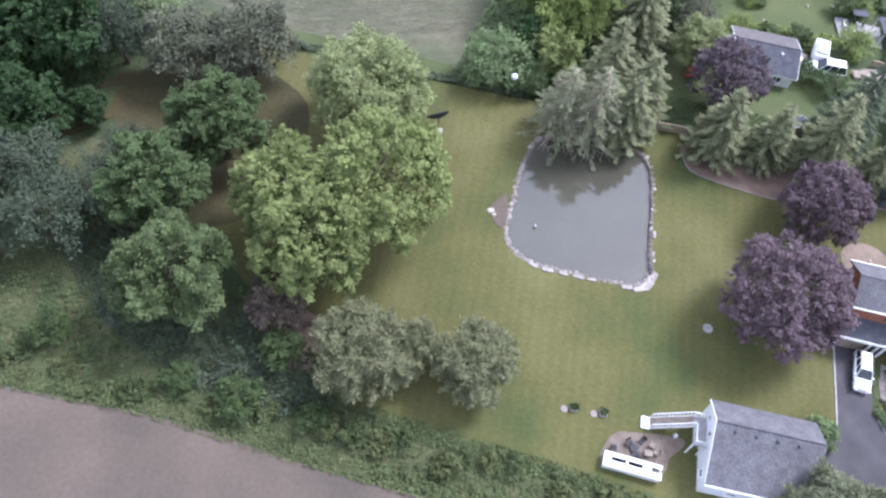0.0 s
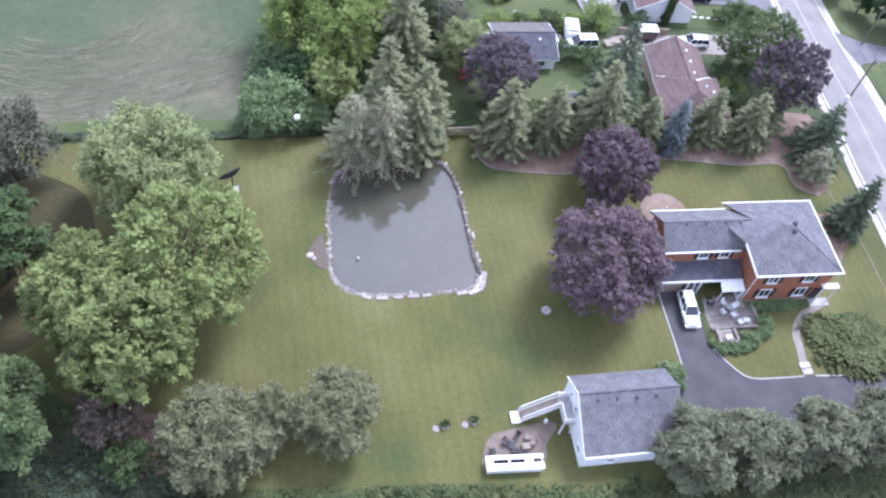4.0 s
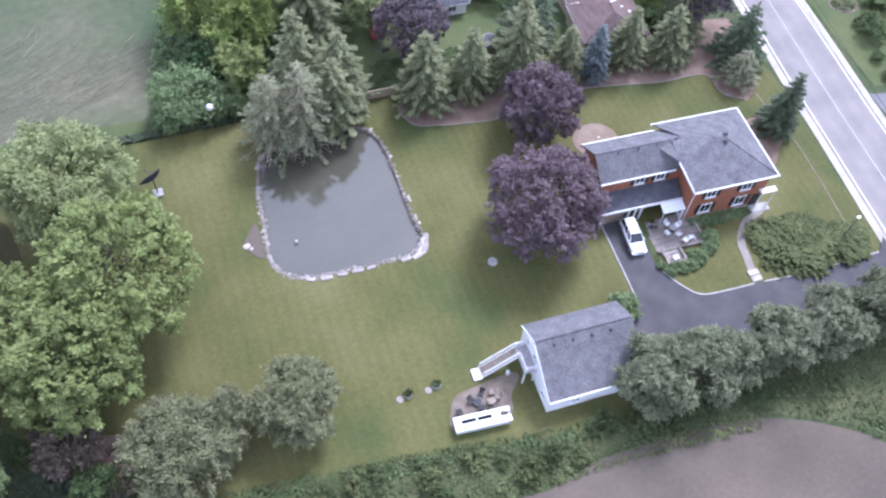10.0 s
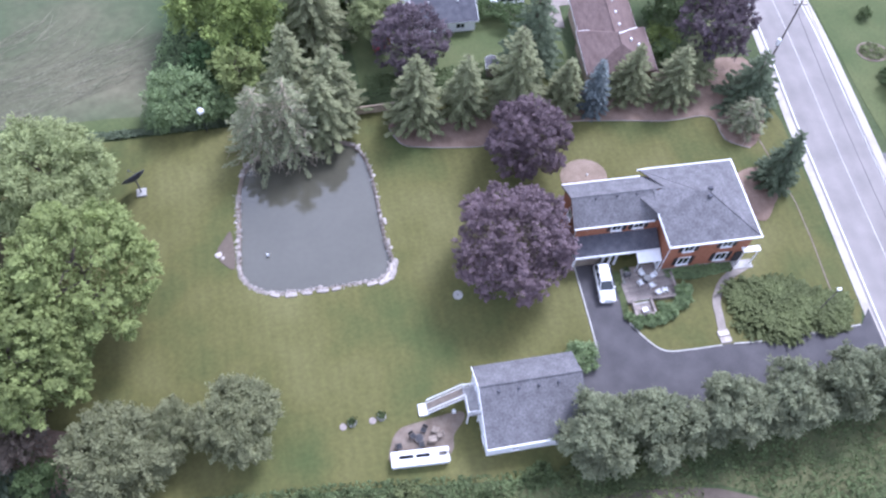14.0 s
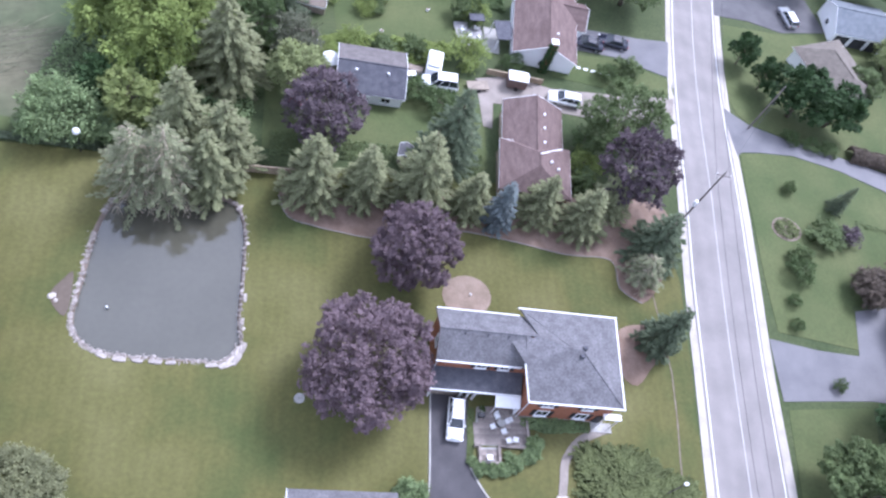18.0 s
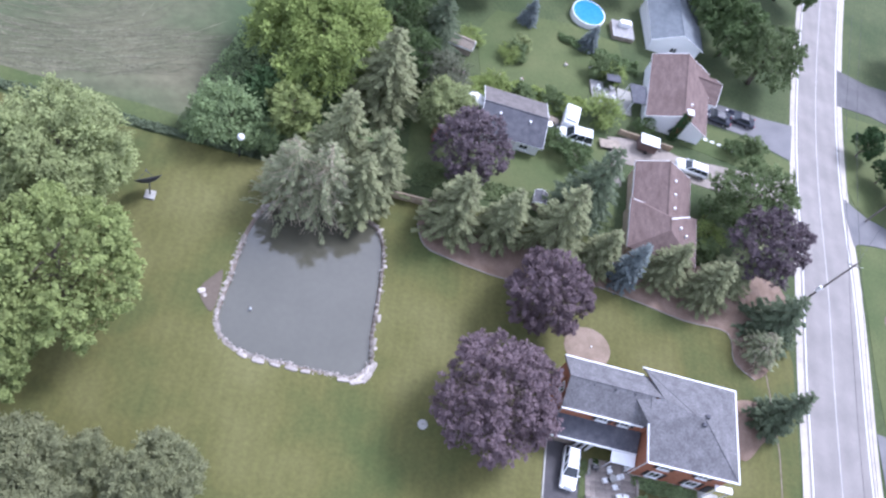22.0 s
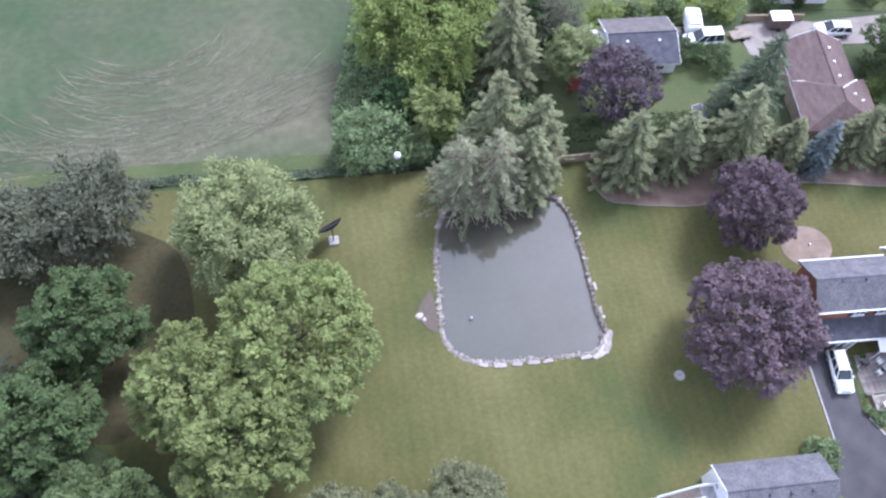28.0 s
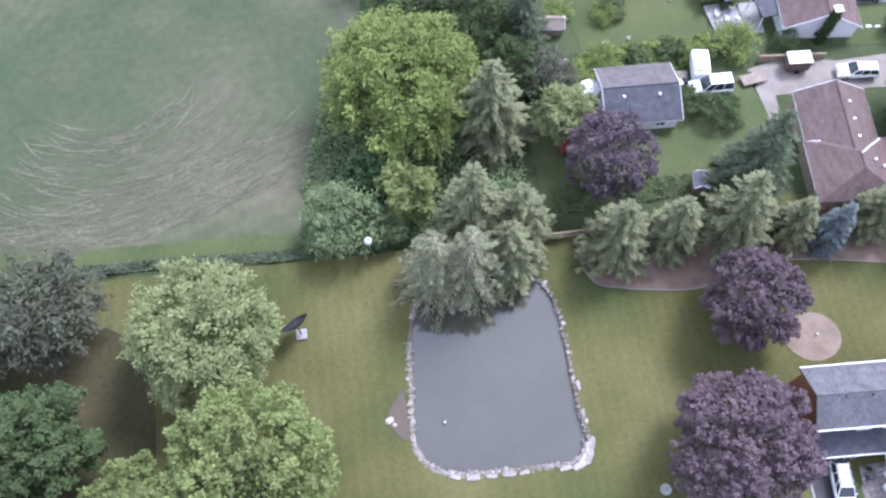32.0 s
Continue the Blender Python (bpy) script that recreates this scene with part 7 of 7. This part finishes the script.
# ---- hay, clippings and rank clumps ----
def windrows(name, count, centre, r0, r1, a0, a1, label, squash=1.0, wide=(0.06, 0.30)):
    """Thin uneven streaks of raked hay, each a tapering strip that bends round a common centre."""
    verts, faces = [], []
    for _ in range(count):
        r = r0 + (r1 - r0) * rng.random() ** 0.8
        a, span = rng.uniform(a0, a1), rng.uniform(2, 9) / r
        w0, drift, ph = rng.uniform(*wide), rng.normal() * 1.2, rng.uniform(0, 6)
        n = 11
        for q in range(n):
            t = q / (n - 1)
            b = radians(a) + span * (t - 0.5)
            w = w0 * (0.15 + math.sin(math.pi * t) * (0.8 + 0.35 * math.sin(9 * t + ph)))
            rr = r + drift * (t - 0.5) + 0.12 * math.sin(5 * t + ph)
            for s in (-0.5, 0.5):
                x, y = centre[0] + (rr + s * w) * math.cos(b), centre[1] + (rr + s * w) * math.sin(b) * squash
                verts.append((x, y, gz(x, y) + 0.052 + 0.008 * rng.random()))
        k = len(verts) - 2 * n
        faces += [(k + 2 * q, k + 2 * q + 2, k + 2 * q + 3, k + 2 * q + 1) for q in range(n - 1)]
    me = bpy.data.meshes.new(name)
    me.from_pydata(verts, [], faces)
    tagged(link_mesh(name, me, M["windrow"], None), label, "hay", kind="stuff")


windrows("hay_windrow", 330, (-68, 56), 9, 27, 230, 328, "pale dry hay raked into curved broken rows", 0.9)
windrows("hay_windrow", 320, (-85, 115), 78, 86, 255, 300, "pale dry hay along the field's south side")
sheet("field_margin", [(-128, 30.0), (-84, 30.0), (-62, 29.3), (-50, 28.4), (-46.5, 28.3), (-46.5, 30.2), (-50, 30.6), (-70, 31.6), (-90, 32.6), (-128, 32.6)], GARD, 0.045, "strip of fresh green grass along the hedge", "grass")
for k in range(44):
    t = k / 43
    x = -92 + 118 * t + rng.uniform(-1.2, 1.2)
    mid = -21.2 - 3.2 * math.exp(-((x + 8) / 26) ** 2) + (2.5 if x < -66 else 0)
    r = rng.uniform(0.7, 1.45)
    tree(("weed", "juniper")[k % 2], x, mid + rng.uniform(-1.9, 1.4), r * rng.uniform(0.8, 1.2), r, "leafy clump of rank weeds in the verge", variant=8, name="bush", category="bush", leaves=1300, lobes=14, leaf=0.28, low=0.03, clump=0.2, group="clumps in the verge")
